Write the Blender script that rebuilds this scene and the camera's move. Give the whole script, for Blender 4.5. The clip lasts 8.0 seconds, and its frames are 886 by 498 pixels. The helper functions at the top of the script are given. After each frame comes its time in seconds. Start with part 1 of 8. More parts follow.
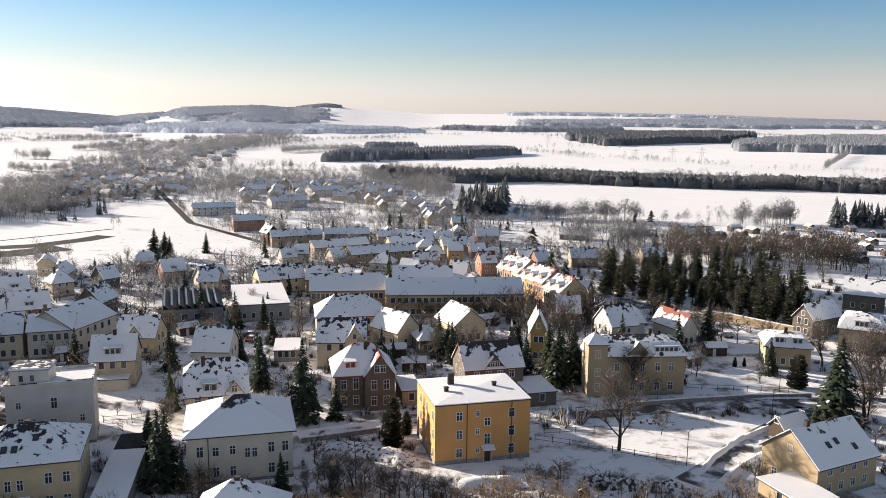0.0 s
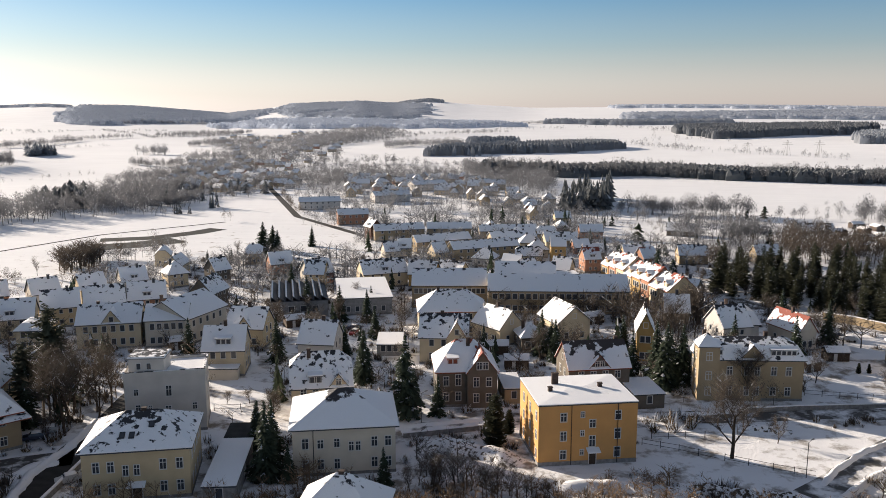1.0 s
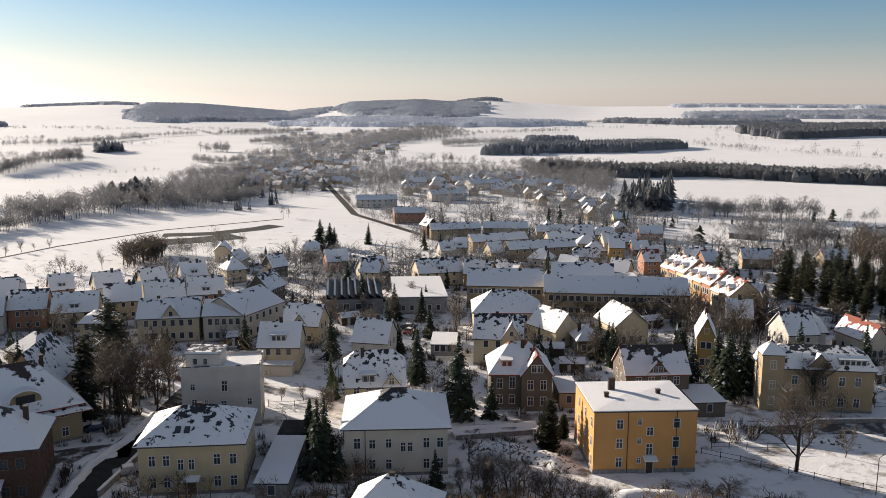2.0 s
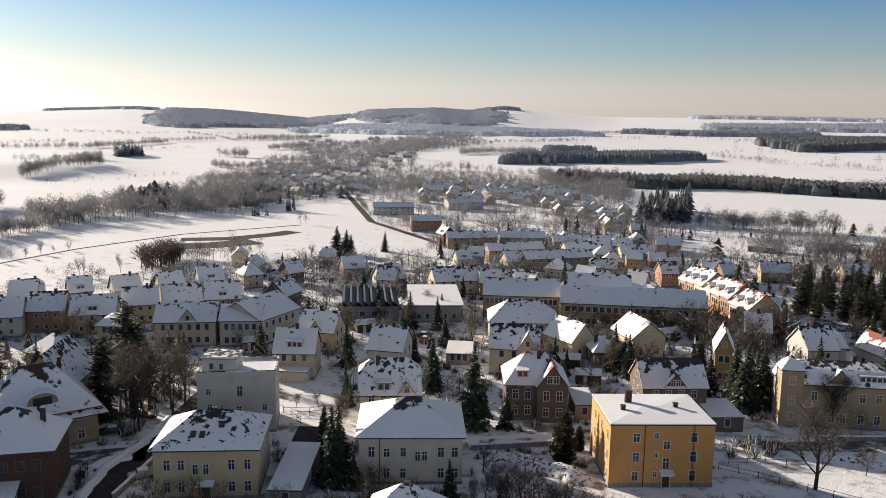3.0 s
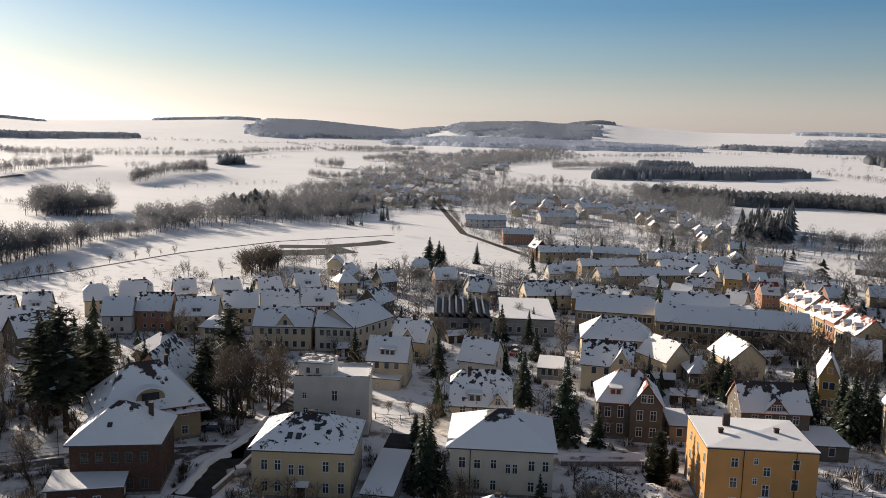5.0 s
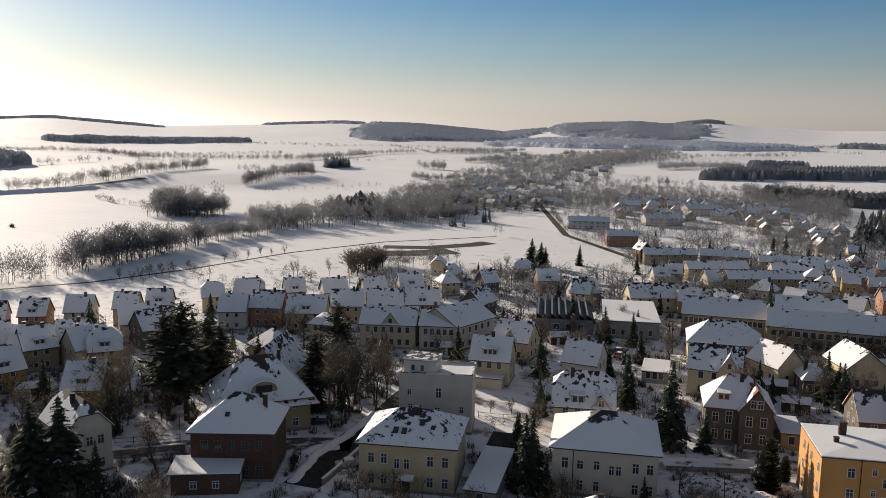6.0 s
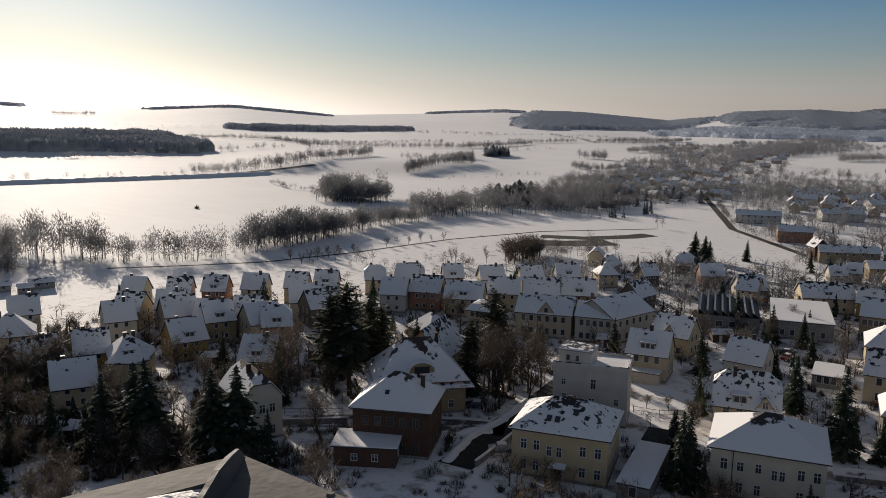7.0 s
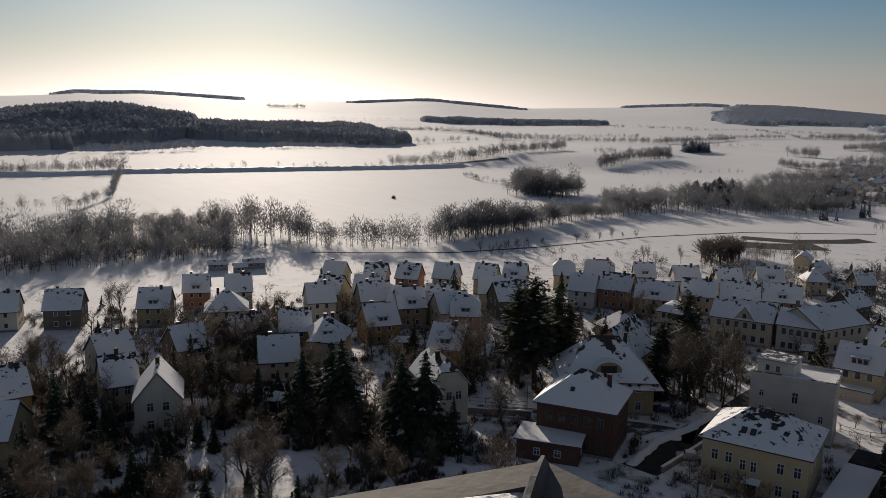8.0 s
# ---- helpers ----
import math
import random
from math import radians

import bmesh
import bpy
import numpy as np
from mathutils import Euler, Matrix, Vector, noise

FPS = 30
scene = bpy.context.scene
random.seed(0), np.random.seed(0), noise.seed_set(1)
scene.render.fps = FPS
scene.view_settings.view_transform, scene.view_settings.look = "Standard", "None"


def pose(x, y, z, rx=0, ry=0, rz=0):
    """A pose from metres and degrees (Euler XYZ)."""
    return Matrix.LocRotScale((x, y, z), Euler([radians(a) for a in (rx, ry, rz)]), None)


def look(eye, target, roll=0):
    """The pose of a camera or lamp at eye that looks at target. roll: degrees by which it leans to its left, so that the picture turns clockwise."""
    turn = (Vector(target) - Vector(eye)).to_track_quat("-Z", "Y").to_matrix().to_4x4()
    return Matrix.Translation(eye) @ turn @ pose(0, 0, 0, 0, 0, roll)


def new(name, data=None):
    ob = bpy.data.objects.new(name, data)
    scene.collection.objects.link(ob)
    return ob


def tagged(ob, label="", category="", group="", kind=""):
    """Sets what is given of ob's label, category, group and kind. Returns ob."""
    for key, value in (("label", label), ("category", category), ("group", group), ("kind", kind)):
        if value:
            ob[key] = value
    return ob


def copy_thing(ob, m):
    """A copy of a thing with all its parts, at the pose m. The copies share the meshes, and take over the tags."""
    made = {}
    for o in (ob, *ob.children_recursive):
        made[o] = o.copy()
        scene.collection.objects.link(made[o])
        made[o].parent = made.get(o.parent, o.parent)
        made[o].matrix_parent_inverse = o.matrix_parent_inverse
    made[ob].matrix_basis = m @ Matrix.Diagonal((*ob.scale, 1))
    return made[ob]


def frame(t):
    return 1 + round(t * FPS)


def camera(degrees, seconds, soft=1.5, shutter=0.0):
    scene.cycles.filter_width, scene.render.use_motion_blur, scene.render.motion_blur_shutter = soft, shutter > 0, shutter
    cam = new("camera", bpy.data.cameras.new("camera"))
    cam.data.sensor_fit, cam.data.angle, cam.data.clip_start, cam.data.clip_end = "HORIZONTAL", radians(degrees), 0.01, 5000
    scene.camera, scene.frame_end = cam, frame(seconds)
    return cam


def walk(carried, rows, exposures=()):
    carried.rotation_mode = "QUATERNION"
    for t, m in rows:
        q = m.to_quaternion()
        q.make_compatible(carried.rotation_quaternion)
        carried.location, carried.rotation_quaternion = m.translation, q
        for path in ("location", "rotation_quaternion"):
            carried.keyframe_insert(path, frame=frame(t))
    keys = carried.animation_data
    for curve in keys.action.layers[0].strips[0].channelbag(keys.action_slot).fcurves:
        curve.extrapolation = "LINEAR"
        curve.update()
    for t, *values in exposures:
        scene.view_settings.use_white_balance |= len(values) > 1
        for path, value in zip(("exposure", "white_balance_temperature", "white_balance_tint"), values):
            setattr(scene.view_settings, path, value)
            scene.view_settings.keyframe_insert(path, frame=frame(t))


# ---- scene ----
# ---------------------------------------------------------------- camera
cam = camera(56.46, 8.0, soft=0.62)
PATH = [
    (0, -0.00, 0.00, 58.00, -0.00, -9.18, 0.58),
    (0.5, -0.49, 0.86, 58.01, 3.26, -9.33, 0.25),
    (1, -0.78, 1.97, 58.01, 7.05, -9.61, -0.03),
    (1.5, -0.82, 3.03, 58.02, 9.74, -9.82, -0.17),
    (3, -1.29, 3.95, 58.03, 12.11, -9.14, 0.86),
    (3.5, -1.68, 3.55, 58.03, 12.68, -8.89, 1.24),
    (4, -1.93, 3.28, 58.03, 13.82, -8.65, 1.50),
    (5.5, -2.18, 2.30, 58.00, 21.64, -8.33, 1.22),
    (6, -2.00, 1.15, 57.98, 25.47, -8.40, 0.82),
    (6.5, -1.52, 0.03, 57.95, 30.26, -8.78, 0.69),
    (7, -1.59, -0.15, 58.01, 36.43, -9.30, 0.80),
    (7.5, -1.77, -0.32, 58.05, 43.06, -9.62, 0.90),
    (8, -1.91, -0.45, 58.07, 49.62, -9.92, 0.92),
]
walk(cam, [(t, pose(x, y, z, 90 + pitch, 0, yaw) @ pose(0, 0, 0, 0, 0, roll)) for t, x, y, z, yaw, pitch, roll in PATH],
     exposures=[(0.0, 1.26, 6700, 12), (1.5, 0.93, 6800, 12), (3.5, 0.89, 6850, 12), (5.5, 0.57, 6850, 12), (6.5, 0.23, 6800, 12), (8.0, -0.30, 6650, 12)])

# ---------------------------------------------------------------- light
SUN_AZ, SUN_EL = -63.0, 14.2          # degrees, from +y to the right; above the horizon
world = bpy.data.worlds.new("winter_sky")
scene.world = world
world.use_nodes = True
wn = world.node_tree
sky = wn.nodes.new("ShaderNodeTexSky")
sky.sky_type = "NISHITA"
sky.sun_disc = False
sky.sun_elevation = radians(SUN_EL)
sky.sun_rotation = radians(SUN_AZ)
sky.altitude = 450
sky.air_density = 1.0
sky.dust_density = 0.5
sky.ozone_density = 4.0
wn.nodes["Background"].inputs["Strength"].default_value = 0.057
# milky winter haze: the sky loses its colour towards the horizon, all round alike
geo_dir, updown, haze = wn.nodes.new("ShaderNodeTexCoord"), wn.nodes.new("ShaderNodeSeparateXYZ"), wn.nodes.new("ShaderNodeValToRGB")
ramp = haze.color_ramp                              # zenith desaturated as well, to take blue out of the skylight
ramp.elements[0].position, ramp.elements[0].color = 0.0, (0.20, 0.20, 0.20, 1)
ramp.elements[1].position, ramp.elements[1].color = 1.0, (0.40, 0.40, 0.40, 1)
for u, v in ((0.04, 0.5), (0.08, 0.95), (0.14, 1.2), (0.3, 0.8), (0.6, 0.5)):
    ramp.elements.new(u).color = (v / 1.5, v / 1.5, v / 1.5, 1)
thin = wn.nodes.new("ShaderNodeHueSaturation")
wn.links.new(geo_dir.outputs["Generated"], updown.inputs[0])
wn.links.new(updown.outputs["Z"], haze.inputs["Fac"])
gain = wn.nodes.new("ShaderNodeMath")
gain.operation = "MULTIPLY"
gain.inputs[1].default_value = 1.5
wn.links.new(haze.outputs["Color"], gain.inputs[0]), wn.links.new(gain.outputs[0], thin.inputs["Saturation"])
wn.links.new(sky.outputs[0], thin.inputs["Color"])
# rosy ground mist, brightest at the horizon and alike all round
mist = wn.nodes.new("ShaderNodeValToRGB")
mist.color_ramp.elements[0].position, mist.color_ramp.elements[0].color = 0.0, (0.80, 0.60, 0.60, 1)
mist.color_ramp.elements[1].position, mist.color_ramp.elements[1].color = 0.5, (0.03, 0.03, 0.03, 1)
for u, c in ((0.03, (0.62, 0.46, 0.46, 1)), (0.07, (0.17, 0.12, 0.12, 1)), (0.13, (0.05, 0.045, 0.066, 1)), (0.25, (0.03, 0.034, 0.05, 1))):
    mist.color_ramp.elements.new(u).color = c
glow = wn.nodes.new("ShaderNodeMix")
glow.data_type, glow.blend_type = "RGBA", "ADD"
glow.inputs["Factor"].default_value = 1.0
lift_mist = wn.nodes.new("ShaderNodeVectorMath")
lift_mist.operation = "SCALE"
lift_mist.inputs["Scale"].default_value = 2.3
wn.links.new(updown.outputs["Z"], mist.inputs["Fac"]), wn.links.new(mist.outputs["Color"], lift_mist.inputs[0])
wn.links.new(thin.outputs[0], glow.inputs["A"]), wn.links.new(lift_mist.outputs[0], glow.inputs["B"])
wn.links.new(glow.outputs["Result"], wn.nodes["Background"].inputs["Color"])

sun_data = bpy.data.lights.new("sun", "SUN")
sun_data.energy = 5.0
sun_data.angle = radians(0.6)
sun_data.color = (1.0, 0.89, 0.76)
sun = new("sun", sun_data)
sa, se = radians(SUN_AZ), radians(SUN_EL)
sun.matrix_world = look((0, 0, 200), (-math.sin(sa) * math.cos(se), -math.cos(sa) * math.cos(se), 200 - math.sin(se)))

# ---------------------------------------------------------------- materials
def material(name, colour, rough=0.8, vary=0.25, scale=0.6, bump=0.3, fine=18.0, metal=0.0, spec=0.3, tint=None):
    """A weathered surface: a broad blotch, a fine grain, a per-object shade and a fine relief."""
    m = bpy.data.materials.new(name)
    m.use_nodes = True
    n, l = m.node_tree.nodes, m.node_tree.links
    b = n["Principled BSDF"]
    tc = n.new("ShaderNodeTexCoord")
    n1, n2 = n.new("ShaderNodeTexNoise"), n.new("ShaderNodeTexNoise")
    n1.inputs["Scale"].default_value, n1.inputs["Detail"].default_value = scale, 6
    n2.inputs["Scale"].default_value, n2.inputs["Detail"].default_value = fine, 3
    l.new(tc.outputs["Object"], n1.inputs["Vector"]), l.new(tc.outputs["Object"], n2.inputs["Vector"])
    add = n.new("ShaderNodeMath")
    add.operation = "MULTIPLY_ADD"
    l.new(n2.outputs["Fac"], add.inputs[0])
    add.inputs[1].default_value = 0.35
    l.new(n1.outputs["Fac"], add.inputs[2])
    ramp = n.new("ShaderNodeValToRGB")
    c = Vector(colour)
    d = Vector(tint) if tint else c * (1 - 1.6 * vary)
    ramp.color_ramp.elements[0].position, ramp.color_ramp.elements[1].position = 0.42, 0.9
    ramp.color_ramp.elements[0].color = (*d, 1)
    ramp.color_ramp.elements[1].color = (*(c * (1 + 0.35 * vary)), 1)
    l.new(add.outputs[0], ramp.inputs["Fac"])
    info, hsv = n.new("ShaderNodeObjectInfo"), n.new("ShaderNodeHueSaturation")
    mr = n.new("ShaderNodeMapRange")
    mr.inputs["To Min"].default_value, mr.inputs["To Max"].default_value = 1 - vary * 0.4, 1 + vary * 0.3
    l.new(info.outputs["Random"], mr.inputs["Value"]), l.new(mr.outputs[0], hsv.inputs["Value"])
    l.new(ramp.outputs["Color"], hsv.inputs["Color"]), l.new(hsv.outputs["Color"], b.inputs["Base Color"])
    b.inputs["Roughness"].default_value, b.inputs["Metallic"].default_value = rough, metal
    b.inputs["Specular IOR Level"].default_value = spec
    bp = n.new("ShaderNodeBump")
    bp.inputs["Strength"].default_value, bp.inputs["Distance"].default_value = bump, 0.05
    l.new(add.outputs[0], bp.inputs["Height"]), l.new(bp.outputs["Normal"], b.inputs["Normal"])
    return m


SNOW = (0.87, 0.87, 0.88)


def snow_over(name, under, low, high, scale=0.45, lift=0.0, stretch=(1, 1, 1), bump=0.5, smooth=0.06):
    """Snow that has slid or melted off in patches, with the surface below showing. lift: how much more is bare towards the top."""
    m = bpy.data.materials.new(name)
    m.use_nodes = True
    n, l = m.node_tree.nodes, m.node_tree.links
    b = n["Principled BSDF"]
    tc, info = n.new("ShaderNodeTexCoord"), n.new("ShaderNodeObjectInfo")
    mp = n.new("ShaderNodeMapping")
    mp.inputs["Scale"].default_value = stretch
    off = n.new("ShaderNodeVectorMath")
    off.operation = "MULTIPLY_ADD"
    comb = n.new("ShaderNodeCombineXYZ")
    for i in range(3):
        l.new(info.outputs["Random"], comb.inputs[i])
    off.inputs[1].default_value = (90, 70, 50)
    l.new(comb.outputs[0], off.inputs[0]), l.new(tc.outputs["Object"], off.inputs[2])
    l.new(off.outputs[0], mp.inputs["Vector"])
    n1, n2 = n.new("ShaderNodeTexNoise"), n.new("ShaderNodeTexNoise")
    n1.inputs["Scale"].default_value, n1.inputs["Detail"].default_value, n1.inputs["Roughness"].default_value = scale, 7, 0.55
    n2.inputs["Scale"].default_value, n2.inputs["Detail"].default_value = 9.0, 4
    l.new(mp.outputs[0], n1.inputs["Vector"]), l.new(mp.outputs[0], n2.inputs["Vector"])
    sep = n.new("ShaderNodeSeparateXYZ")
    l.new(tc.outputs["Generated"], sep.inputs[0])
    pw = n.new("ShaderNodeMath")
    pw.operation = "POWER"
    pw.inputs[1].default_value = 2.5
    l.new(sep.outputs["Z"], pw.inputs[0])
    k = n.new("ShaderNodeMath")
    k.operation = "MULTIPLY_ADD"
    k.inputs[1].default_value = lift
    l.new(pw.outputs[0], k.inputs[0]), l.new(n1.outputs["Fac"], k.inputs[2])
    rnd = n.new("ShaderNodeMath")
    rnd.operation = "MULTIPLY_ADD"
    rnd.inputs[1].default_value = 0.09
    l.new(info.outputs["Random"], rnd.inputs[0]), l.new(k.outputs[0], rnd.inputs[2])
    cover = n.new("ShaderNodeMapRange")
    cover.inputs["From Min"].default_value, cover.inputs["From Max"].default_value = low, low + smooth
    cover.clamp = True
    l.new(rnd.outputs[0], cover.inputs["Value"])
    mix = n.new("ShaderNodeMix")
    mix.data_type = "RGBA"
    mix.inputs["B"].default_value = (*under, 1)
    shade = n.new("ShaderNodeValToRGB")
    shade.color_ramp.elements[0].color = (*(Vector(SNOW) * 0.88), 1)
    shade.color_ramp.elements[1].color = (*(Vector(SNOW) * 1.04), 1)
    l.new(n2.outputs["Fac"], shade.inputs["Fac"]), l.new(shade.outputs[0], mix.inputs["A"])
    l.new(cover.outputs[0], mix.inputs["Factor"]), l.new(mix.outputs["Result"], b.inputs["Base Color"])
    b.inputs["Roughness"].default_value = 0.65
    b.inputs["Specular IOR Level"].default_value = 0.25
    h = n.new("ShaderNodeMath")
    h.operation = "MULTIPLY_ADD"
    h.inputs[1].default_value = -1.2
    l.new(cover.outputs[0], h.inputs[0]), l.new(n2.outputs["Fac"], h.inputs[2])
    bp = n.new("ShaderNodeBump")
    bp.inputs["Strength"].default_value, bp.inputs["Distance"].default_value = bump, 0.12
    l.new(h.outputs[0], bp.inputs["Height"]), l.new(bp.outputs["Normal"], b.inputs["Normal"])
    return m


def snowy_leaf(name, colour, snow=0.35, rough=0.9, through_light=0.3):
    """Needles or twigs with snow lying on what faces up."""
    m = bpy.data.materials.new(name)
    m.use_nodes = True
    n, l = m.node_tree.nodes, m.node_tree.links
    b = n["Principled BSDF"]
    tc, geo, info = n.new("ShaderNodeTexCoord"), n.new("ShaderNodeNewGeometry"), n.new("ShaderNodeObjectInfo")
    nz = n.new("ShaderNodeTexNoise")
    nz.inputs["Scale"].default_value, nz.inputs["Detail"].default_value = 0.9, 3
    l.new(tc.outputs["Object"], nz.inputs["Vector"])
    isl = n.new("ShaderNodeMapRange")
    isl.inputs["To Min"].default_value, isl.inputs["To Max"].default_value = 0.75, 1.25
    l.new(geo.outputs["Random Per Island"], isl.inputs["Value"])
    hsv = n.new("ShaderNodeHueSaturation")
    hsv.inputs["Color"].default_value = (*colour, 1)
    l.new(isl.outputs[0], hsv.inputs["Value"])
    cmp_ = n.new("ShaderNodeMath")
    cmp_.operation = "LESS_THAN"
    mul = n.new("ShaderNodeMath")
    mul.operation = "MULTIPLY"
    l.new(geo.outputs["Random Per Island"], mul.inputs[0])
    mul2 = n.new("ShaderNodeMath")
    mul2.operation = "MULTIPLY_ADD"
    l.new(nz.outputs["Fac"], mul2.inputs[0])
    mul2.inputs[1].default_value, mul2.inputs[2].default_value = 2.0, 0.0
    l.new(mul2.outputs[0], mul.inputs[1])
    l.new(mul.outputs[0], cmp_.inputs[0])
    cmp_.inputs[1].default_value = snow
    mix = n.new("ShaderNodeMix")
    mix.data_type = "RGBA"
    l.new(cmp_.outputs[0], mix.inputs["Factor"]), l.new(hsv.outputs[0], mix.inputs["A"])
    mix.inputs["B"].default_value = (0.72, 0.75, 0.8, 1)
    l.new(mix.outputs["Result"], b.inputs["Base Color"])
    b.inputs["Roughness"].default_value = rough
    b.inputs["Specular IOR Level"].default_value = 0.1
    # thin twigs and needles let some light through
    leaf, both = n.new("ShaderNodeBsdfTranslucent"), n.new("ShaderNodeMixShader")
    both.inputs[0].default_value = through_light
    l.new(mix.outputs["Result"], leaf.inputs["Color"])
    l.new(b.outputs[0], both.inputs[1]), l.new(leaf.outputs[0], both.inputs[2])
    l.new(both.outputs[0], n["Material Output"].inputs["Surface"])
    return m


M_snow = snow_over("fresh_snow", (0.60, 0.60, 0.60), 0.74, 0.8, scale=1.2)
M_roof_snow = snow_over("roof_snow", (0.035, 0.037, 0.045), 0.74, 0.78, scale=0.6, lift=0.16, smooth=0.04)
M_roof_patchy = snow_over("roof_snow_patchy", (0.035, 0.035, 0.04), 0.685, 0.7, scale=0.85, lift=0.19, smooth=0.05)
M_roof_red = snow_over("roof_snow_over_red_tiles", (0.22, 0.055, 0.035), 0.70, 0.74, scale=0.6, lift=0.26, smooth=0.05)
M_roof_ridge = snow_over("roof_snow_thawed_at_ridge", (0.05, 0.042, 0.042), 0.70, 0.8, scale=0.5, lift=0.34, smooth=0.03)
M_roof_bared = snow_over("roof_snow_half_melted", (0.06, 0.045, 0.042), 0.62, 0.7, scale=0.4, lift=0.22, smooth=0.04)
M_roof_top_bare = snow_over("roof_snow_bare_at_the_top", (0.045, 0.042, 0.045), 0.84, 0.9, scale=0.35, lift=0.42, smooth=0.03)
M_hedge_snow = snow_over("hedge_snow", (0.07, 0.055, 0.04), 0.56, 0.6, scale=1.5)
M_slate = material("slate", (0.06, 0.063, 0.075), 0.6, 0.3, 1.5)
M_redtile = material("red_roof_tiles", (0.27, 0.075, 0.045), 0.8, 0.3, 1.2)
M_orange = material("ochre_orange_render", (0.60, 0.31, 0.11), 0.85, 0.10, 0.25)
M_white = material("off_white_render", (0.58, 0.52, 0.43), 0.85, 0.12, 0.3)
M_cream = material("cream_render", (0.58, 0.48, 0.33), 0.85, 0.12, 0.3)
M_yellow = material("pale_yellow_render", (0.53, 0.415, 0.26), 0.85, 0.12, 0.3)
M_ochre = material("yellow_ochre_render", (0.42, 0.27, 0.1), 0.85, 0.14, 0.3)
M_grey = material("light_grey_render", (0.54, 0.505, 0.465), 0.88, 0.14, 0.3)
M_brown = material("brown_grey_render", (0.15, 0.127, 0.10), 0.88, 0.2, 0.5)
M_brick = material("red_brick", (0.12, 0.062, 0.045), 0.9, 0.3, 2.5)
M_sooty = material("sooty_brick", (0.07, 0.05, 0.042), 0.9, 0.3, 2.5)
M_rose = material("salmon_render", (0.4, 0.2, 0.125), 0.85, 0.14, 0.3)
M_tan = material("tan_render", (0.38, 0.29, 0.18), 0.85, 0.14, 0.3)
M_stone = material("grey_stone", (0.26, 0.25, 0.24), 0.9, 0.3, 1.5, 0.6)
M_concrete = material("weathered_concrete", (0.30, 0.295, 0.29), 0.9, 0.25, 0.8)
M_frame = material("white_window_paint", (0.58, 0.57, 0.55), 0.5, 0.06, 2.0, 0.05)
M_darkwood = material("dark_stained_wood", (0.07, 0.045, 0.03), 0.7, 0.3, 3.0)
M_iron = material("dark_painted_iron", (0.035, 0.035, 0.038), 0.55, 0.2, 5.0, metal=0.3)
M_zinc = material("zinc_sheet", (0.15, 0.142, 0.132), 0.8, 0.3, 2.2, 0.25, metal=0.05, spec=0.2)
M_bark = material("bark", (0.085, 0.062, 0.045), 0.95, 0.35, 2.0, 0.8)
M_asphalt = material("wet_asphalt", (0.052, 0.05, 0.048), 0.85, 0.3, 0.5, 0.2, spec=0.15)
M_wet = material("wet_dark_grass", (0.04, 0.043, 0.04), 0.85, 0.3, 0.2, 0.3, spec=0.15)
M_slush = snow_over("packed_slushy_snow", (0.09, 0.085, 0.08), 0.46, 0.6, scale=0.3, stretch=(1, 1, 1), bump=0.4, smooth=0.16)
M_rubber = material("tyre_rubber", (0.02, 0.02, 0.02), 0.8, 0.1, 3.0)
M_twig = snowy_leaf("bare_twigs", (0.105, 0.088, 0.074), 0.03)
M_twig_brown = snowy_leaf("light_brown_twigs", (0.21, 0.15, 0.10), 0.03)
# distant twigs paled and blued: haze of the air put into their colour
M_twig_far = snowy_leaf("hazed_bare_twigs", (0.155, 0.158, 0.168), 0.02, through_light=0.5)
M_twig_haze = snowy_leaf("hazed_twigs_pale", (0.20, 0.205, 0.22), 0.02, through_light=0.5)
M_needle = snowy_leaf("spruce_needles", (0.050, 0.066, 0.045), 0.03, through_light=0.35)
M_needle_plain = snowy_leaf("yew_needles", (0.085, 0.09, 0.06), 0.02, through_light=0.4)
# air haze painted in: paler, bluer, more translucent needles with distance
M_needle_far = snowy_leaf("hazed_needles_far", (0.34, 0.36, 0.39), 0.03, through_light=0.65)
M_needle_mid = snowy_leaf("hazed_needles_mid", (0.135, 0.147, 0.155), 0.03, through_light=0.4)
M_needle_haze = snowy_leaf("hazed_needles_pale", (0.54, 0.57, 0.62), 0.03, through_light=0.8)
M_bush = snowy_leaf("snowy_bush", (0.10, 0.072, 0.045), 0.42)

M_glass = bpy.data.materials.new("window_glass")
M_glass.use_nodes = True
gb = M_glass.node_tree.nodes["Principled BSDF"]
gb.inputs["Base Color"].default_value = (0.05, 0.056, 0.066, 1)
gb.inputs["Roughness"].default_value = 0.08


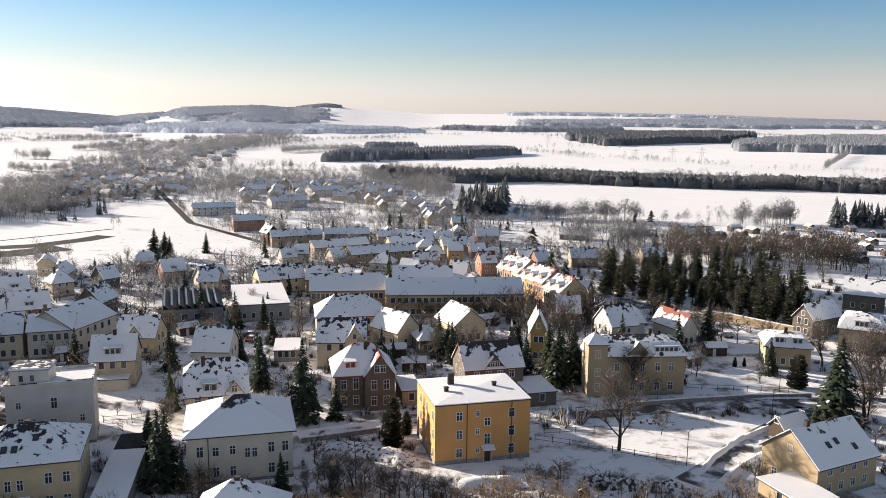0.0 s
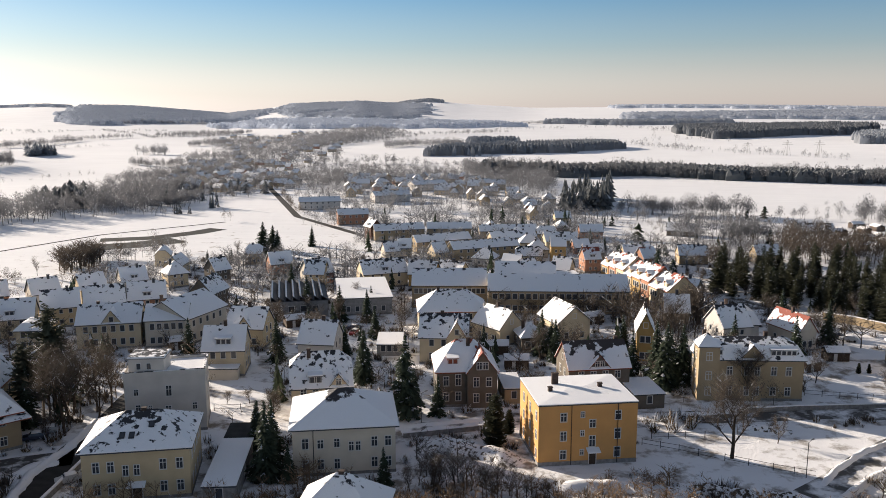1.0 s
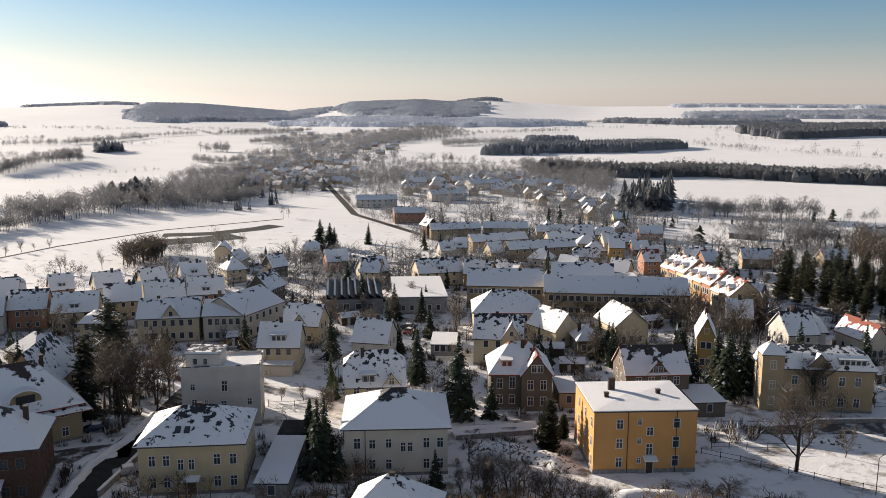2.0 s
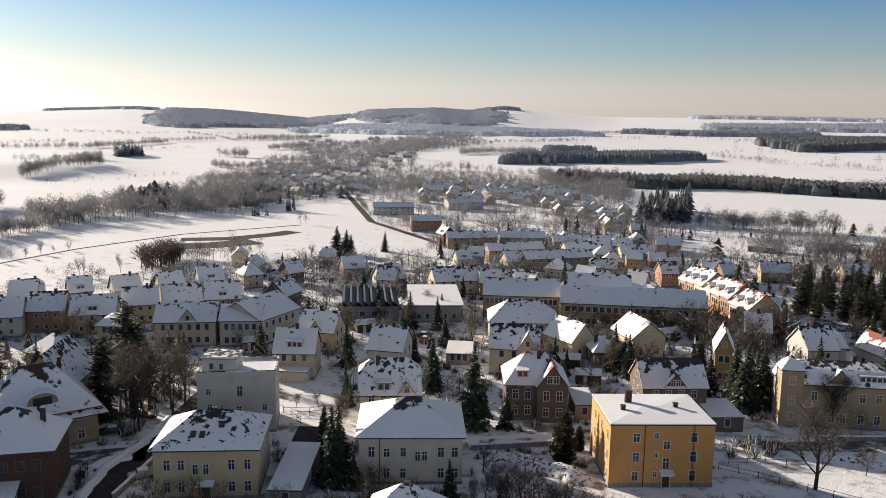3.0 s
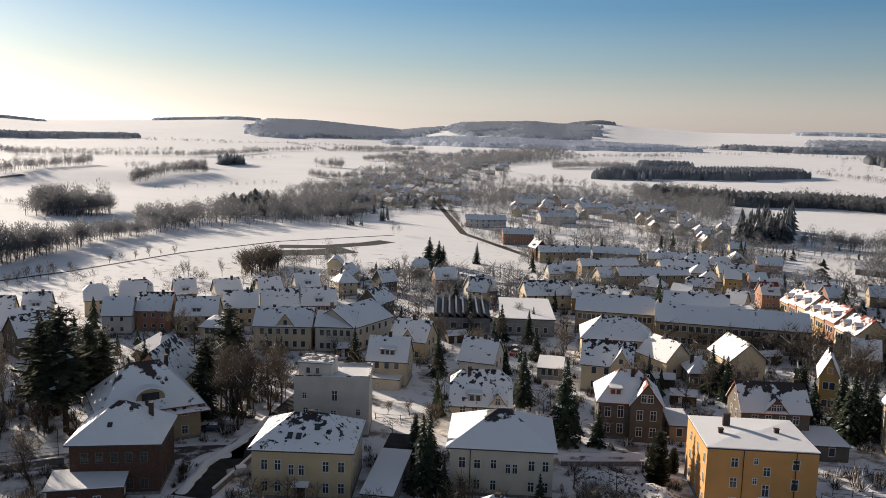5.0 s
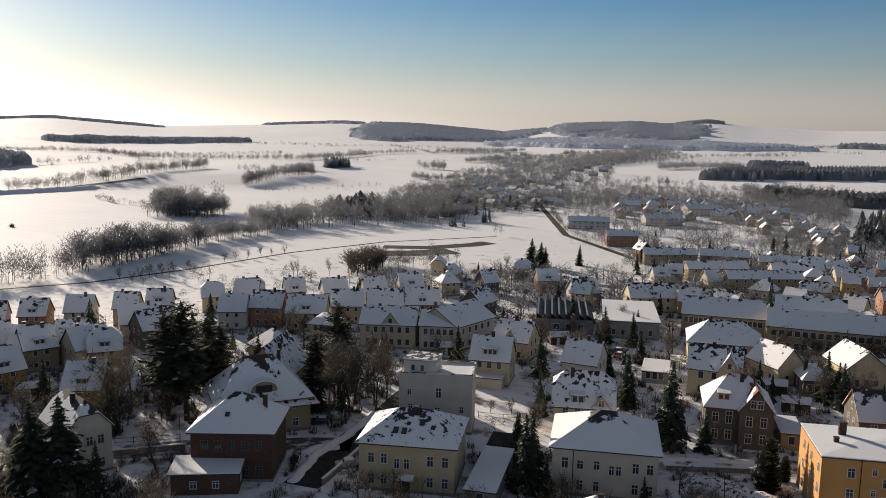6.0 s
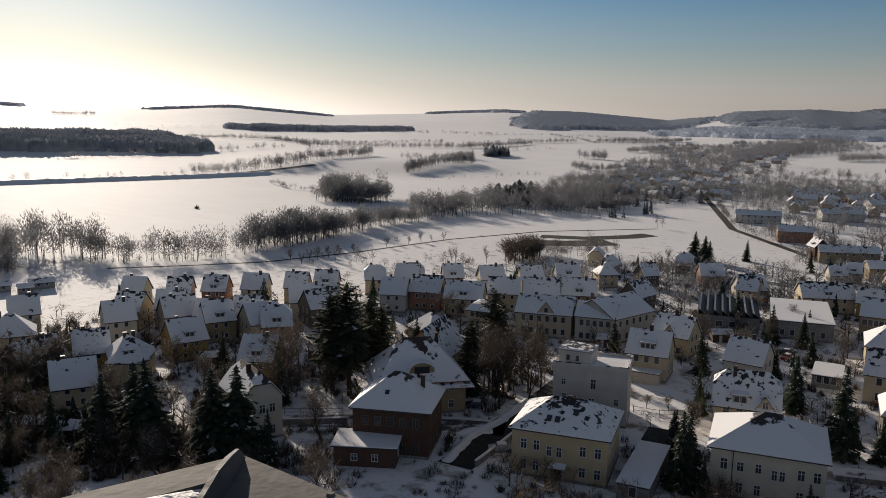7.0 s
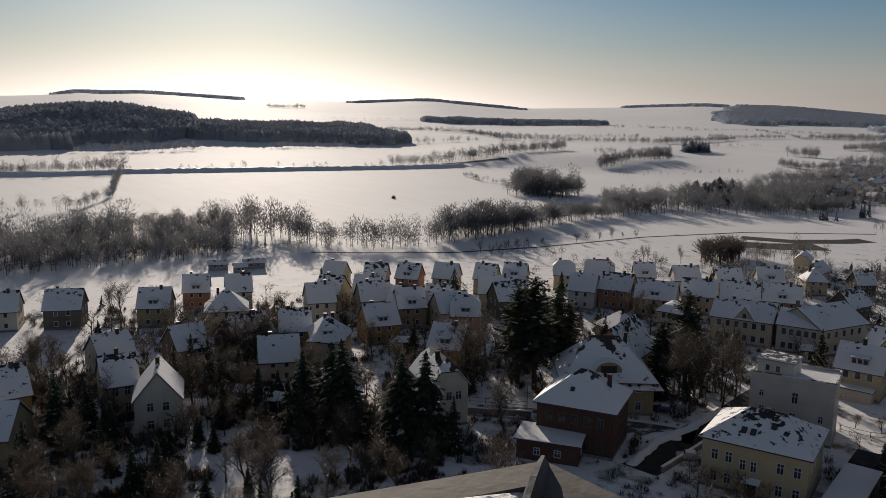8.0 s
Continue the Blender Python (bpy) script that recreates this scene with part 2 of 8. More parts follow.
def ground_material():
    """Snow over meadow and gardens: fields lie clean, the gardens of the town show soil, grass and trodden paths,
    spread wider in place of shade between the houses.
    """
    m = bpy.data.materials.new("snow_covered_ground")
    m.use_nodes = True
    n, l = m.node_tree.nodes, m.node_tree.links
    b = n["Principled BSDF"]
    tc = n.new("ShaderNodeTexCoord")

    def tex(scale, detail=6, rough=0.55, stretch=None):
        t = n.new("ShaderNodeTexNoise")
        t.inputs["Scale"].default_value, t.inputs["Detail"].default_value, t.inputs["Roughness"].default_value = scale, detail, rough
        if stretch:
            mp = n.new("ShaderNodeMapping")
            mp.inputs["Scale"].default_value = stretch
            mp.inputs["Rotation"].default_value = (0, 0, 0.5)
            l.new(tc.outputs["Object"], mp.inputs["Vector"]), l.new(mp.outputs[0], t.inputs["Vector"])
        else:
            l.new(tc.outputs["Object"], t.inputs["Vector"])
        return t

    broad, soil, grain, furrow = tex(0.012), tex(0.16, 9, 0.65), tex(3.0, 4), tex(0.02, 5, 0.6, (1, 7, 1))
    # the town's gardens, against the open fields round them
    geo = n.new("ShaderNodeNewGeometry")
    dist = n.new("ShaderNodeVectorMath")
    dist.operation = "DISTANCE"
    dist.inputs[1].default_value = (-20, 150, 0)
    l.new(tc.outputs["Object"], dist.inputs[0])
    town = n.new("ShaderNodeMapRange")
    town.inputs["From Min"].default_value, town.inputs["From Max"].default_value = 150, 420
    town.inputs["To Min"].default_value, town.inputs["To Max"].default_value = 0.0, 0.22
    l.new(dist.outputs["Value"], town.inputs["Value"])
    thr = n.new("ShaderNodeMath")
    thr.operation = "SUBTRACT"
    l.new(soil.outputs["Fac"], thr.inputs[0]), l.new(town.outputs[0], thr.inputs[1])
    # low limits: bare soil also darkens gardens where shadows would fall
    bare = n.new("ShaderNodeMapRange")
    bare.inputs["From Min"].default_value, bare.inputs["From Max"].default_value = 0.51, 0.63
    bare.inputs["To Max"].default_value = 0.85
    l.new(thr.outputs[0], bare.inputs["Value"])
    snow = n.new("ShaderNodeValToRGB")
    snow.color_ramp.elements[0].position, snow.color_ramp.elements[1].position = 0.3, 0.7
    snow.color_ramp.elements[0].color = (*(Vector(SNOW) * 0.90), 1)
    snow.color_ramp.elements[1].color = (*(Vector(SNOW) * 1.02), 1)
    mixn = n.new("ShaderNodeMath")
    mixn.operation = "MULTIPLY_ADD"
    mixn.inputs[1].default_value = 0.5
    l.new(furrow.outputs["Fac"], mixn.inputs[0])
    half = n.new("ShaderNodeMath")
    half.operation = "MULTIPLY"
    half.inputs[1].default_value = 0.5
    l.new(broad.outputs["Fac"], half.inputs[0]), l.new(half.outputs[0], mixn.inputs[2])
    l.new(mixn.outputs[0], snow.inputs["Fac"])
    mix = n.new("ShaderNodeMix")
    mix.data_type = "RGBA"
    mix.inputs["B"].default_value = (0.16, 0.125, 0.085, 1)
    l.new(bare.outputs[0], mix.inputs["Factor"]), l.new(snow.outputs[0], mix.inputs["A"])
    l.new(mix.outputs["Result"], b.inputs["Base Color"])
    b.inputs["Roughness"].default_value, b.inputs["Specular IOR Level"].default_value = 0.8, 0.3
    hh = n.new("ShaderNodeMath")
    hh.operation = "MULTIPLY_ADD"
    hh.inputs[1].default_value = 0.25
    l.new(grain.outputs["Fac"], hh.inputs[0]), l.new(soil.outputs["Fac"], hh.inputs[2])
    bp = n.new("ShaderNodeBump")
    bp.inputs["Strength"].default_value, bp.inputs["Distance"].default_value = 0.5, 0.6
    l.new(hh.outputs[0], bp.inputs["Height"]), l.new(bp.outputs["Normal"], b.inputs["Normal"])
    return m


# ---------------------------------------------------------------- the land
# height of the skyline at 4.6 km, by direction
SKYLINE = [(-180, 60), (-110, 70), (-77.6, 66), (-74.8, 76), (-73.5, 92), (-69.6, 98), (-63.6, 75), (-56.1, 64), (-50.7, 83),
           (-44.2, 43), (-38.5, 56), (-32.3, 79), (-27.4, 71), (-21.5, 33), (-17.8, 76),
           (-12.8, 98), (-10.2, 89), (-7.9, 106), (-5.7, 86), (-3.2, 76), (-1.0, 66), (8.2, 71),
           (17.4, 63), (27.6, 41), (70, 50), (180, 60)]

# wooded knolls
HILLS = [(-1215, 390, 31, 155), (-1290, 215, 12, 230), (-1195, 735, 14, 190), (-1130, 560, 5, 160)]


def land(x, y):
    r, az = math.hypot(x, y), math.degrees(math.atan2(x, y))
    s = min(max((r - 1300) / 3200, 0), 1)
    s = s * s * (3 - 2 * s)
    top = float(np.interp(az, [a for a, _ in SKYLINE], [h for _, h in SKYLINE]))
    w = min(max((r - 700) / 900, 0), 1)
    hills = sum(h * math.exp(-((x - a) ** 2 + (y - b) ** 2) / q ** 2) for a, b, h, q in HILLS) if r > 500 else 0.0
    bank_up = min(max((r - 770) / 110, 0), 1)
    hills += 9.0 * bank_up * bank_up * (3 - 2 * bank_up) * math.exp(-((az + 42) / 8.5) ** 4 - (max(r - 900, 0) / 500) ** 2)
    wave = noise.noise((x / 420, y / 420, 3.1)) * 7 + noise.noise((x / 150, y / 150, 7.7)) * 1.5
    return top * s + hills + wave * w * w * (1 - s) * 0.8


def link_mesh(name, verts, faces, mat, parent=None):
    me = bpy.data.meshes.new(name)
    me.from_pydata(verts, [], faces)
    me.materials.append(mat)
    ob = new(name, me)
    ob.parent = parent
    return ob


def make_ground():
    radii = [0.0] + [12 * 1.052 ** i for i in range(119)]
    radii = [r for r in radii if r < 4700] + [4750]
    n = 300
    verts = [(0, 0, 0)]
    for r in radii[1:]:
        for i in range(n):
            a = 2 * math.pi * i / n
            x, y = r * math.sin(a), r * math.cos(a)
            verts.append((x, y, land(x, y)))
    faces = [(0, 1 + (i + 1) % n, 1 + i) for i in range(n)]
    for k in range(len(radii) - 2):
        a, b = 1 + k * n, 1 + (k + 1) * n
        for i in range(n):
            j = (i + 1) % n
            faces.append((a + i, a + j, b + j, b + i))
    g = link_mesh("ground", verts, faces, ground_material())
    for p in g.data.polygons:
        p.use_smooth = True
    return tagged(g, "snow-covered valley floor and rolling white fields", "ground", kind="structure")


make_ground()


# ---------------------------------------------------------------- mesh helpers
def part(name, bm, mat, parent, label=""):
    me = bpy.data.meshes.new(name)
    bm.normal_update()
    bm.to_mesh(me)
    bm.free()
    for m in (mat if isinstance(mat, (list, tuple)) else [mat]):
        me.materials.append(m)
    ob = new(name, me)
    ob.parent = parent
    if label:
        ob["label"] = label
    return ob


def base(name, x, y, yaw=0.0, z=0.0):
    e = new(name)
    e.empty_display_size = 0.5
    e.matrix_basis = pose(x, y, z, 0, 0, yaw)
    return e


def box(bm, x0, y0, z0, x1, y1, z1, mi=0, taper=0.0):
    t = taper
    v = [bm.verts.new(p) for p in ((x0, y0, z0), (x1, y0, z0), (x1, y1, z0), (x0, y1, z0),
                                   (x0 + t, y0 + t, z1), (x1 - t, y0 + t, z1), (x1 - t, y1 - t, z1), (x0 + t, y1 - t, z1))]
    for q in ((0, 3, 2, 1), (4, 5, 6, 7), (0, 1, 5, 4), (1, 2, 6, 5), (2, 3, 7, 6), (3, 0, 4, 7)):
        bm.faces.new([v[i] for i in q]).material_index = mi


def slab(bm, poly, thick, up=0.0, shrink=0.0, mi=0):
    """A plate under the given polygon, thick straight down."""
    c = sum((Vector(p) for p in poly), Vector()) / len(poly)
    pts = [Vector(p) + (c - Vector(p)) * shrink + Vector((0, 0, up)) for p in poly]
    top = [bm.verts.new(p) for p in pts]
    low = [bm.verts.new(p - Vector((0, 0, thick))) for p in pts]
    bm.faces.new(top).material_index = mi
    bm.faces.new(low[::-1]).material_index = mi
    for i in range(len(pts)):
        j = (i + 1) % len(pts)
        bm.faces.new((top[j], top[i], low[i], low[j])).material_index = mi


def tube(bm, a, b, r0, r1, n=5):
    a, b = Vector(a), Vector(b)
    d = b - a
    if d.length < 1e-5:
        return
    q = d.to_track_quat("Z", "Y").to_matrix()
    ring = []
    for p, r in ((a, r0), (b, r1)):
        ring.append([bm.verts.new(p + q @ Vector((r * math.cos(2 * math.pi * i / n), r * math.sin(2 * math.pi * i / n), 0))) for i in range(n)])
    for i in range(n):
        j = (i + 1) % n
        bm.faces.new((ring[0][i], ring[0][j], ring[1][j], ring[1][i]))
    bm.faces.new(ring[0][::-1]), bm.faces.new(ring[1])


# ---------------------------------------------------------------- houses
WINDOWS = {}
FOOTPRINTS = []
DIMS = {}


def window_meshes(w, h, frame_mat, bars=1):
    """Frame and pane of a casement window: the frame proud of the wall, the glass set back."""
    key = (round(w, 2), round(h, 2), frame_mat.name, bars)
    if key not in WINDOWS:
        bm = bmesh.new()
        f = 0.12
        us = [-w / 2 - f, -w / 2, -0.04, 0.04, w / 2, w / 2 + f] if bars else [-w / 2 - f, -w / 2, w / 2, w / 2 + f]
        zs = [-0.12, 0, h * 0.64, h * 0.64 + 0.07, h, h + f] if bars else [-0.12, 0, h, h + f]
        solid = {(i, k) for i in range(len(us) - 1) for k in range(len(zs) - 1)
                 if i in (0, len(us) - 2) or k in (0, len(zs) - 2) or (bars and (i == 2 or k == 2))}
        grid_v = {}

        def gv(i, k, d):
            if (i, k, d) not in grid_v:
                grid_v[i, k, d] = bm.verts.new((us[i], d, zs[k]))
            return grid_v[i, k, d]

        for i, k in solid:
            q = ((i, k), (i + 1, k), (i + 1, k + 1), (i, k + 1))
            bm.faces.new([gv(*c, -0.06) for c in q])
            for (c, d), nb in zip(((q[0], q[1]), (q[1], q[2]), (q[2], q[3]), (q[3], q[0])), ((i, k - 1), (i + 1, k), (i, k + 1), (i - 1, k))):
                if nb not in solid:
                    bm.faces.new((gv(*d, -0.06), gv(*c, -0.06), gv(*c, 0.09), gv(*d, 0.09)))
        fm = bpy.data.meshes.new("window")
        if not bars:
            q = [bm.verts.new(p) for p in ((us[1], 0.05, zs[1]), (us[-2], 0.05, zs[1]), (us[-2], 0.05, zs[-2]), (us[1], 0.05, zs[-2]))]
            bm.faces.new(q).material_index = 1
            bmesh.ops.remove_doubles(bm, verts=bm.verts, dist=0.001)
        bm.normal_update(), bm.to_mesh(fm), bm.free()
        fm.materials.append(frame_mat), fm.materials.append(M_glass)
        bm = bmesh.new()
        box(bm, -w / 2, 0.09, 0, w / 2, 0.12, h)
        pm = bpy.data.meshes.new("pane")
        bm.normal_update(), bm.to_mesh(pm), bm.free()
        pm.materials.append(M_glass)
        WINDOWS[key] = (fm, pm)
    return WINDOWS[key]


def put_window(parent, x, y, z, turn, w, h, frame_mat, detail):
    fm, pm = window_meshes(w, h, frame_mat, 1 if detail > 1 else 0)
    o = new("window", fm)
    o.parent = parent
    o.matrix_basis = pose(x, y, z, 0, 0, turn)
    if detail > 1:
        p = new("pane", pm)
        p.parent = o
    return o


def facade(bm, o, turn, length, z0, z1, holes, mi=0):
    """One wall face with its openings left out, and the reveals of the openings."""
    ux, uy = math.cos(radians(turn)), math.sin(radians(turn))
    us = sorted({0.0, length} | {h[0] for h in holes} | {h[1] for h in holes})
    zs = sorted({z0, z1} | {h[2] for h in holes} | {h[3] for h in holes})

    def vert(u, z, d=0.0):
        return bm.verts.new((o[0] + ux * u - uy * d, o[1] + uy * u + ux * d, z))

    for i in range(len(us) - 1):
        for k in range(len(zs) - 1):
            u, z = (us[i] + us[i + 1]) / 2, (zs[k] + zs[k + 1]) / 2
            if not any(h[0] < u < h[1] and h[2] < z < h[3] for h in holes):
                bm.faces.new((vert(us[i], zs[k]), vert(us[i + 1], zs[k]), vert(us[i + 1], zs[k + 1]), vert(us[i], zs[k + 1]))).material_index = mi
    for a, b, c, d in holes:
        ring = ((a, c), (b, c), (b, d), (a, d))
        for q in range(4):
            p, r = ring[q], ring[(q + 1) % 4]
            bm.faces.new((vert(*p), vert(*p, 0.14), vert(*r, 0.14), vert(*r))).material_index = mi


def roof_planes(kind, L, W, e, rise, o, g, axis="x", inset=None):
    """Upper roof faces, and the wall pieces above the eaves, in the house's own axes."""
    if axis == "y":
        planes, gables = roof_planes(kind, W, L, e, rise, o, g, "x", inset)
        flip = lambda poly: [(y, x, z) for x, y, z in poly][::-1]
        return [flip(p) for p in planes], [flip(p) for p in gables]
    s = rise / (W / 2)
    lo, top, m = e - o * s, e + rise, W / 2
    if kind == "gable":
        planes = [[(-g, -o, lo), (L + g, -o, lo), (L + g, m, top), (-g, m, top)],
                  [(L + g, W + o, lo), (-g, W + o, lo), (-g, m, top), (L + g, m, top)]]
        gables = [[(0, W, e), (0, 0, e), (0, m, top - 0.05)], [(L, 0, e), (L, W, e), (L, m, top - 0.05)]]
    elif kind == "halfhip":
        c = 0.55                                   # how far up the clipped gable begins
        zc, yc, hx = e + rise * c, m * c, (inset if inset else m * (1 - c) * 0.9)
        planes = [[(-g, -o, lo), (L + g, -o, lo), (L + g, yc, zc), (L - hx, m, top), (hx, m, top), (-g, yc, zc)],
                  [(L + g, W + o, lo), (-g, W + o, lo), (-g, W - yc, zc), (hx, m, top), (L - hx, m, top), (L + g, W - yc, zc)],
                  [(-g, W - yc, zc), (-g, yc, zc), (hx, m, top)], [(L + g, yc, zc), (L + g, W - yc, zc), (L - hx, m, top)]]
        gables = [[(0, W, e), (0, 0, e), (0, yc, zc), (0, W - yc, zc)], [(L, 0, e), (L, W, e), (L, W - yc, zc), (L, yc, zc)]]
    elif kind == "hip":
        hx = min(inset if inset else m, L / 2 - 0.05)
        planes = [[(-o, -o, lo), (L + o, -o, lo), (L - hx, m, top), (hx, m, top)],
                  [(L + o, W + o, lo), (-o, W + o, lo), (hx, m, top), (L - hx, m, top)],
                  [(-o, W + o, lo), (-o, -o, lo), (hx, m, top)], [(L + o, -o, lo), (L + o, W + o, lo), (L - hx, m, top)]]
        gables = []
    elif kind == "mansard":
        b, zb = 1.1, e + rise * 0.72
        q = [(-o, -o), (L + o, -o), (L + o, W + o), (-o, W + o)]
        r = [(b, b), (L - b, b), (L - b, W - b), (b, W - b)]
        planes = [[(*q[i], e - 0.1), (*q[(i + 1) % 4], e - 0.1), (*r[(i + 1) % 4], zb), (*r[i], zb)] for i in range(4)]
        h = W / 2 - b
        planes += [[(*r[0], zb), (*r[1], zb), (L - b - h, m, top), (b + h, m, top)], [(*r[2], zb), (*r[3], zb), (b + h, m, top), (L - b - h, m, top)],
                   [(*r[3], zb), (*r[0], zb), (b + h, m, top)], [(*r[1], zb), (*r[2], zb), (L - b - h, m, top)]]
        gables = []
    else:                                          # a single low slope
        planes = [[(-o, -o, e), (L + o, -o, e), (L + o, W + o, e + rise), (-o, W + o, e + rise)]]
        gables = [[(L, W, e), (0, W, e), (0, W, e + rise - 0.05), (L, W, e + rise - 0.05)], [(0, W, e), (0, 0, e), (0, W, e + rise - 0.05)],
                  [(L, 0, e), (L, W, e), (L, W, e + rise - 0.05)]]
    return planes, gables


def grid_windows(length, cols, rows, eave, w=1.0, h=1.5, first=1.0, margin=None):
    """Evenly spread windows: (u, z) of each one's middle foot."""
    if not cols:
        return []
    m = margin if margin is not None else length / (cols + 1)
    step = 0 if cols == 1 else (length - 2 * m) / (cols - 1)
    storey = (eave - 0.2) / rows
    return [((m + i * step) if cols > 1 else length / 2, first + k * storey, w, h) for i in range(cols) for k in range(rows)]


def house(x, y, yaw, L, W, eave, roof="gable", rise=4.0, axis="x", wall=None, tile=None, snow=None, front=(3, 2), side=(2, 2), rows=None,
          over=0.45, inset=None, chimneys=((0.5, 0.5, 1.2),), dormers=(), cross=(), frame_mat=None, plinth=0.5, detail=2, door=None, special=None,
          size=(1.0, 1.5), name="house", label="", category="house", group="", attic=True, pipes=()):
    """A house from its front left corner; front faces -y of its own axes."""
    wall, tile, snow, frame_mat = wall or M_cream, tile or M_slate, snow or M_roof_snow, frame_mat or M_frame
    if roof in ("gable", "hip", "halfhip", "mansard") and L > 4:       # given is the roof's edge: the walls stand inside it
        gx, gy = (over, over) if roof in ("hip", "mansard") else (over * 0.7, over) if axis == "x" else (over, over * 0.7)
        c, s = math.cos(radians(yaw)), math.sin(radians(yaw))
        x, y = x + c * gx - s * gy, y + s * gx + c * gy
        L, W = L - 2 * gx, W - 2 * gy
        if roof != "mansard":
            eave = eave + over * rise / ((W if axis == "x" else L) / 2)
    h = base(name, x, y, yaw)
    FOOTPRINTS.append((x, y, math.cos(radians(yaw)), math.sin(radians(yaw)), L, W))
    DIMS[h.name] = (L, W, eave, rise, over)
    tagged(h, label, category, group)
    w0, h0 = size
    sides = [((0, 0), 0, L, front), ((L, 0), 90, W, side), ((L, W), 180, L, front), ((0, W), 270, W, side)]
    bm = bmesh.new()
    places = []
    for k, (o, turn, length, (cols, nrows)) in enumerate(sides):
        ws = grid_windows(length, cols, nrows, eave, w0, h0, 1.1)
        if special and k in special:
            ws = special[k]
        if detail == 0 and k == 2:
            ws = []
        ws = [q for q in ws if 0.15 < q[0] - q[2] / 2 and q[0] + q[2] / 2 < length - 0.15 and q[1] + q[3] < eave - 0.12]
        holes = [(u - a / 2, u + a / 2, z, z + b) for u, z, a, b in ws]
        facade(bm, o, turn, length, 0, eave, holes)
        for u, z, a, b in ws:
            ux, uy = math.cos(radians(turn)), math.sin(radians(turn))
            places.append((o[0] + ux * u, o[1] + uy * u, z, turn, a, b))
    planes, gables = ([], []) if roof == "flat" else roof_planes(roof, L, W, eave, rise, over, over * 0.7, axis, inset)
    for gpoly in gables:
        bm.faces.new([bm.verts.new(p) for p in gpoly])
    part("wall", bm, wall, h)
    if plinth:
        bm = bmesh.new()
        for a in ((-0.06, -0.06, L + 0.06, 0.0), (-0.06, W, L + 0.06, W + 0.06), (-0.06, 0, 0, W), (L, 0, L + 0.06, W)):
            box(bm, a[0], a[1], 0, a[2], a[3], plinth)
        part("plinth", bm, M_stone, h)
    if roof == "flat":
        bm = bmesh.new()
        for a in ((-0.15, -0.15, L + 0.15, 0.2), (-0.15, W - 0.2, L + 0.15, W + 0.15), (-0.15, 0.2, 0.2, W - 0.2), (L - 0.2, 0.2, L + 0.15, W - 0.2)):
            box(bm, a[0], a[1], eave - 0.25, a[2], a[3], eave + rise)
        part("parapet", bm, wall, h)
        bm = bmesh.new()
        box(bm, 0.2, 0.2, eave - 0.2, L - 0.2, W - 0.2, eave + 0.06)
        part("roof", bm, tile, h)
        bm = bmesh.new()
        box(bm, 0.25, 0.25, eave + 0.064, L - 0.25, W - 0.25, eave + 0.25)
        for a in ((-0.12, -0.12, L + 0.12, 0.17), (-0.12, W - 0.17, L + 0.12, W + 0.12), (-0.12, 0.17, 0.17, W - 0.17), (L - 0.17, 0.17, L + 0.12, W - 0.17)):
            box(bm, a[0], a[1], eave + rise + 0.004, a[2], a[3], eave + rise + 0.1)
        part("roof_snow", bm, snow, h, "snow lying on the roof")
    else:
        bm = bmesh.new()
        for p in planes:
            slab(bm, p, 0.2)
        bmesh.ops.remove_doubles(bm, verts=bm.verts, dist=0.02)
        part("roof", bm, tile, h)
        bm = bmesh.new()
        for p in planes:
            slab(bm, p, 0.14, 0.15)
        bmesh.ops.remove_doubles(bm, verts=bm.verts, dist=0.02)
        part("roof_snow", bm, snow, h, "snow lying on the roof")
    for wx, wy, wz, turn, a, b in places:
        put_window(h, wx, wy, wz, turn, a, b, frame_mat, detail)
    if attic and roof in ("gable", "halfhip") and detail:
        for k in (0, 1):
            if axis == "x":
                put_window(h, L if k else 0, W / 2, eave + 0.5, 90 if k else 270, 0.9, 1.2, frame_mat, 0)
            else:
                put_window(h, L / 2, W if k else 0, eave + 0.5, 180 if k else 0, 0.9, 1.2, frame_mat, 0)
    span = (W if axis == "x" else L) / 2
    for u, v, up in chimneys:
        cx, cy = u * L, v * W
        bm = bmesh.new()
        top = eave + rise + up
        cw = 0.55 if up > 1.4 else 0.35
        box(bm, cx - cw, cy - 0.3, eave - 0.2, cx + cw, cy + 0.3, top - 0.14)
        box(bm, cx - cw - 0.07, cy - 0.37, top - 0.14, cx + cw + 0.07, cy + 0.37, top)
        part("chimney", bm, M_sooty if detail else M_slate, h)
    for u, z0, w, hh, kind in dormers:               # on the front slope
        s = rise * 0.72 / (1.1 + over) if roof == "mansard" else rise / span
        yb = max((z0 - eave) / s, 0.1) - (over if roof == "mansard" else 0)
        dp = hh / s + 0.3
        d = base("dormer", u * L, yb)
        d.parent = h
        bm = bmesh.new()
        box(bm, -w / 2, 0, z0 - 0.3, w / 2, dp, z0 + hh)
        if kind == "gable":
            bm.faces.new([bm.verts.new(p) for p in ((-w / 2, 0, z0 + hh), (w / 2, 0, z0 + hh), (0, 0, z0 + hh + w * 0.4))])
        part("dormer_wall", bm, tile if kind == "shed" else wall, d)
        bm, bs = bmesh.new(), bmesh.new()
        if kind == "gable":
            k = w * 0.4
            ps = [[(-w / 2 - 0.2, -0.25, z0 + hh - 0.1), (0, -0.25, z0 + hh + k), (0, dp + k / s, z0 + hh + k), (-w / 2 - 0.2, dp, z0 + hh - 0.1)],
                  [(0, -0.25, z0 + hh + k), (w / 2 + 0.2, -0.25, z0 + hh - 0.1), (w / 2 + 0.2, dp, z0 + hh - 0.1), (0, dp + k / s, z0 + hh + k)]]
        else:
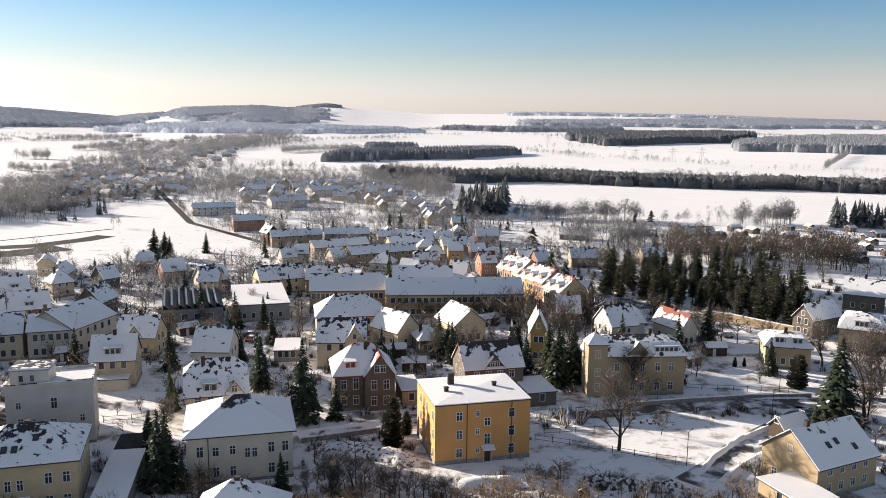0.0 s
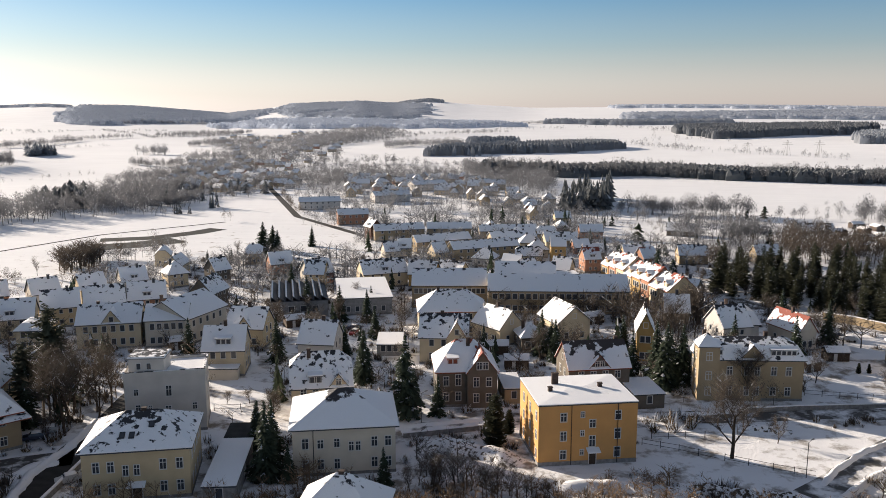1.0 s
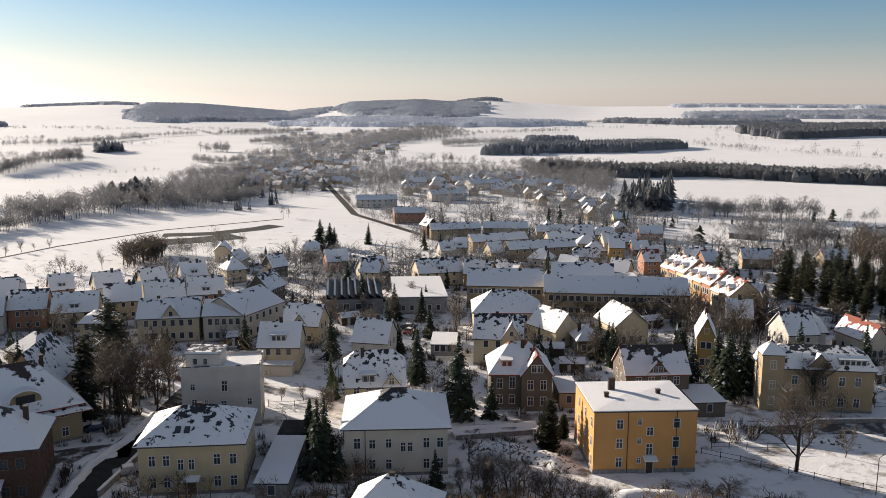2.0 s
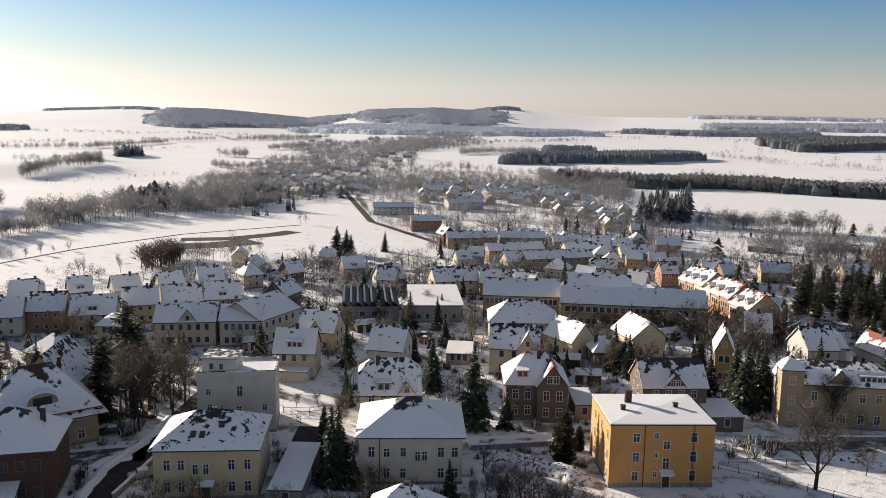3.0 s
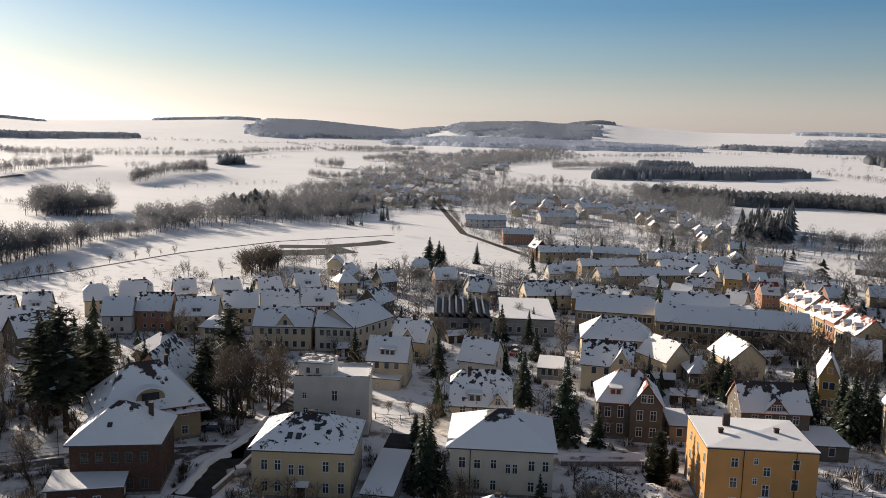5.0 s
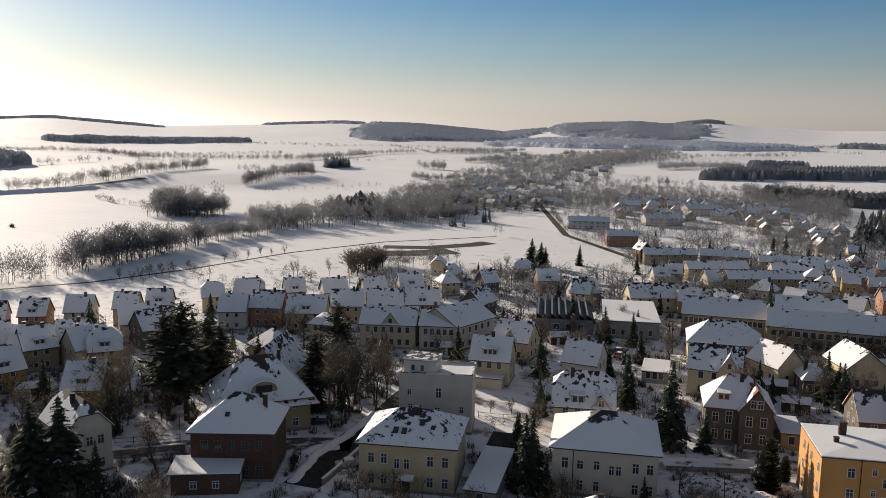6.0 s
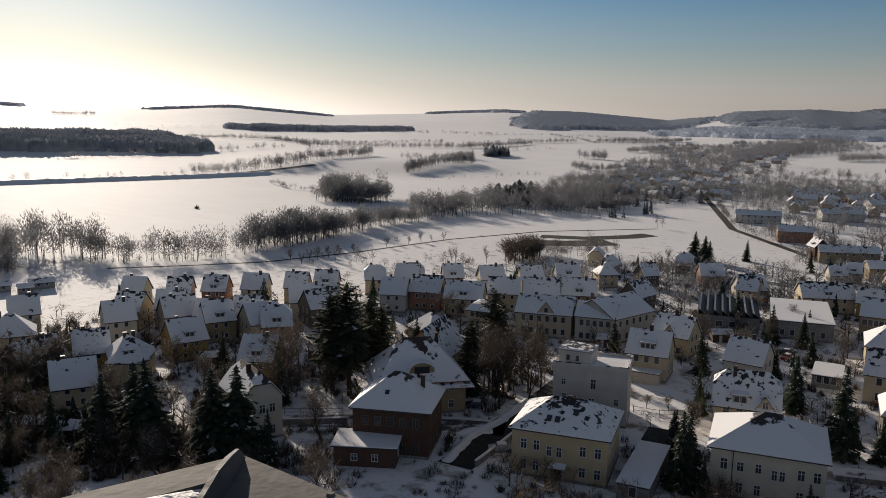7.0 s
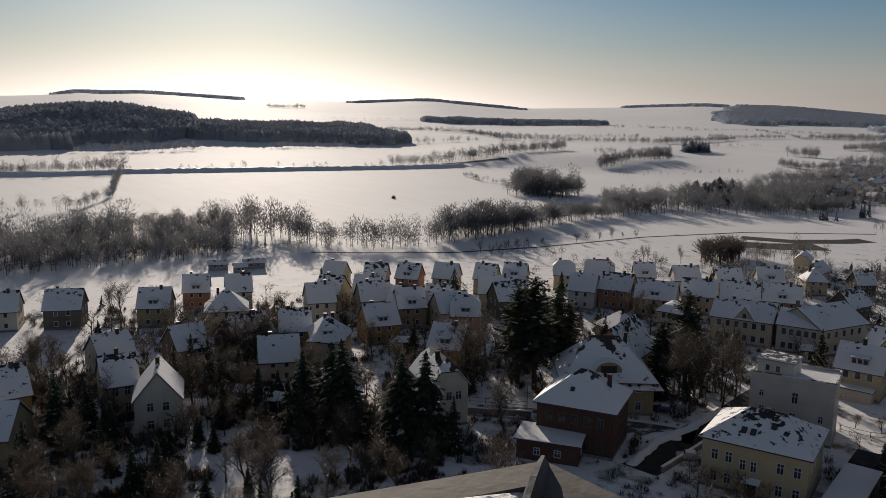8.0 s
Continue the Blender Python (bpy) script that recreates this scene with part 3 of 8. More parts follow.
            ps = [[(-w / 2 - 0.2, -0.3, z0 + hh), (w / 2 + 0.2, -0.3, z0 + hh), (w / 2 + 0.2, dp + 0.3, z0 + hh + 0.25), (-w / 2 - 0.2, dp + 0.3, z0 + hh + 0.25)]]
        for p in ps:
            slab(bm, p, 0.12)
            slab(bs, p, 0.16, 0.165)
        bmesh.ops.remove_doubles(bm, verts=bm.verts, dist=0.02), bmesh.ops.remove_doubles(bs, verts=bs.verts, dist=0.02)
        part("dormer_roof", bm, tile, d)
        part("dormer_snow", bs, M_snow, d, "snow on the dormer")
        nwin = max(1, round(w / 1.1))
        for i in range(nwin):
            put_window(d, (i + 0.5) * w / nwin - w / 2, 0, z0 + 0.15, 0, min(0.8, w / nwin - 0.25), hh - 0.4, frame_mat, 0)
    for u, w, out, zt, pk, ctile, wins in cross:     # gabled bay on the front: middle, width, depth in front, wall height, gable height
        c = base("gabled_bay", u * L, 0)
        c.parent = h
        bm = bmesh.new()
        facade(bm, (-w / 2, -out), 0, w, 0 if out > 0.15 else eave - 0.4, zt, [(a + w / 2 - ww / 2, a + w / 2 + ww / 2, b, b + wh) for a, b, ww, wh in wins if b + wh < zt and out > 0.15])
        z00 = 0 if out > 0.15 else eave - 0.4
        for sx in (-1, 1):
            f = [(sx * w / 2, -out, z00), (sx * w / 2, W * 0.35, z00), (sx * w / 2, W * 0.35, zt), (sx * w / 2, -out, zt)]
            bm.faces.new([bm.verts.new(p) for p in (f if sx > 0 else f[::-1])])
        bm.faces.new([bm.verts.new(p) for p in ((-w / 2, -out, zt), (w / 2, -out, zt), (0, -out, zt + pk))])
        part("bay_wall", bm, wall, c)
        back = W * 0.5 if zt + pk <= eave + rise + 0.3 else W * 0.6
        g = 0.3
        k = pk / (w / 2) * g
        bm, bs = bmesh.new(), bmesh.new()
        for p in ([(-w / 2 - g, -out - g, zt - k), (0, -out - g, zt + pk), (0, back, zt + pk), (-w / 2 - g, back, zt - k)],
                  [(0, -out - g, zt + pk), (w / 2 + g, -out - g, zt - k), (w / 2 + g, back, zt - k), (0, back, zt + pk)]):
            slab(bm, p, 0.18, 0.03)
            slab(bs, p, 0.12, 0.16)
        bmesh.ops.remove_doubles(bm, verts=bm.verts, dist=0.02), bmesh.ops.remove_doubles(bs, verts=bs.verts, dist=0.02)
        part("bay_roof", bm, ctile or tile, c)
        part("bay_snow", bs, snow, c, "snow on the bay's roof")
        for a, b, ww, wh in wins:
            put_window(c, a, -out - (0.0 if b + wh < zt and out > 0.15 else 0.13), b, 0, ww, wh, frame_mat, detail)
    for u in pipes:
        bm = bmesh.new()
        tube(bm, (u * L, -0.12, 0.1), (u * L, -0.12, eave - 0.1), 0.06, 0.06, 6)
        part("downpipe", bm, M_iron, h)
    if door:
        u, wd, hd, dm = door
        bm = bmesh.new()
        box(bm, u * L - wd / 2 - 0.15, -0.1, 0, u * L + wd / 2 + 0.15, -0.064, hd + 0.2, 1)
        box(bm, u * L - wd / 2, -0.14, 0.02, u * L + wd / 2, -0.102, hd, 0)
        part("door", bm, [dm, M_frame], h)
        bm = bmesh.new()
        slab(bm, [(u * L - wd, -1.3, hd + 0.35), (u * L + wd, -1.3, hd + 0.35), (u * L + wd, 0, hd + 0.75), (u * L - wd, 0, hd + 0.75)], 0.15)
        part("door_canopy", bm, M_snow, h, "snow-covered door canopy")
    return h


def on_roof(h, u, f, lift=0.3):
    """A place on the front slope of a house: u along it, f of the way up; with the slope's angle."""
    L, W, eave, rise, over = DIMS[h.name]
    run, lo = W / 2 + over, eave - over * rise / (W / 2)
    return u * L, -over + f * run, lo + f * (eave + rise - lo) + lift, math.degrees(math.atan2(eave + rise - lo, run))


def skylight(h, u, f, w=0.8, ln=1.2):
    x, y, z, tilt = on_roof(h, u, f)
    bm = bmesh.new()
    for a in ((-w / 2, -ln / 2, w / 2, -ln / 2 + 0.08), (-w / 2, ln / 2 - 0.08, w / 2, ln / 2), (-w / 2, -ln / 2 + 0.08, -w / 2 + 0.08, ln / 2 - 0.08), (w / 2 - 0.08, -ln / 2 + 0.08, w / 2, ln / 2 - 0.08)):
        box(bm, a[0], a[1], -0.16, a[2], a[3], 0.06)
    o = part("skylight", bm, M_iron, h, "dark framed roof window free of snow")
    o.matrix_basis = pose(x, y, z, tilt, 0, 0)
    bm = bmesh.new()
    box(bm, -w / 2 + 0.08, -ln / 2 + 0.08, -0.14, w / 2 - 0.08, ln / 2 - 0.08, 0.02)
    part("pane", bm, M_glass, o)


def arched_dormer(h, u, f, w, high, wall):
    """A broad dormer with a segmental front, three windows and snow over its curved top."""
    x, y, z, tilt = on_roof(h, u, f, 0.0)
    back = high / math.tan(radians(tilt)) + 0.8
    n = 14
    arc = [(-w / 2 * math.cos(math.pi * i / n), high * (0.22 + 0.78 * math.sin(math.pi * i / n))) for i in range(n + 1)]
    for name, mat, d0, d1, grow, low in (("dormer", wall, 0.0, back, 0.0, 0.0), ("dormer_snow", M_snow, -0.25, back, 0.22, 0.0)):
        bm = bmesh.new()
        outer = [(a * (1 + 2 * grow / w), b + grow) for a, b in arc]
        ring = [(-w / 2, -0.4)] + arc + [(w / 2, -0.4)] if not grow else outer + [(a, b + 0.02) for a, b in arc[::-1]]
        fr = [bm.verts.new((a, d0, b)) for a, b in ring]
        bk = [bm.verts.new((a, d1, b)) for a, b in ring]
        if grow:
            m = len(outer)
            for vs in (fr, bk):
                for i in range(m - 1):
                    bm.faces.new((vs[i], vs[i + 1], vs[2 * m - 2 - i], vs[2 * m - 1 - i]))
        else:
            bm.faces.new(fr), bm.faces.new(bk[::-1])
        for i in range(len(ring)):
            j = (i + 1) % len(ring)
            bm.faces.new((fr[j], fr[i], bk[i], bk[j]))
        bmesh.ops.recalc_face_normals(bm, faces=bm.faces)
        o = part(name, bm, mat, h)
        o.matrix_basis = pose(x, y, z, 0, 0, 0)
    for k in (-1, 0, 1):
        put_window(h, x + k * w * 0.2, y - 0.1, z + 0.1 * high, 0, 0.75, 1.1, M_darkwood, 0)


# ---------------------------------------------------------------- trees
def bare_tree_mesh(seed, height, spread, twigs, r0=0.28, upright=0.5, thin=0.022):
    """Trunk with limbs, and the crown of fine twigs, of a leafless tree."""
    rnd = random.Random(seed)
    trunk, crown = bmesh.new(), ([], [])
    tips = []

    def limb(p, d, length, r, depth):
        q = p
        n = 3 if depth < 2 else 2
        for i in range(n):
            d = (d + Vector((rnd.uniform(-0.2, 0.2), rnd.uniform(-0.2, 0.2), rnd.uniform(-0.02, 0.16)))).normalized()
            e = q + d * (length / n)
            tube(trunk, q, e, r * (1 - i / n * 0.45), r * (1 - (i + 1) / n * 0.45), 5 if depth < 2 else 3)
            if depth < 3:
                for _ in range(rnd.choice((1, 2)) if depth else 2):
                    a = rnd.uniform(0, 2 * math.pi)
                    side = Vector((math.cos(a), math.sin(a), rnd.uniform(0.1, upright + 0.3)))
                    limb(e, (d * 0.55 + side * spread).normalized(), length * rnd.uniform(0.5, 0.7), r * 0.5 * (1 - (i + 1) / n * 0.3), depth + 1)
            q = e
            tips.append((e, d, depth))

    limb(Vector((0, 0, 0)), Vector((0, 0, 1)), height * 0.42, r0, 0)
    ends = [t for t in tips if t[2] >= 2] or tips
    verts, faces = crown
    for _ in range(twigs):
        p, d, _k = rnd.choice(ends)
        a = rnd.uniform(0, 2 * math.pi)
        v = (d * 0.7 + Vector((math.cos(a), math.sin(a), rnd.uniform(-0.15, 0.8)))).normalized() * rnd.uniform(0.5, 1.0) * height * 0.13
        s = v.cross(Vector((rnd.uniform(-1, 1), rnd.uniform(-1, 1), rnd.uniform(-1, 1)))).normalized() * thin
        k = len(verts)
        m = p + v * 0.55 + Vector((rnd.uniform(-1, 1), rnd.uniform(-1, 1), rnd.uniform(-1, 1))) * 0.1
        verts += [p - s, p + s, m + s * 0.7, m - s * 0.7, p + v]
        faces += [(k, k + 1, k + 2, k + 3), (k + 3, k + 2, k + 4)]
    me = bpy.data.meshes.new("trunk")
    trunk.normal_update(), trunk.to_mesh(me), trunk.free()
    zs = [v.co.z for v in me.vertices] + [v[2] for v in verts]
    k = height / max(zs)
    me.transform(Matrix.Scale(k, 4))
    cm = bpy.data.meshes.new("crown")
    cm.from_pydata([tuple(v * k) for v in verts], [], faces)
    return me, cm


def conifer_mesh(seed, height, radius, whorls, per, droop=0.35, blunt=0.0, low=0.06, clumps=5, uneven=0.6):
    """Trunk and a crown of whorled, drooping boughs made of small needle clumps."""
    rnd = random.Random(seed)
    t = bmesh.new()
    tube(t, (0, 0, 0), (0, 0, height * 0.97), 0.02 * height, 0.02, 6)
    tm = bpy.data.meshes.new("trunk")
    t.normal_update(), t.to_mesh(tm), t.free()
    verts, faces = [], []
    for i in range(whorls):
        f = low + (1 - low) * i / whorls
        z = height * f
        prof = (1 - f) ** (0.85 - blunt * 0.5)
        rad = radius * prof * rnd.uniform(0.82, 1.12) + 0.12
        for b in range(max(4, round(per * (0.45 + 0.55 * prof)))):
            a = rnd.uniform(0, 2 * math.pi)
            r = rad * rnd.uniform(0.6, 1.12)
            c, s = math.cos(a), math.sin(a)
            lift = rnd.uniform(0.0, 0.25) + uneven * rnd.uniform(-0.25, 0.25)
            z = height * f + uneven * rnd.uniform(-0.5, 0.5) * height / whorls
            for j in range(clumps):
                q0, q1 = j / clumps, (j + 1.25) / clumps
                w = (0.16 + 0.26 * r) * (1 - 0.62 * q0) * rnd.uniform(0.7, 1.25)

                def at(q, side, dz=0.0):
                    zz = z + r * (lift * q - droop * q * q) + dz
                    return (c * r * q - s * side, s * r * q + c * side, zz)

                k = len(verts)
                sag = -0.22 * w - rnd.uniform(0, 0.12) * height / 14
                verts += [at(q0 * 0.9, 0, 0.03), at((q0 + q1) / 2, w, sag), at(q1, rnd.uniform(-0.3, 0.3) * w, -0.06), at((q0 + q1) / 2, -w, sag)]
                faces += [(k, k + 1, k + 2), (k, k + 2, k + 3)]
    for j in range(10):
        k = len(verts)
        a = rnd.uniform(0, 6.28)
        z = height * (0.93 + 0.05 * rnd.random())
        verts += [(0, 0, z + 0.05 * height * 0.6), (0.25 * math.cos(a), 0.25 * math.sin(a), z - 0.3), (0.25 * math.cos(a + 1), 0.25 * math.sin(a + 1), z - 0.3)]
        faces += [(k, k + 1, k + 2)]
    cm = bpy.data.meshes.new("crown")
    cm.from_pydata(verts, [], faces)
    return tm, cm


def make_tree(meshes, name, mats, label, group):
    e = base(name, 0, 0)
    for me, nm, m in zip(meshes, ("trunk", "crown"), mats):
        if not me.materials:
            me.materials.append(m)
        o = new(nm, me)
        o.parent = e
    return tagged(e, label, "tree", group)


KINDS = {}
SPECS = {
    "big_bare": [lambda s: bare_tree_mesh(s, 16, 0.62, 3400, 0.30, 0.8, thin=0.014), "bare_tree", (M_bark, M_twig), "tall leafless deciduous tree with spreading brown branches", "bare trees"],
    "bare": [lambda s: bare_tree_mesh(s, 10, 0.75, 1600, 0.16, 0.7, thin=0.013), "bare_tree", (M_bark, M_twig), "leafless brown garden tree standing in the snow", "bare trees"],
    "small_bare": [lambda s: bare_tree_mesh(s, 4.5, 0.9, 500, 0.09, thin=0.016), "fruit_tree", (M_bark, M_twig), "small bare fruit tree on snow", "fruit trees"],
    "poplar": [lambda s: bare_tree_mesh(s, 15, 0.35, 1500, 0.2, 1.2, thin=0.014), "bare_tree", (M_bark, M_twig), "slender leafless tree with upright branches", "bare trees"],
    "spruce": [lambda s: conifer_mesh(s, 15, 3.7, 28, 21), "spruce_tree", (M_bark, M_needle), "dark green spruce with snow on its boughs", "conifers"],
    "pine": [lambda s: conifer_mesh(s, 17, 3.6, 22, 17, 0.05, 0.9, 0.3, 4, 2.2), "pine_tree", (M_bark, M_needle_plain), "dark tall pine with a bare lower trunk", "conifers"],
    "cypress": [lambda s: conifer_mesh(s, 12, 1.9, 30, 19, -0.1, 0.85, 0.02), "cypress_tree", (M_bark, M_needle_plain), "dark columnar cypress in the cemetery", "cemetery trees"],
    "yew": [lambda s: conifer_mesh(s, 6.5, 1.3, 36, 24, -0.3, 0.9, 0.0), "yew_tree", (M_bark, M_needle_plain), "clipped dark green yew column", "conifers"],
}
tree_rnd = random.Random(5)


def tree(kind, x, y, h=None, wide=1.0):
    """Plant a tree of that kind; alike trees share their meshes."""
    spec = SPECS[kind]
    if kind not in KINDS:
        KINDS[kind] = [make_tree(spec[0](100 + 7 * i), spec[1], spec[2], spec[3], spec[4]) for i in range(3)]
        for o in KINDS[kind]:
            o["free"] = True
    own = {"big_bare": 16, "bare": 10, "small_bare": 4.5, "poplar": 15, "spruce": 15, "pine": 17, "cypress": 12, "yew": 6.5}[kind]
    k = (h or own) / own * (1 if h else tree_rnd.uniform(0.85, 1.15))
    src = tree_rnd.choice(KINDS[kind])
    turn = tree_rnd.uniform(0, 360)
    free = [o for o in KINDS[kind] if o.get("free")]
    m = pose(x, y, land(x, y) - 0.05, tree_rnd.uniform(-2, 2), tree_rnd.uniform(-2, 2), turn)
    if free:
        ob = free[0]
        del ob["free"]
        ob.matrix_basis = m
    else:
        ob = copy_thing(src, m)
    ob.scale = (k * wide, k * wide, k)
    return ob


def template(kind, seed):
    """A cheap far tree as arrays: one metre high."""
    rnd = np.random.RandomState(seed)
    v, f = [], []
    if kind == "bare":
        def stick(p, q, w):
            s = np.cross(q - p, rnd.uniform(-1, 1, 3))
            s = s / (np.linalg.norm(s) + 1e-9) * w
            k = len(v)
            v.extend([tuple(p - s), tuple(p + s), tuple(q)])
            f.append((k, k + 1, k + 2))

        top = np.array([rnd.uniform(-0.04, 0.04), rnd.uniform(-0.04, 0.04), 0.75])
        stick(np.zeros(3), top, 0.02), stick(np.zeros(3), top, 0.02)
        for i in range(11):
            a, z0 = rnd.uniform(0, 6.28), rnd.uniform(0.2, 0.62)
            out = rnd.uniform(0.16, 0.34) * (1.1 - 0.5 * abs(z0 - 0.35))
            o = top * z0 / 0.75
            e = o + np.array([np.cos(a) * out, np.sin(a) * out, rnd.uniform(0.12, 0.34)])
            stick(o, e, 0.010)
            for j in range(6):
                p = o + (e - o) * rnd.uniform(0.35, 1.0)
                d = np.array([np.cos(a), np.sin(a), 0.3]) * 0.06 + rnd.uniform(-1, 1, 3) * 0.11 + np.array([0, 0, 0.06])
                stick(p, p + d, rnd.uniform(0.005, 0.011))
    elif kind == "bush":
        for i in range(64):
            a, el = rnd.uniform(0, 6.28), rnd.uniform(0.15, 1.5)
            d = np.array([np.cos(a) * np.cos(el) * 0.8, np.sin(a) * np.cos(el) * 0.8, np.sin(el)]) * rnd.uniform(0.6, 1.0)
            o = rnd.uniform(-0.25, 0.25, 3) * np.array([1, 1, 0])
            s = np.array([-np.sin(a), np.cos(a), rnd.uniform(-0.5, 0.5)]) * rnd.uniform(0.012, 0.05)
            k = len(v)
            v += [tuple(o + d * 0.35 - s), tuple(o + d * 0.35 + s), tuple(o + d), tuple(o)]
            f += [(k, k + 1, k + 2), (k, k + 3, k + 1)]
    elif kind in ("fuzz", "fuzz_far"):
        # fine twig work of a leafless crown, dense enough to close up from afar
        many, thick = (80, 0.024) if kind == "fuzz_far" else (210, 0.0115)
        lobes = [(rnd.uniform(-0.13, 0.13), rnd.uniform(-0.13, 0.13), rnd.uniform(0.30, 0.72), rnd.uniform(0.17, 0.27)) for _ in range(6)]
        for i in range(many):
            lx, ly, lz, lr = lobes[i % 6]
            a, el, q = rnd.uniform(0, 6.28), rnd.uniform(-1.0, 1.57), rnd.uniform(0.1, 1.0) ** 0.45
            c = np.array([lx + np.cos(a) * np.cos(el) * lr * q, ly + np.sin(a) * np.cos(el) * lr * q, lz + 1.05 * np.sin(el) * lr * q])
            d = np.array([np.cos(a) * 0.5, np.sin(a) * 0.5, 0.9]) * rnd.uniform(0.035, 0.085) + rnd.uniform(-0.025, 0.025, 3)
            s = np.cross(d, rnd.uniform(-1, 1, 3))
            s = s / (np.linalg.norm(s) + 1e-9) * rnd.uniform(0.45, 1.0) * thick
            k = len(v)
            v += [tuple(c - s), tuple(c + s), tuple(c + d)]
            f += [(k, k + 1, k + 2)]
        for i in range(3):
            k = len(v)
            a = 2.1 * i
            v += [(0.011 * np.cos(a), 0.011 * np.sin(a), 0), (0.011 * np.cos(a + 2.1), 0.011 * np.sin(a + 2.1), 0), (0, 0, 0.6)]
            f += [(k, k + 1, k + 2)]
    elif kind == "mass":
        # a broad conifer of a closed forest
        for i in range(6):
            z = 0.02 + 0.86 * i / 6
            r = 0.32 * (1 - i / 6.6) ** 0.7
            for j in range(6):
                a = rnd.uniform(0, 6.28)
                rr = r * rnd.uniform(0.7, 1.25)
                k = len(v)
                v += [(0, 0, z + 0.17), (rr * np.cos(a - 0.6), rr * np.sin(a - 0.6), z - 0.02), (rr * np.cos(a + 0.6), rr * np.sin(a + 0.6), z - 0.02)]
                f += [(k, k + 1, k + 2)]
    else:
        for i in range(7):
            z = 0.05 + 0.9 * i / 7
            r = 0.2 * (1 - i / 7.6)
            for j in range(6):
                a = rnd.uniform(0, 6.28)
                rr = r * rnd.uniform(0.7, 1.25)
                k = len(v)
                v += [(0, 0, z + 0.2), (rr * np.cos(a - 0.5), rr * np.sin(a - 0.5), z - 0.02), (rr * np.cos(a + 0.5), rr * np.sin(a + 0.5), z - 0.02)]
                f += [(k, k + 1, k + 2)]
    return np.array(v, float), np.array(f, int)


FAR = {k: [template(k, 11 * i + 3) for i in range(4)] for k in ("bare", "fir", "bush", "fuzz", "fuzz_far", "mass")}


def inside(x, y, poly):
    c = False
    for (x0, y0), (x1, y1) in zip(poly, poly[1:] + poly[:1]):
        if (y0 > y) != (y1 > y) and x < (x1 - x0) * (y - y0) / (y1 - y0) + x0:
            c = not c
    return c


def plant_stuff(name, label, spots, kind, hmin, hmax, mat, seed=1, width=1.0):
    """Many far trees as one object; spots: (x, y)."""
    rnd = np.random.RandomState(seed)
    vs, fs, off = [], [], 0
    for x, y in spots:
        v, f = FAR[kind][rnd.randint(4)]
        h, a = rnd.uniform(hmin, hmax) * (1 + 0.22 * noise.noise((x / 25, y / 25, seed)) + 0.3 * noise.noise((x / 110, y / 110, seed + 9))), rnd.uniform(0, 6.28)
        wd = h * width * rnd.uniform(0.8, 1.25)
        c, s = np.cos(a) * wd, np.sin(a) * wd
        vs.append(np.stack([v[:, 0] * c - v[:, 1] * s + x, v[:, 0] * s + v[:, 1] * c + y, v[:, 2] * h + land(x, y) - 0.1], 1))
        fs.append(f + off)
        off += len(v)
    v, f = np.concatenate(vs), np.concatenate(fs)
    me = bpy.data.meshes.new(name)
    me.vertices.add(len(v)), me.loops.add(len(f) * 3), me.polygons.add(len(f))
    me.vertices.foreach_set("co", v.ravel())
    me.loops.foreach_set("vertex_index", f.ravel())
    me.polygons.foreach_set("loop_start", np.arange(0, len(f) * 3, 3))
    me.update(calc_edges=True)
    me.materials.append(mat)
    return tagged(new(name, me), label, "wood", kind="stuff")


def wood(label, poly, spacing, kind="bare", hmin=9, hmax=15, mat=None, seed=1, width=1.0, name="wood", keep=1.0):
    rnd = random.Random(seed)
    xs, ys = [p[0] for p in poly], [p[1] for p in poly]
    spots = []
    n = int((max(xs) - min(xs)) * (max(ys) - min(ys)) / spacing ** 2)
    for _ in range(min(n, 60000)):
        x, y = rnd.uniform(min(xs), max(xs)), rnd.uniform(min(ys), max(ys))
        if inside(x, y, poly) and noise.noise((x / 40, y / 40, seed)) < keep * 2 - 1 + 0.0001 + (0 if keep < 1 else 9):
            spots.append((x, y))
    if not spots:
        spots = [poly[0]]
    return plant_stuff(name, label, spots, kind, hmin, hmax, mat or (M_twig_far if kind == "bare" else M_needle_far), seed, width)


def belt(label, line, depth, spacing, kind="bare", hmin=8, hmax=14, mat=None, seed=1, width=1.0, name="tree_belt", gaps=0.0):
    """Trees along a line of points, some metres deep beyond it."""
    rnd = random.Random(seed)
    spots = []
    for (x0, y0), (x1, y1) in zip(line, line[1:]):
        d = math.hypot(x1 - x0, y1 - y0)
        for _ in range(max(1, int(d * max(depth, spacing) / spacing ** 2))):
            u = rnd.random()
            x, y = x0 + (x1 - x0) * u, y0 + (y1 - y0) * u
            q = rnd.random() * depth * (0.55 + 1.1 * abs(noise.noise((x / 70, y / 70, seed + 0.5))))
            r = math.hypot(x, y)
            if gaps and noise.noise((x / 60 + q / 90, y / 60, seed)) < gaps - 0.5:
                continue
            spots.append((x + x / r * q, y + y / r * q))
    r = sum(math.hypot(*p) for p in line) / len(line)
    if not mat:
        # the further off, the paler the copy: stands in for air haze
        mat = (M_twig if r < 330 else M_twig_far if r < 950 else M_twig_haze) if kind == "bare" else (M_needle_plain if r < 420 else M_needle_mid if r < 950 else M_needle_far if r < 1900 else M_needle_haze)
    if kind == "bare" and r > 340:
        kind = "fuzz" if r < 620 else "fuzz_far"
    elif kind == "fir" and r > 600:
        kind = "mass"
    return plant_stuff(name, label, spots or [line[0]], kind, hmin * 0.8, hmax, mat, seed, width)


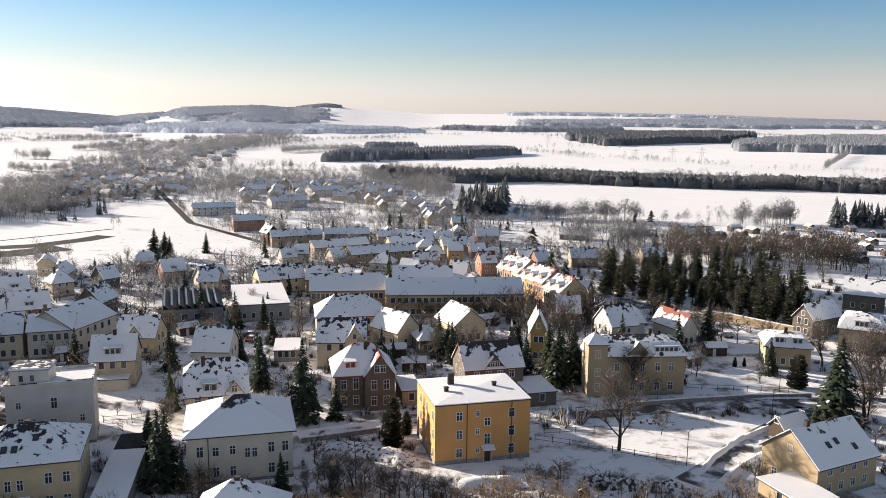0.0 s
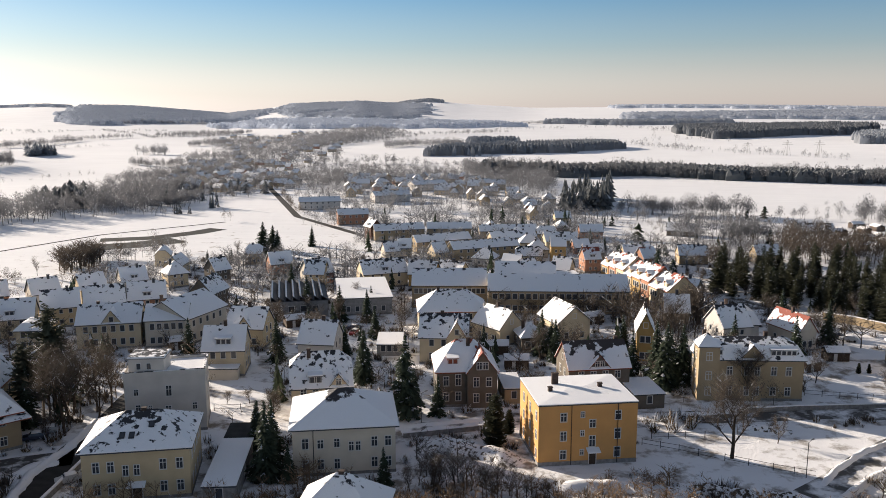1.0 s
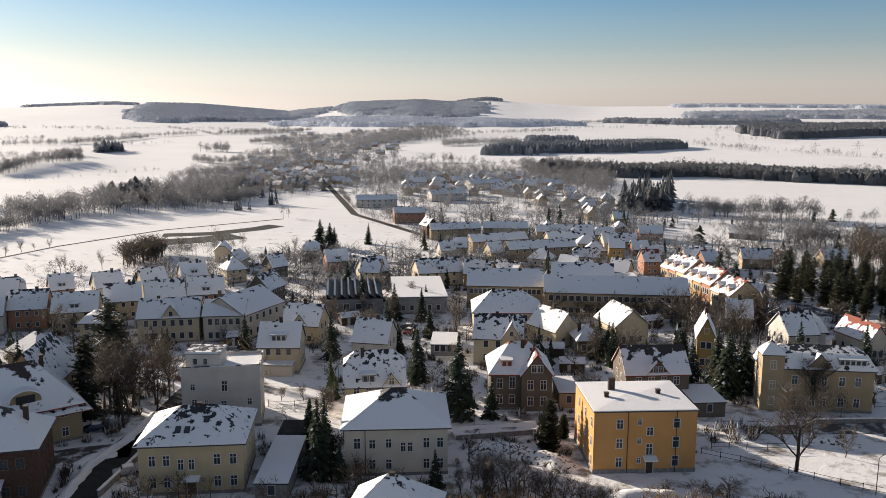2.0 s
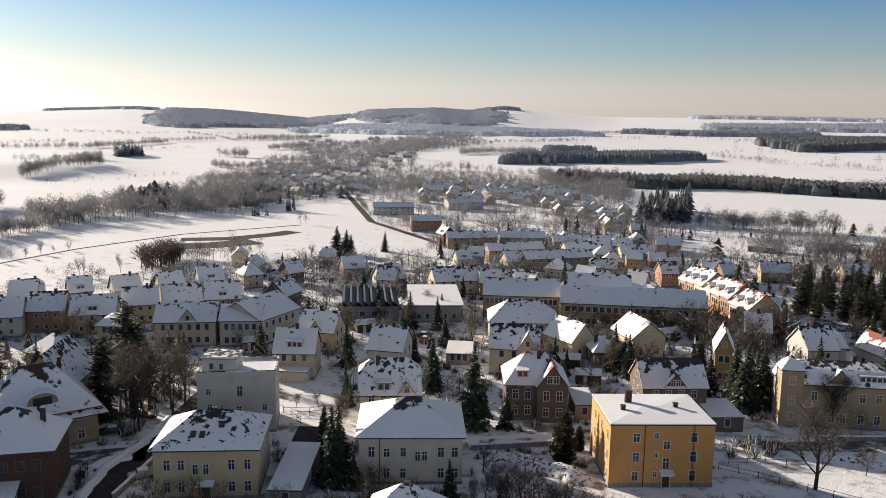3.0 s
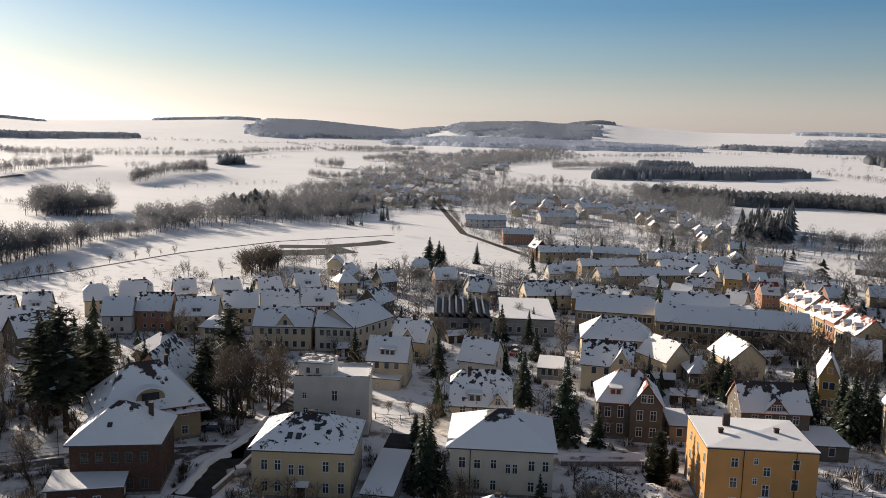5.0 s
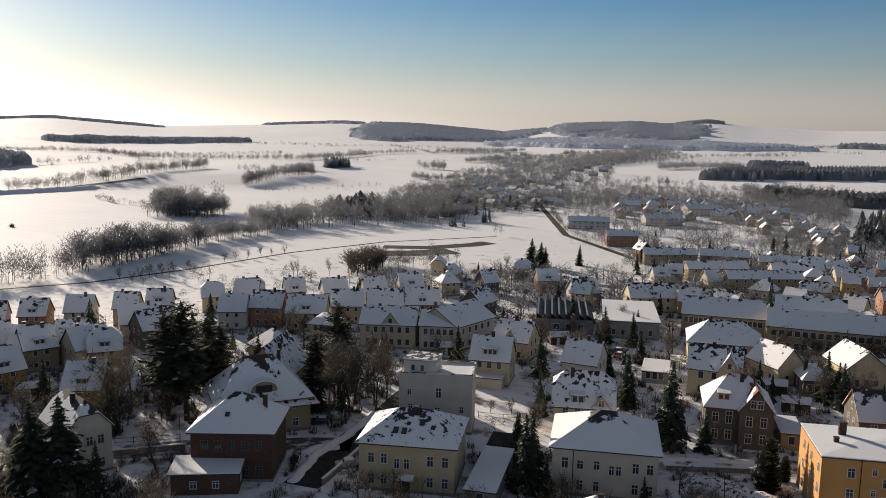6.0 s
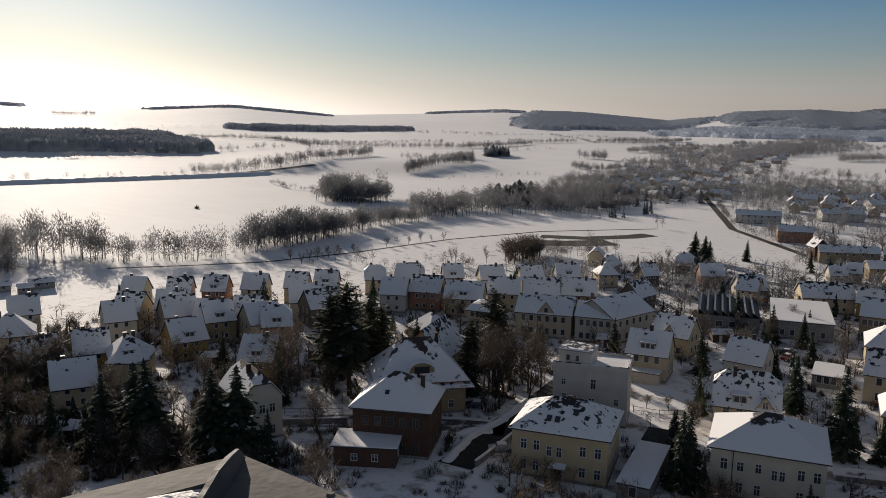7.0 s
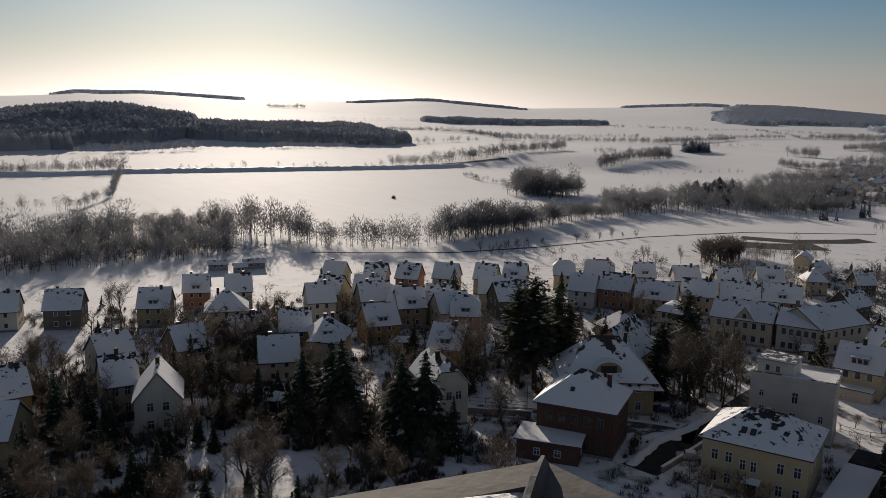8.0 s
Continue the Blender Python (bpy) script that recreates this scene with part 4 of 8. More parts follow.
def grove(label, poly, spacing, kind="fuzz", hmin=6, hmax=11, mat=None, seed=1, width=1.1, patch=0.0):
    """Trees scattered over a stretch of land, clear of the houses on it."""
    rnd = np.random.RandomState(seed)
    px, py = [p[0] for p in poly], [p[1] for p in poly]
    n = int(min((max(px) - min(px)) * (max(py) - min(py)) / spacing ** 2, 40000))
    xs, ys = rnd.uniform(min(px), max(px), n), rnd.uniform(min(py), max(py), n)
    ok = np.array([inside(x, y, poly) and noise.noise((x / 30, y / 30, seed)) > patch - 0.6 for x, y in zip(xs, ys)])
    for a, b, c, s, L, W in FOOTPRINTS:
        dx, dy = xs - a, ys - b
        u, v = dx * c + dy * s, -dx * s + dy * c
        ok &= ~((u > -1.5) & (u < L + 1.5) & (v > -1.5) & (v < W + 1.5))
    return plant_stuff("grove", label, [(x, y) for x, y, k in zip(xs, ys, ok) if k], kind, hmin, hmax, mat or M_twig_far, seed, width)


def forest(label, poly, high, mat, cell=7.0, seed=1, ragged=0.5, gaps=-1.0):
    """A closed conifer wood seen from afar: a canopy of small peaked crowns with an uneven edge, one object."""
    rnd = random.Random(seed)
    xs, ys = [p[0] for p in poly], [p[1] for p in poly]
    nx, ny = int((max(xs) - min(xs)) / cell) + 2, int((max(ys) - min(ys)) / cell) + 2
    x0, y0 = min(xs) - cell / 2, min(ys) - cell / 2
    corner, verts, faces, full = {}, [], [], set()
    for i in range(nx):
        for j in range(ny):
            x, y = x0 + (i + 0.5) * cell, y0 + (j + 0.5) * cell
            wx = x + noise.noise((x / 60, y / 60, seed)) * cell * 6 * ragged + rnd.uniform(-1, 1) * cell * ragged
            wy = y + noise.noise((x / 60, y / 60, seed + 5)) * cell * 6 * ragged + rnd.uniform(-1, 1) * cell * ragged
            if inside(wx, wy, poly) and noise.noise((x / 130, y / 130, seed + 2.5)) > gaps:
                full.add((i, j))

    def at(i, j):
        if (i, j) not in corner:
            x, y = x0 + (i + rnd.uniform(-0.25, 0.25)) * cell, y0 + (j + rnd.uniform(-0.25, 0.25)) * cell
            corner[i, j] = len(verts)
            rim = not all(c in full for c in ((i, j), (i - 1, j), (i, j - 1), (i - 1, j - 1)))
            verts.append((x, y, land(x, y) + high * rnd.uniform(0.3, 0.6) if rim else land(x, y) + high * rnd.uniform(0.66, 0.88)))
            verts.append((x, y, land(x, y) - 0.5))
        return corner[i, j]

    for i, j in sorted(full):
        q = [at(i, j), at(i + 1, j), at(i + 1, j + 1), at(i, j + 1)]
        x, y = x0 + (i + rnd.uniform(0.3, 0.7)) * cell, y0 + (j + rnd.uniform(0.3, 0.7)) * cell
        k = len(verts)
        verts.append((x, y, land(x, y) + high * (1 + 0.18 * noise.noise((x / 45, y / 45, seed))) * rnd.uniform(0.82, 1.1)))
        for a, b, nb in ((0, 1, (i, j - 1)), (1, 2, (i + 1, j)), (2, 3, (i, j + 1)), (3, 0, (i - 1, j))):
            faces.append((q[a], q[b], k))
            if nb not in full:
                faces.append((q[b], q[a], q[a] + 1, q[b] + 1))
    return tagged(link_mesh("forest", verts, faces, mat), label, "forest", kind="stuff")


ROADS = []


def strip(name, line, width, mat, label, z=0.02, category="road", kind="structure"):
    """A flat band of road or path along a line of points, a little proud of the ground."""
    pts = [Vector((x, y, 0)) for x, y in line]
    fine = []
    for a, b in zip(pts, pts[1:]):
        n = max(1, int((b - a).length / 12))
        fine += [a + (b - a) * (i / n) for i in range(n)]
    fine.append(pts[-1])
    ROADS.append(([(p.x, p.y) for p in fine], width))
    verts, faces = [], []
    for i, p in enumerate(fine):
        d = (fine[min(i + 1, len(fine) - 1)] - fine[max(i - 1, 0)]).normalized()
        s = Vector((-d.y, d.x, 0)) * width / 2 * (1 + 0.06 * noise.noise((p.x / 6, p.y / 6, 1)))
        for q in (p + s, p - s):
            verts.append((q.x, q.y, land(q.x, q.y) + z))
        if i:
            k = 2 * i
            faces.append((k - 2, k - 1, k + 1, k))
    ob = link_mesh(name, verts, faces, mat)
    return tagged(ob, label, category, kind=kind)


# ---------------------------------------------------------------- near houses
house(-1.1, 130.7, 14.0, 16.9, 14.2, 10.5, "hip", 0.4, wall=M_orange, snow=M_snow, over=0.1, inset=7.2,
      special={0: [(4.2, 1.1, .95, 1.5), (4.2, 4.3, .95, 1.5), (4.2, 7.6, .95, 1.4), (7.4, 1.7, .55, .9), (7.4, 5.0, .55, .9), (7.4, 8.2, .55, .9),
                   (9.1, 3.1, .95, 1.8), (9.1, 6.4, .95, 1.3), (13.4, 1.1, .95, 1.7), (13.4, 4.3, .95, 1.7), (13.4, 7.6, .95, 1.5)],
               3: [(u, z, .9, 1.5) for u in (3.2, 8.0, 12.5) for z in (1.1, 4.3, 7.5)],
               1: [(u, z, .9, 1.5) for u in (3.5, 10.5) for z in (1.1, 4.3, 7.5)]},
      chimneys=((0.3, 0.66, 2.0), (0.2, 0.42, 0.7), (0.74, 0.5, 0.7)), door=(0.55, 1.1, 2.2, M_darkwood), plinth=0.7, pipes=(0.33, 0.8),
      label="three-storey ochre-orange rendered apartment house under a snowy low roof", category="apartment house", name="apartment_house")

house(-40.2, 121.4, 14.4, 17.6, 15.5, 8, "hip", 3.7, wall=M_white, snow=M_roof_top_bare, inset=7.4, over=0.6,
      special={0: [(2.0, 4.6, .95, 1.7), (4.4, 4.6, .9, 1.4), (7.0, 4.7, .8, 1.4), (9.3, 4.0, .7, 1.5), (10.4, 4.0, .7, 1.5), (13.0, 4.6, .9, 1.6), (15.2, 4.6, .9, 1.6),
                   (2.0, 1.1, .9, 1.6), (4.4, 1.1, .9, 1.6), (7.0, 1.1, .8, 1.6), (13.0, 1.1, .9, 1.6), (15.2, 1.1, .9, 1.6)]}, side=(4, 2), chimneys=(), pipes=(0.2,),
      label="two-storey off-white villa with a snowy hipped roof", category="villa", name="villa")

yellow_villa = house(-68.4, 108.8, 16.5, 16.6, 14.6, 8, "hip", 3.4, wall=M_yellow, snow=M_roof_patchy, inset=5.4, over=0.55,
      special={0: [(u, z, .9, 1.6) for u in (2.0, 4.1, 11.6, 14.0) for z in (1.2, 4.7)] + [(6.2, 4.0, .75, 1.6), (7.8, 4.0, .75, 1.6)]}, side=(4, 2),
      chimneys=((0.52, 0.5, 0.5),), door=(0.5, 1.3, 2.3, M_darkwood),
      label="pale yellow villa, snow sliding off its hipped roof", category="villa", name="villa")
for su, sf in ((0.36, 0.36), (0.45, 0.35), (0.62, 0.6)):
    skylight(yellow_villa, su, sf)

house(-74.6, 134.9, 19.4, 14.0, 9.3, 11, "flat", 0.7, wall=M_grey, front=(4, 3), side=(2, 3), size=(0.7, 1.1), chimneys=(),
      special={0: [(2.0, 7.4, .7, 1.1), (7.6, 7.0, .9, 1.9), (2.2, 4.4, .8, 1.2), (4.3, 4.2, .45, 1.2), (7.4, 3.8, .9, 1.3), (12.0, 4.2, .7, 1.2), (2.2, 1.2, .8, 1.2), (12.0, 1.2, .7, 1.2), (7.4, 1.0, .9, 1.3)]},
      label="light grey flat-roofed three-storey block with a rooftop stair house", category="apartment block", name="apartment_block")

house(-47.8, 146.2, 16.4, 12.1, 11.5, 5.8, "halfhip", 5.2, wall=M_cream, snow=M_roof_patchy, front=(4, 2), side=(2, 2), chimneys=((0.3, 0.42, 0.9),),
      dormers=((0.40, 6.6, 2.4, 1.5, "shed"),), cross=((0.78, 3.4, 0.1, 6.2, 2.3, None, [(0, 6.3, 0.9, 1.2)]),),
      label="cream villa with a half-hipped snowy roof and gabled bay", category="villa", name="villa")

house(-21.4, 155.5, 11.5, 12.8, 12.0, 7.2, "hip", 4.6, wall=M_brown, tile=M_redtile, snow=M_roof_red, inset=4.2, front=(0, 2), side=(3, 2), chimneys=((0.55, 0.4, 0.7),),
      special={0: [(1.8, 1.3, 1.0, 1.7), (1.8, 4.4, 1.0, 1.8), (4.2, 1.3, 1.0, 1.7), (4.2, 4.4, 1.0, 2.2)]},
      dormers=((0.27, 8.4, 2.0, 1.3, "shed"),),
      cross=((0.745, 5.9, 1.0, 7.4, 3.9, M_redtile, [(-1.2, 1.2, 1.0, 1.7), (1.3, 1.2, 1.0, 1.7), (-1.2, 4.4, 1.0, 1.8), (1.3, 4.4, 1.0, 1.8), (-.6, 7.9, .9, 1.4), (.6, 7.9, .9, 1.4)]),),
      label="brown two-storey villa with a gabled bay and red tiles under snow", category="villa", name="villa")

house(4.6, 162.2, 15.3, 13.3, 10.0, 6.5, "gable", 4.2, wall=M_brown, tile=M_redtile, snow=M_roof_ridge, front=(4, 2), side=(2, 2), chimneys=((0.9, 0.6, 0.5),),
      cross=((0.5, 4.2, 0.1, 6.9, 2.5, M_redtile, [(-.5, 7.0, .8, 1.1), (.5, 7.0, .8, 1.1)]),),
      label="brown-grey house with a snowy gabled roof and red-edged gable", category="house")

mansion = house(30.6, 166.4, 4.2, 21.3, 8.6, 8.6, "mansard", 3.6, wall=M_tan, snow=M_roof_patchy, front=(6, 2), side=(4, 2), size=(1.0, 1.7), chimneys=((0.1, 0.8, 0.8), (0.7, 0.7, 0.8)),
      dormers=((0.16, 9.4, 2.0, 1.2, "shed"), (0.8, 9.4, 5.0, 1.2, "shed")), cross=((0.5, 4.0, 0.3, 9.4, 2.2, M_slate, [(-1, 1.2, .9, 1.7), (1, 1.2, .9, 1.7), (-1, 5.3, .9, 1.7), (1, 5.3, .9, 1.7)]),),
      label="large sandstone-coloured villa with a snowy mansard roof", category="villa", name="villa")

lane_house = house(57.5, 118.4, 26.7, 14.3, 11.7, 5.2, "gable", 4.3, wall=M_tan, snow=M_roof_snow, front=(4, 2), side=(3, 1), chimneys=((0.25, 0.5, 0.9),), size=(0.9, 1.3),
      label="low grey-brown house with a broad snowy gabled roof", category="house")

brick_house = house(-94.2, 98.7, 25.3, 14.5, 12.7, 8.4, "hip", 4.4, wall=M_brick, snow=M_roof_ridge, inset=6.0, front=(5, 2), side=(4, 2), chimneys=((0.82, 0.55, -0.4),), over=0.6, frame_mat=M_brown,
      label="red brick two-storey house with a snowy hipped roof", category="house")

house(-92.9, 93.7, 31.0, 10.4, 6.0, 3.6, "shed", 0.3, wall=M_brick, snow=M_snow, front=(2, 1), side=(1, 1), size=(.9, 1.1), chimneys=(), plinth=0, name="garage",
      label="low brick outbuilding with a flat snowy roof", category="outbuilding")

old_villa = house(-101.5, 114.1, 48.4, 18.6, 15.0, 6.6, "hip", 6.4, wall=M_tan, tile=M_redtile, snow=M_roof_bared, inset=6.0, front=(5, 2), side=(4, 2), chimneys=((0.75, 0.62, 0.4),), over=0.7,
      label="large old villa, snow melting off its tall hipped roof", category="villa", name="villa")

for su, sf in ((0.35, 0.45), (0.5, 0.5), (0.72, 0.3)):
    skylight(lane_house, su, sf, 0.7, 1.1)
skylight(brick_house, 0.42, 0.42, 0.7, 0.8)
vl, vw, ve, vr, vo = DIMS[old_villa.name]
for a, b in (((-1.5, -1.5), (vl + 1.5, -1.5)), ((vl + 1.5, -1.5), (vl + 1.5, vw + 1.5)), ((vl + 1.5, vw + 1.5), (-1.5, vw + 1.5)), ((-1.5, vw + 1.5), (-1.5, -1.5))):
    bm, bs, bb = bmesh.new(), bmesh.new(), bmesh.new()
    def pulled(p, q=0.0):
        return (min(max(p[0], 0.2 - q), vl - 0.2 + q), min(max(p[1], 0.2 - q), vw - 0.2 + q))
    poly = [(*a, ve - 1.75), (*b, ve - 1.75), (*pulled(b), ve - 0.95), (*pulled(a), ve - 0.95)]
    slab(bm, poly, 0.15)
    slab(bs, poly, 0.12, 0.124)
    part("skirt_roof", bm, M_redtile, old_villa, "tiled roof skirt under the eaves")
    part("skirt_snow", bs, M_roof_patchy, old_villa, "snow on the roof skirt")
    d = (Vector((*b, 0)) - Vector((*a, 0))).normalized()
    c, e = Vector((*pulled(a, 0.75), ve - 0.72)), Vector((*pulled(b, 0.75), ve - 0.72))
    tube(bb, tuple(c), tuple(e), 0.13, 0.13, 4)
    part("eaves_board", bb, M_redtile, old_villa, "red-brown painted eaves board")
arched_dormer(old_villa, 0.5, 0.2, 5.0, 2.2, M_tan)

house(-111.3, 89.6, 69.4, 8.3, 12.0, 7.6, "halfhip", 4.4, axis="y", wall=M_white, snow=M_roof_ridge, front=(3, 2), side=(3, 2), chimneys=((0.4, 0.4, 0.6),),
      label="white house with a half-hipped snowy roof beside dark spruces", category="house")
house(-140.4, 46.9, 66.9, 8.8, 11.0, 6, "gable", 4.8, axis="y", wall=M_white, snow=M_roof_snow, front=(2, 2), side=(3, 2),
      label="white gabled house with a steep snowy roof", category="house")
house(-151.1, 45.4, 79.1, 6.9, 10.0, 6, "gable", 4.4, wall=M_cream, snow=M_roof_patchy, front=(2, 2), side=(2, 2),
      label="cream house with a patchy snow-covered gable roof", category="house")


house(-97.8, 131.0, 107.2, 15.4, 10.0, 7.5, "gable", 6.0, wall=M_tan, tile=M_redtile, snow=M_roof_patchy, front=(3, 2), side=(2, 2), chimneys=((0.4, 0.35, -0.6),), detail=1,
      label="steep-roofed rear wing of the old villa", name="villa_wing")

# corner turret of the mansard villa
bm = bmesh.new()
box(bm, -0.5, -0.5, 0, 3.6, 3.6, 11.2)
part("turret", bm, M_tan, mansion)
bm, bs = bmesh.new(), bmesh.new()
for q in (((-0.8, -0.8), (3.9, -0.8)), ((3.9, -0.8), (3.9, 3.9)), ((3.9, 3.9), (-0.8, 3.9)), ((-0.8, 3.9), (-0.8, -0.8))):
    tri = [(*q[0], 11.2), (*q[1], 11.2), (1.55, 1.55, 13.6)]
    slab(bm, tri, 0.15), slab(bs, tri, 0.1, 0.12)
bmesh.ops.remove_doubles(bm, verts=bm.verts, dist=0.02), bmesh.ops.remove_doubles(bs, verts=bs.verts, dist=0.02)
part("turret_roof", bm, M_slate, mansion), part("turret_snow", bs, M_roof_patchy, mansion)
bm = bmesh.new()
tube(bm, (1.55, 1.55, 13.5), (1.55, 1.55, 15.0), 0.08, 0.02, 6)
part("finial", bm, M_iron, mansion)
for tz in (1.2, 4.4, 8.4):
    put_window(mansion, 1.55, -0.5, tz, 0, 1.0, 1.6, M_frame, 2)
    put_window(mansion, -0.5, 1.55, tz, 270, 1.0, 1.6, M_frame, 2)
# ---------------------------------------------------------------- houses behind the villas
house(-74.7, 167.9, 11.8, 9.6, 10.0, 5.8, "gable", 4.2, wall=M_cream, front=(3, 2), dormers=((0.5, 7.0, 3.2, 1.4, "shed"),), detail=1,
      label="cream two-storey house with a snowy roof and wide dormer")
house(-78.2, 190.4, -1.4, 10.0, 9.0, 5, "gable", 4.2, wall=M_yellow, front=(3, 1), cross=((0.5, 3.6, 0.1, 5.4, 2.6, None, [(0, 5.5, .9, 1.1)]),), detail=1,
      label="yellow house with a gabled bay under snow")
house(-56.2, 177.8, -0.9, 8.8, 10.0, 5.4, "gable", 4.2, wall=M_grey, front=(2, 1), chimneys=((0.6, 0.5, 1.0),), detail=1, label="pale grey house with a steep snowy roof")
house(-29.0, 183.3, 3.7, 11.7, 11.0, 6.2, "gable", 4.2, wall=M_cream, snow=M_roof_patchy, front=(3, 2), chimneys=((0.45, 0.5, 0.6),),
      cross=((0.78, 4.4, 0.6, 6.6, 3.6, M_redtile, [(0, 1.2, 1.0, 1.5), (0, 4.2, 1.0, 1.5), (0, 7.2, .8, 1.1)]),), detail=1, label="cream house with a gabled bay and melting roof snow")
house(-32.6, 205.5, 10.5, 18.5, 14.0, 6.6, "hip", 4.2, wall=M_cream, tile=M_redtile, snow=M_roof_patchy, front=(7, 2), inset=5, chimneys=((0.3, 0.5, 0.6), (0.7, 0.5, 0.6)), detail=1,
      label="large cream house with a patchy snow-covered hipped roof")
house(-11.1, 198.4, 44.7, 8.7, 11.0, 4.4, "gable", 4.0, axis="y", wall=M_cream, front=(2, 1), side=(3, 1), detail=1, label="cream gable-fronted cottage with a snowy roof")
house(2.9, 203.3, 25.5, 10.3, 12.0, 5, "gable", 3.6, axis="y", wall=M_cream, front=(3, 1), side=(3, 1), detail=1, chimneys=(), over=0.8, label="broad white gable-fronted house with a sunlit snowy roof")
house(-5.8, 194.9, 17.0, 6.8, 8.0, 3.6, "hip", 2.6, wall=M_brown, front=(3, 1), side=(2, 1), detail=1, chimneys=((0.2, 0.5, 0.6),), label="small brown house with a snowy hipped roof")
house(20.5, 190.0, -4.5, 4.7, 11.0, 7, "gable", 4.0, axis="y", wall=M_ochre, front=(2, 2), side=(4, 2), detail=1, snow=M_roof_patchy, label="tall ochre house half hidden by bare trees")
house(45.4, 206.4, 10.0, 7.7, 10.0, 5.6, "mansard", 4.0, wall=M_grey, front=(3, 1), dormers=((0.5, 6.4, 1.8, 1.3, "gable"),), detail=1, chimneys=((0.0, 0.5, 1.4),), label="grey house with a snowy mansard roof and dormer")
house(60.5, 203.2, 24.2, 6.0, 12.0, 4.6, "gable", 3.4, axis="y", wall=M_white, tile=M_redtile, snow=M_roof_red, front=(2, 1), side=(3, 1), detail=1, label="white cottage with snow and bare red tiles")
house(75.7, 187.9, -13.1, 10.9, 11.0, 5.4, "mansard", 2.2, wall=M_tan, snow=M_roof_patchy, front=(4, 1), dormers=((0.3, 6.2, 2.0, 1.3, "shed"), (0.7, 6.2, 2.0, 1.3, "shed")), detail=1, label="long sand-coloured villa with a patchy snowy mansard roof")
house(100.1, 203.4, -28.1, 10.9, 11.0, 6, "mansard", 3.6, wall=M_tan, front=(4, 1), side=(3, 2), dormers=((0.5, 6.8, 3.0, 1.4, "shed"),), detail=1, label="tan villa with a snowy mansard roof")
house(98.5, 213.0, 31.4, 12.9, 7.0, 5, "gable", 3.6, wall=M_brown, front=(3, 1), detail=1, label="house with a broad sunlit snowy roof")
house(123.3, 249.4, -29.4, 12.0, 12.0, 5, "gable", 4.0, wall=M_brown, front=(3, 1), detail=1, label="dark timber house with a snowy gable roof")

# school, hall and factory
house(-16.4, 232.2, 4.9, 40.5, 13.0, 6.8, "gable", 3.6, snow=M_roof_snow, wall=M_tan, front=(20, 2), side=(3, 2), size=(1.3, 1.5), chimneys=(), detail=0, over=0.3, plinth=0.4, name="school_building",
      label="long ochre school wing with a snowy roof", category="school")
house(-39.2, 236.5, 6.8, 22.5, 16.0, 6.8, "gable", 3.6, snow=M_roof_snow, wall=M_tan, front=(16, 2), side=(3, 2), size=(1.3, 1.5), chimneys=(), detail=0, over=0.3, plinth=0.4, name="school_building",
      label="long cream school wing with rows of windows", category="school")
house(-15.7, 251.8, 2.9, 19.2, 14.0, 6.8, "gable", 3.6, snow=M_roof_snow, wall=M_cream, front=(12, 2), side=(3, 2), chimneys=(), detail=0, name="school_building", label="rear school wing with a plain snowy roof", category="school")
house(4.2, 263.3, 16.1, 8.1, 10.0, 4.5, "shed", 0.4, wall=M_rose, front=(4, 1), side=(2, 1), chimneys=(), detail=0, label="low salmon annexe with a flat snowy roof")
house(-58.0, 225.2, 16.2, 15.0, 26.0, 5, "shed", 0.5, wall=M_concrete, snow=M_snow, front=(5, 1), side=(6, 1), chimneys=(), detail=0, over=0.3, name="factory_hall", label="low concrete hall with a flat snowy roof", category="hall")
house(-97.7, 187.5, 17.8, 10.7, 12.0, 6.8, "gable", 2.8, wall=M_white, front=(5, 2), side=(2, 2), detail=1, chimneys=(), label="long white two-storey house with a snowy roof")
house(-87.5, 190.1, 77.0, 17.3, 15.0, 6.8, "gable", 3.8, wall=M_white, front=(5, 2), side=(2, 2), detail=1, chimneys=((0.2, 0.7, 0.8),), label="white wing with a broad snowy gable roof")
house(-113.0, 183.0, 19.9, 15.4, 12.0, 6.4, "gable", 3.6, wall=M_cream, front=(6, 2), side=(2, 2), detail=1, chimneys=((0.3, 0.5, 0.6),), cross=((0.55, 4.4, 0.1, 6.8, 3.0, None, [(0, 6.9, .9, 1.2)]),),
      label="cream house with a yellow gabled bay and snow")
house(-126.7, 179.6, 13.3, 7.4, 9.0, 5.6, "mansard", 2.0, wall=M_cream, front=(3, 2), side=(2, 2), detail=1, chimneys=(), snow=M_snow, label="small cream house with a flat-topped snowy roof")
house(-129.5, 157.6, -16.2, 9.9, 9.0, 5, "hip", 3.4, wall=M_yellow, front=(2, 1), side=(2, 1), detail=1, chimneys=(), label="small yellow house with a snowy pyramid roof")


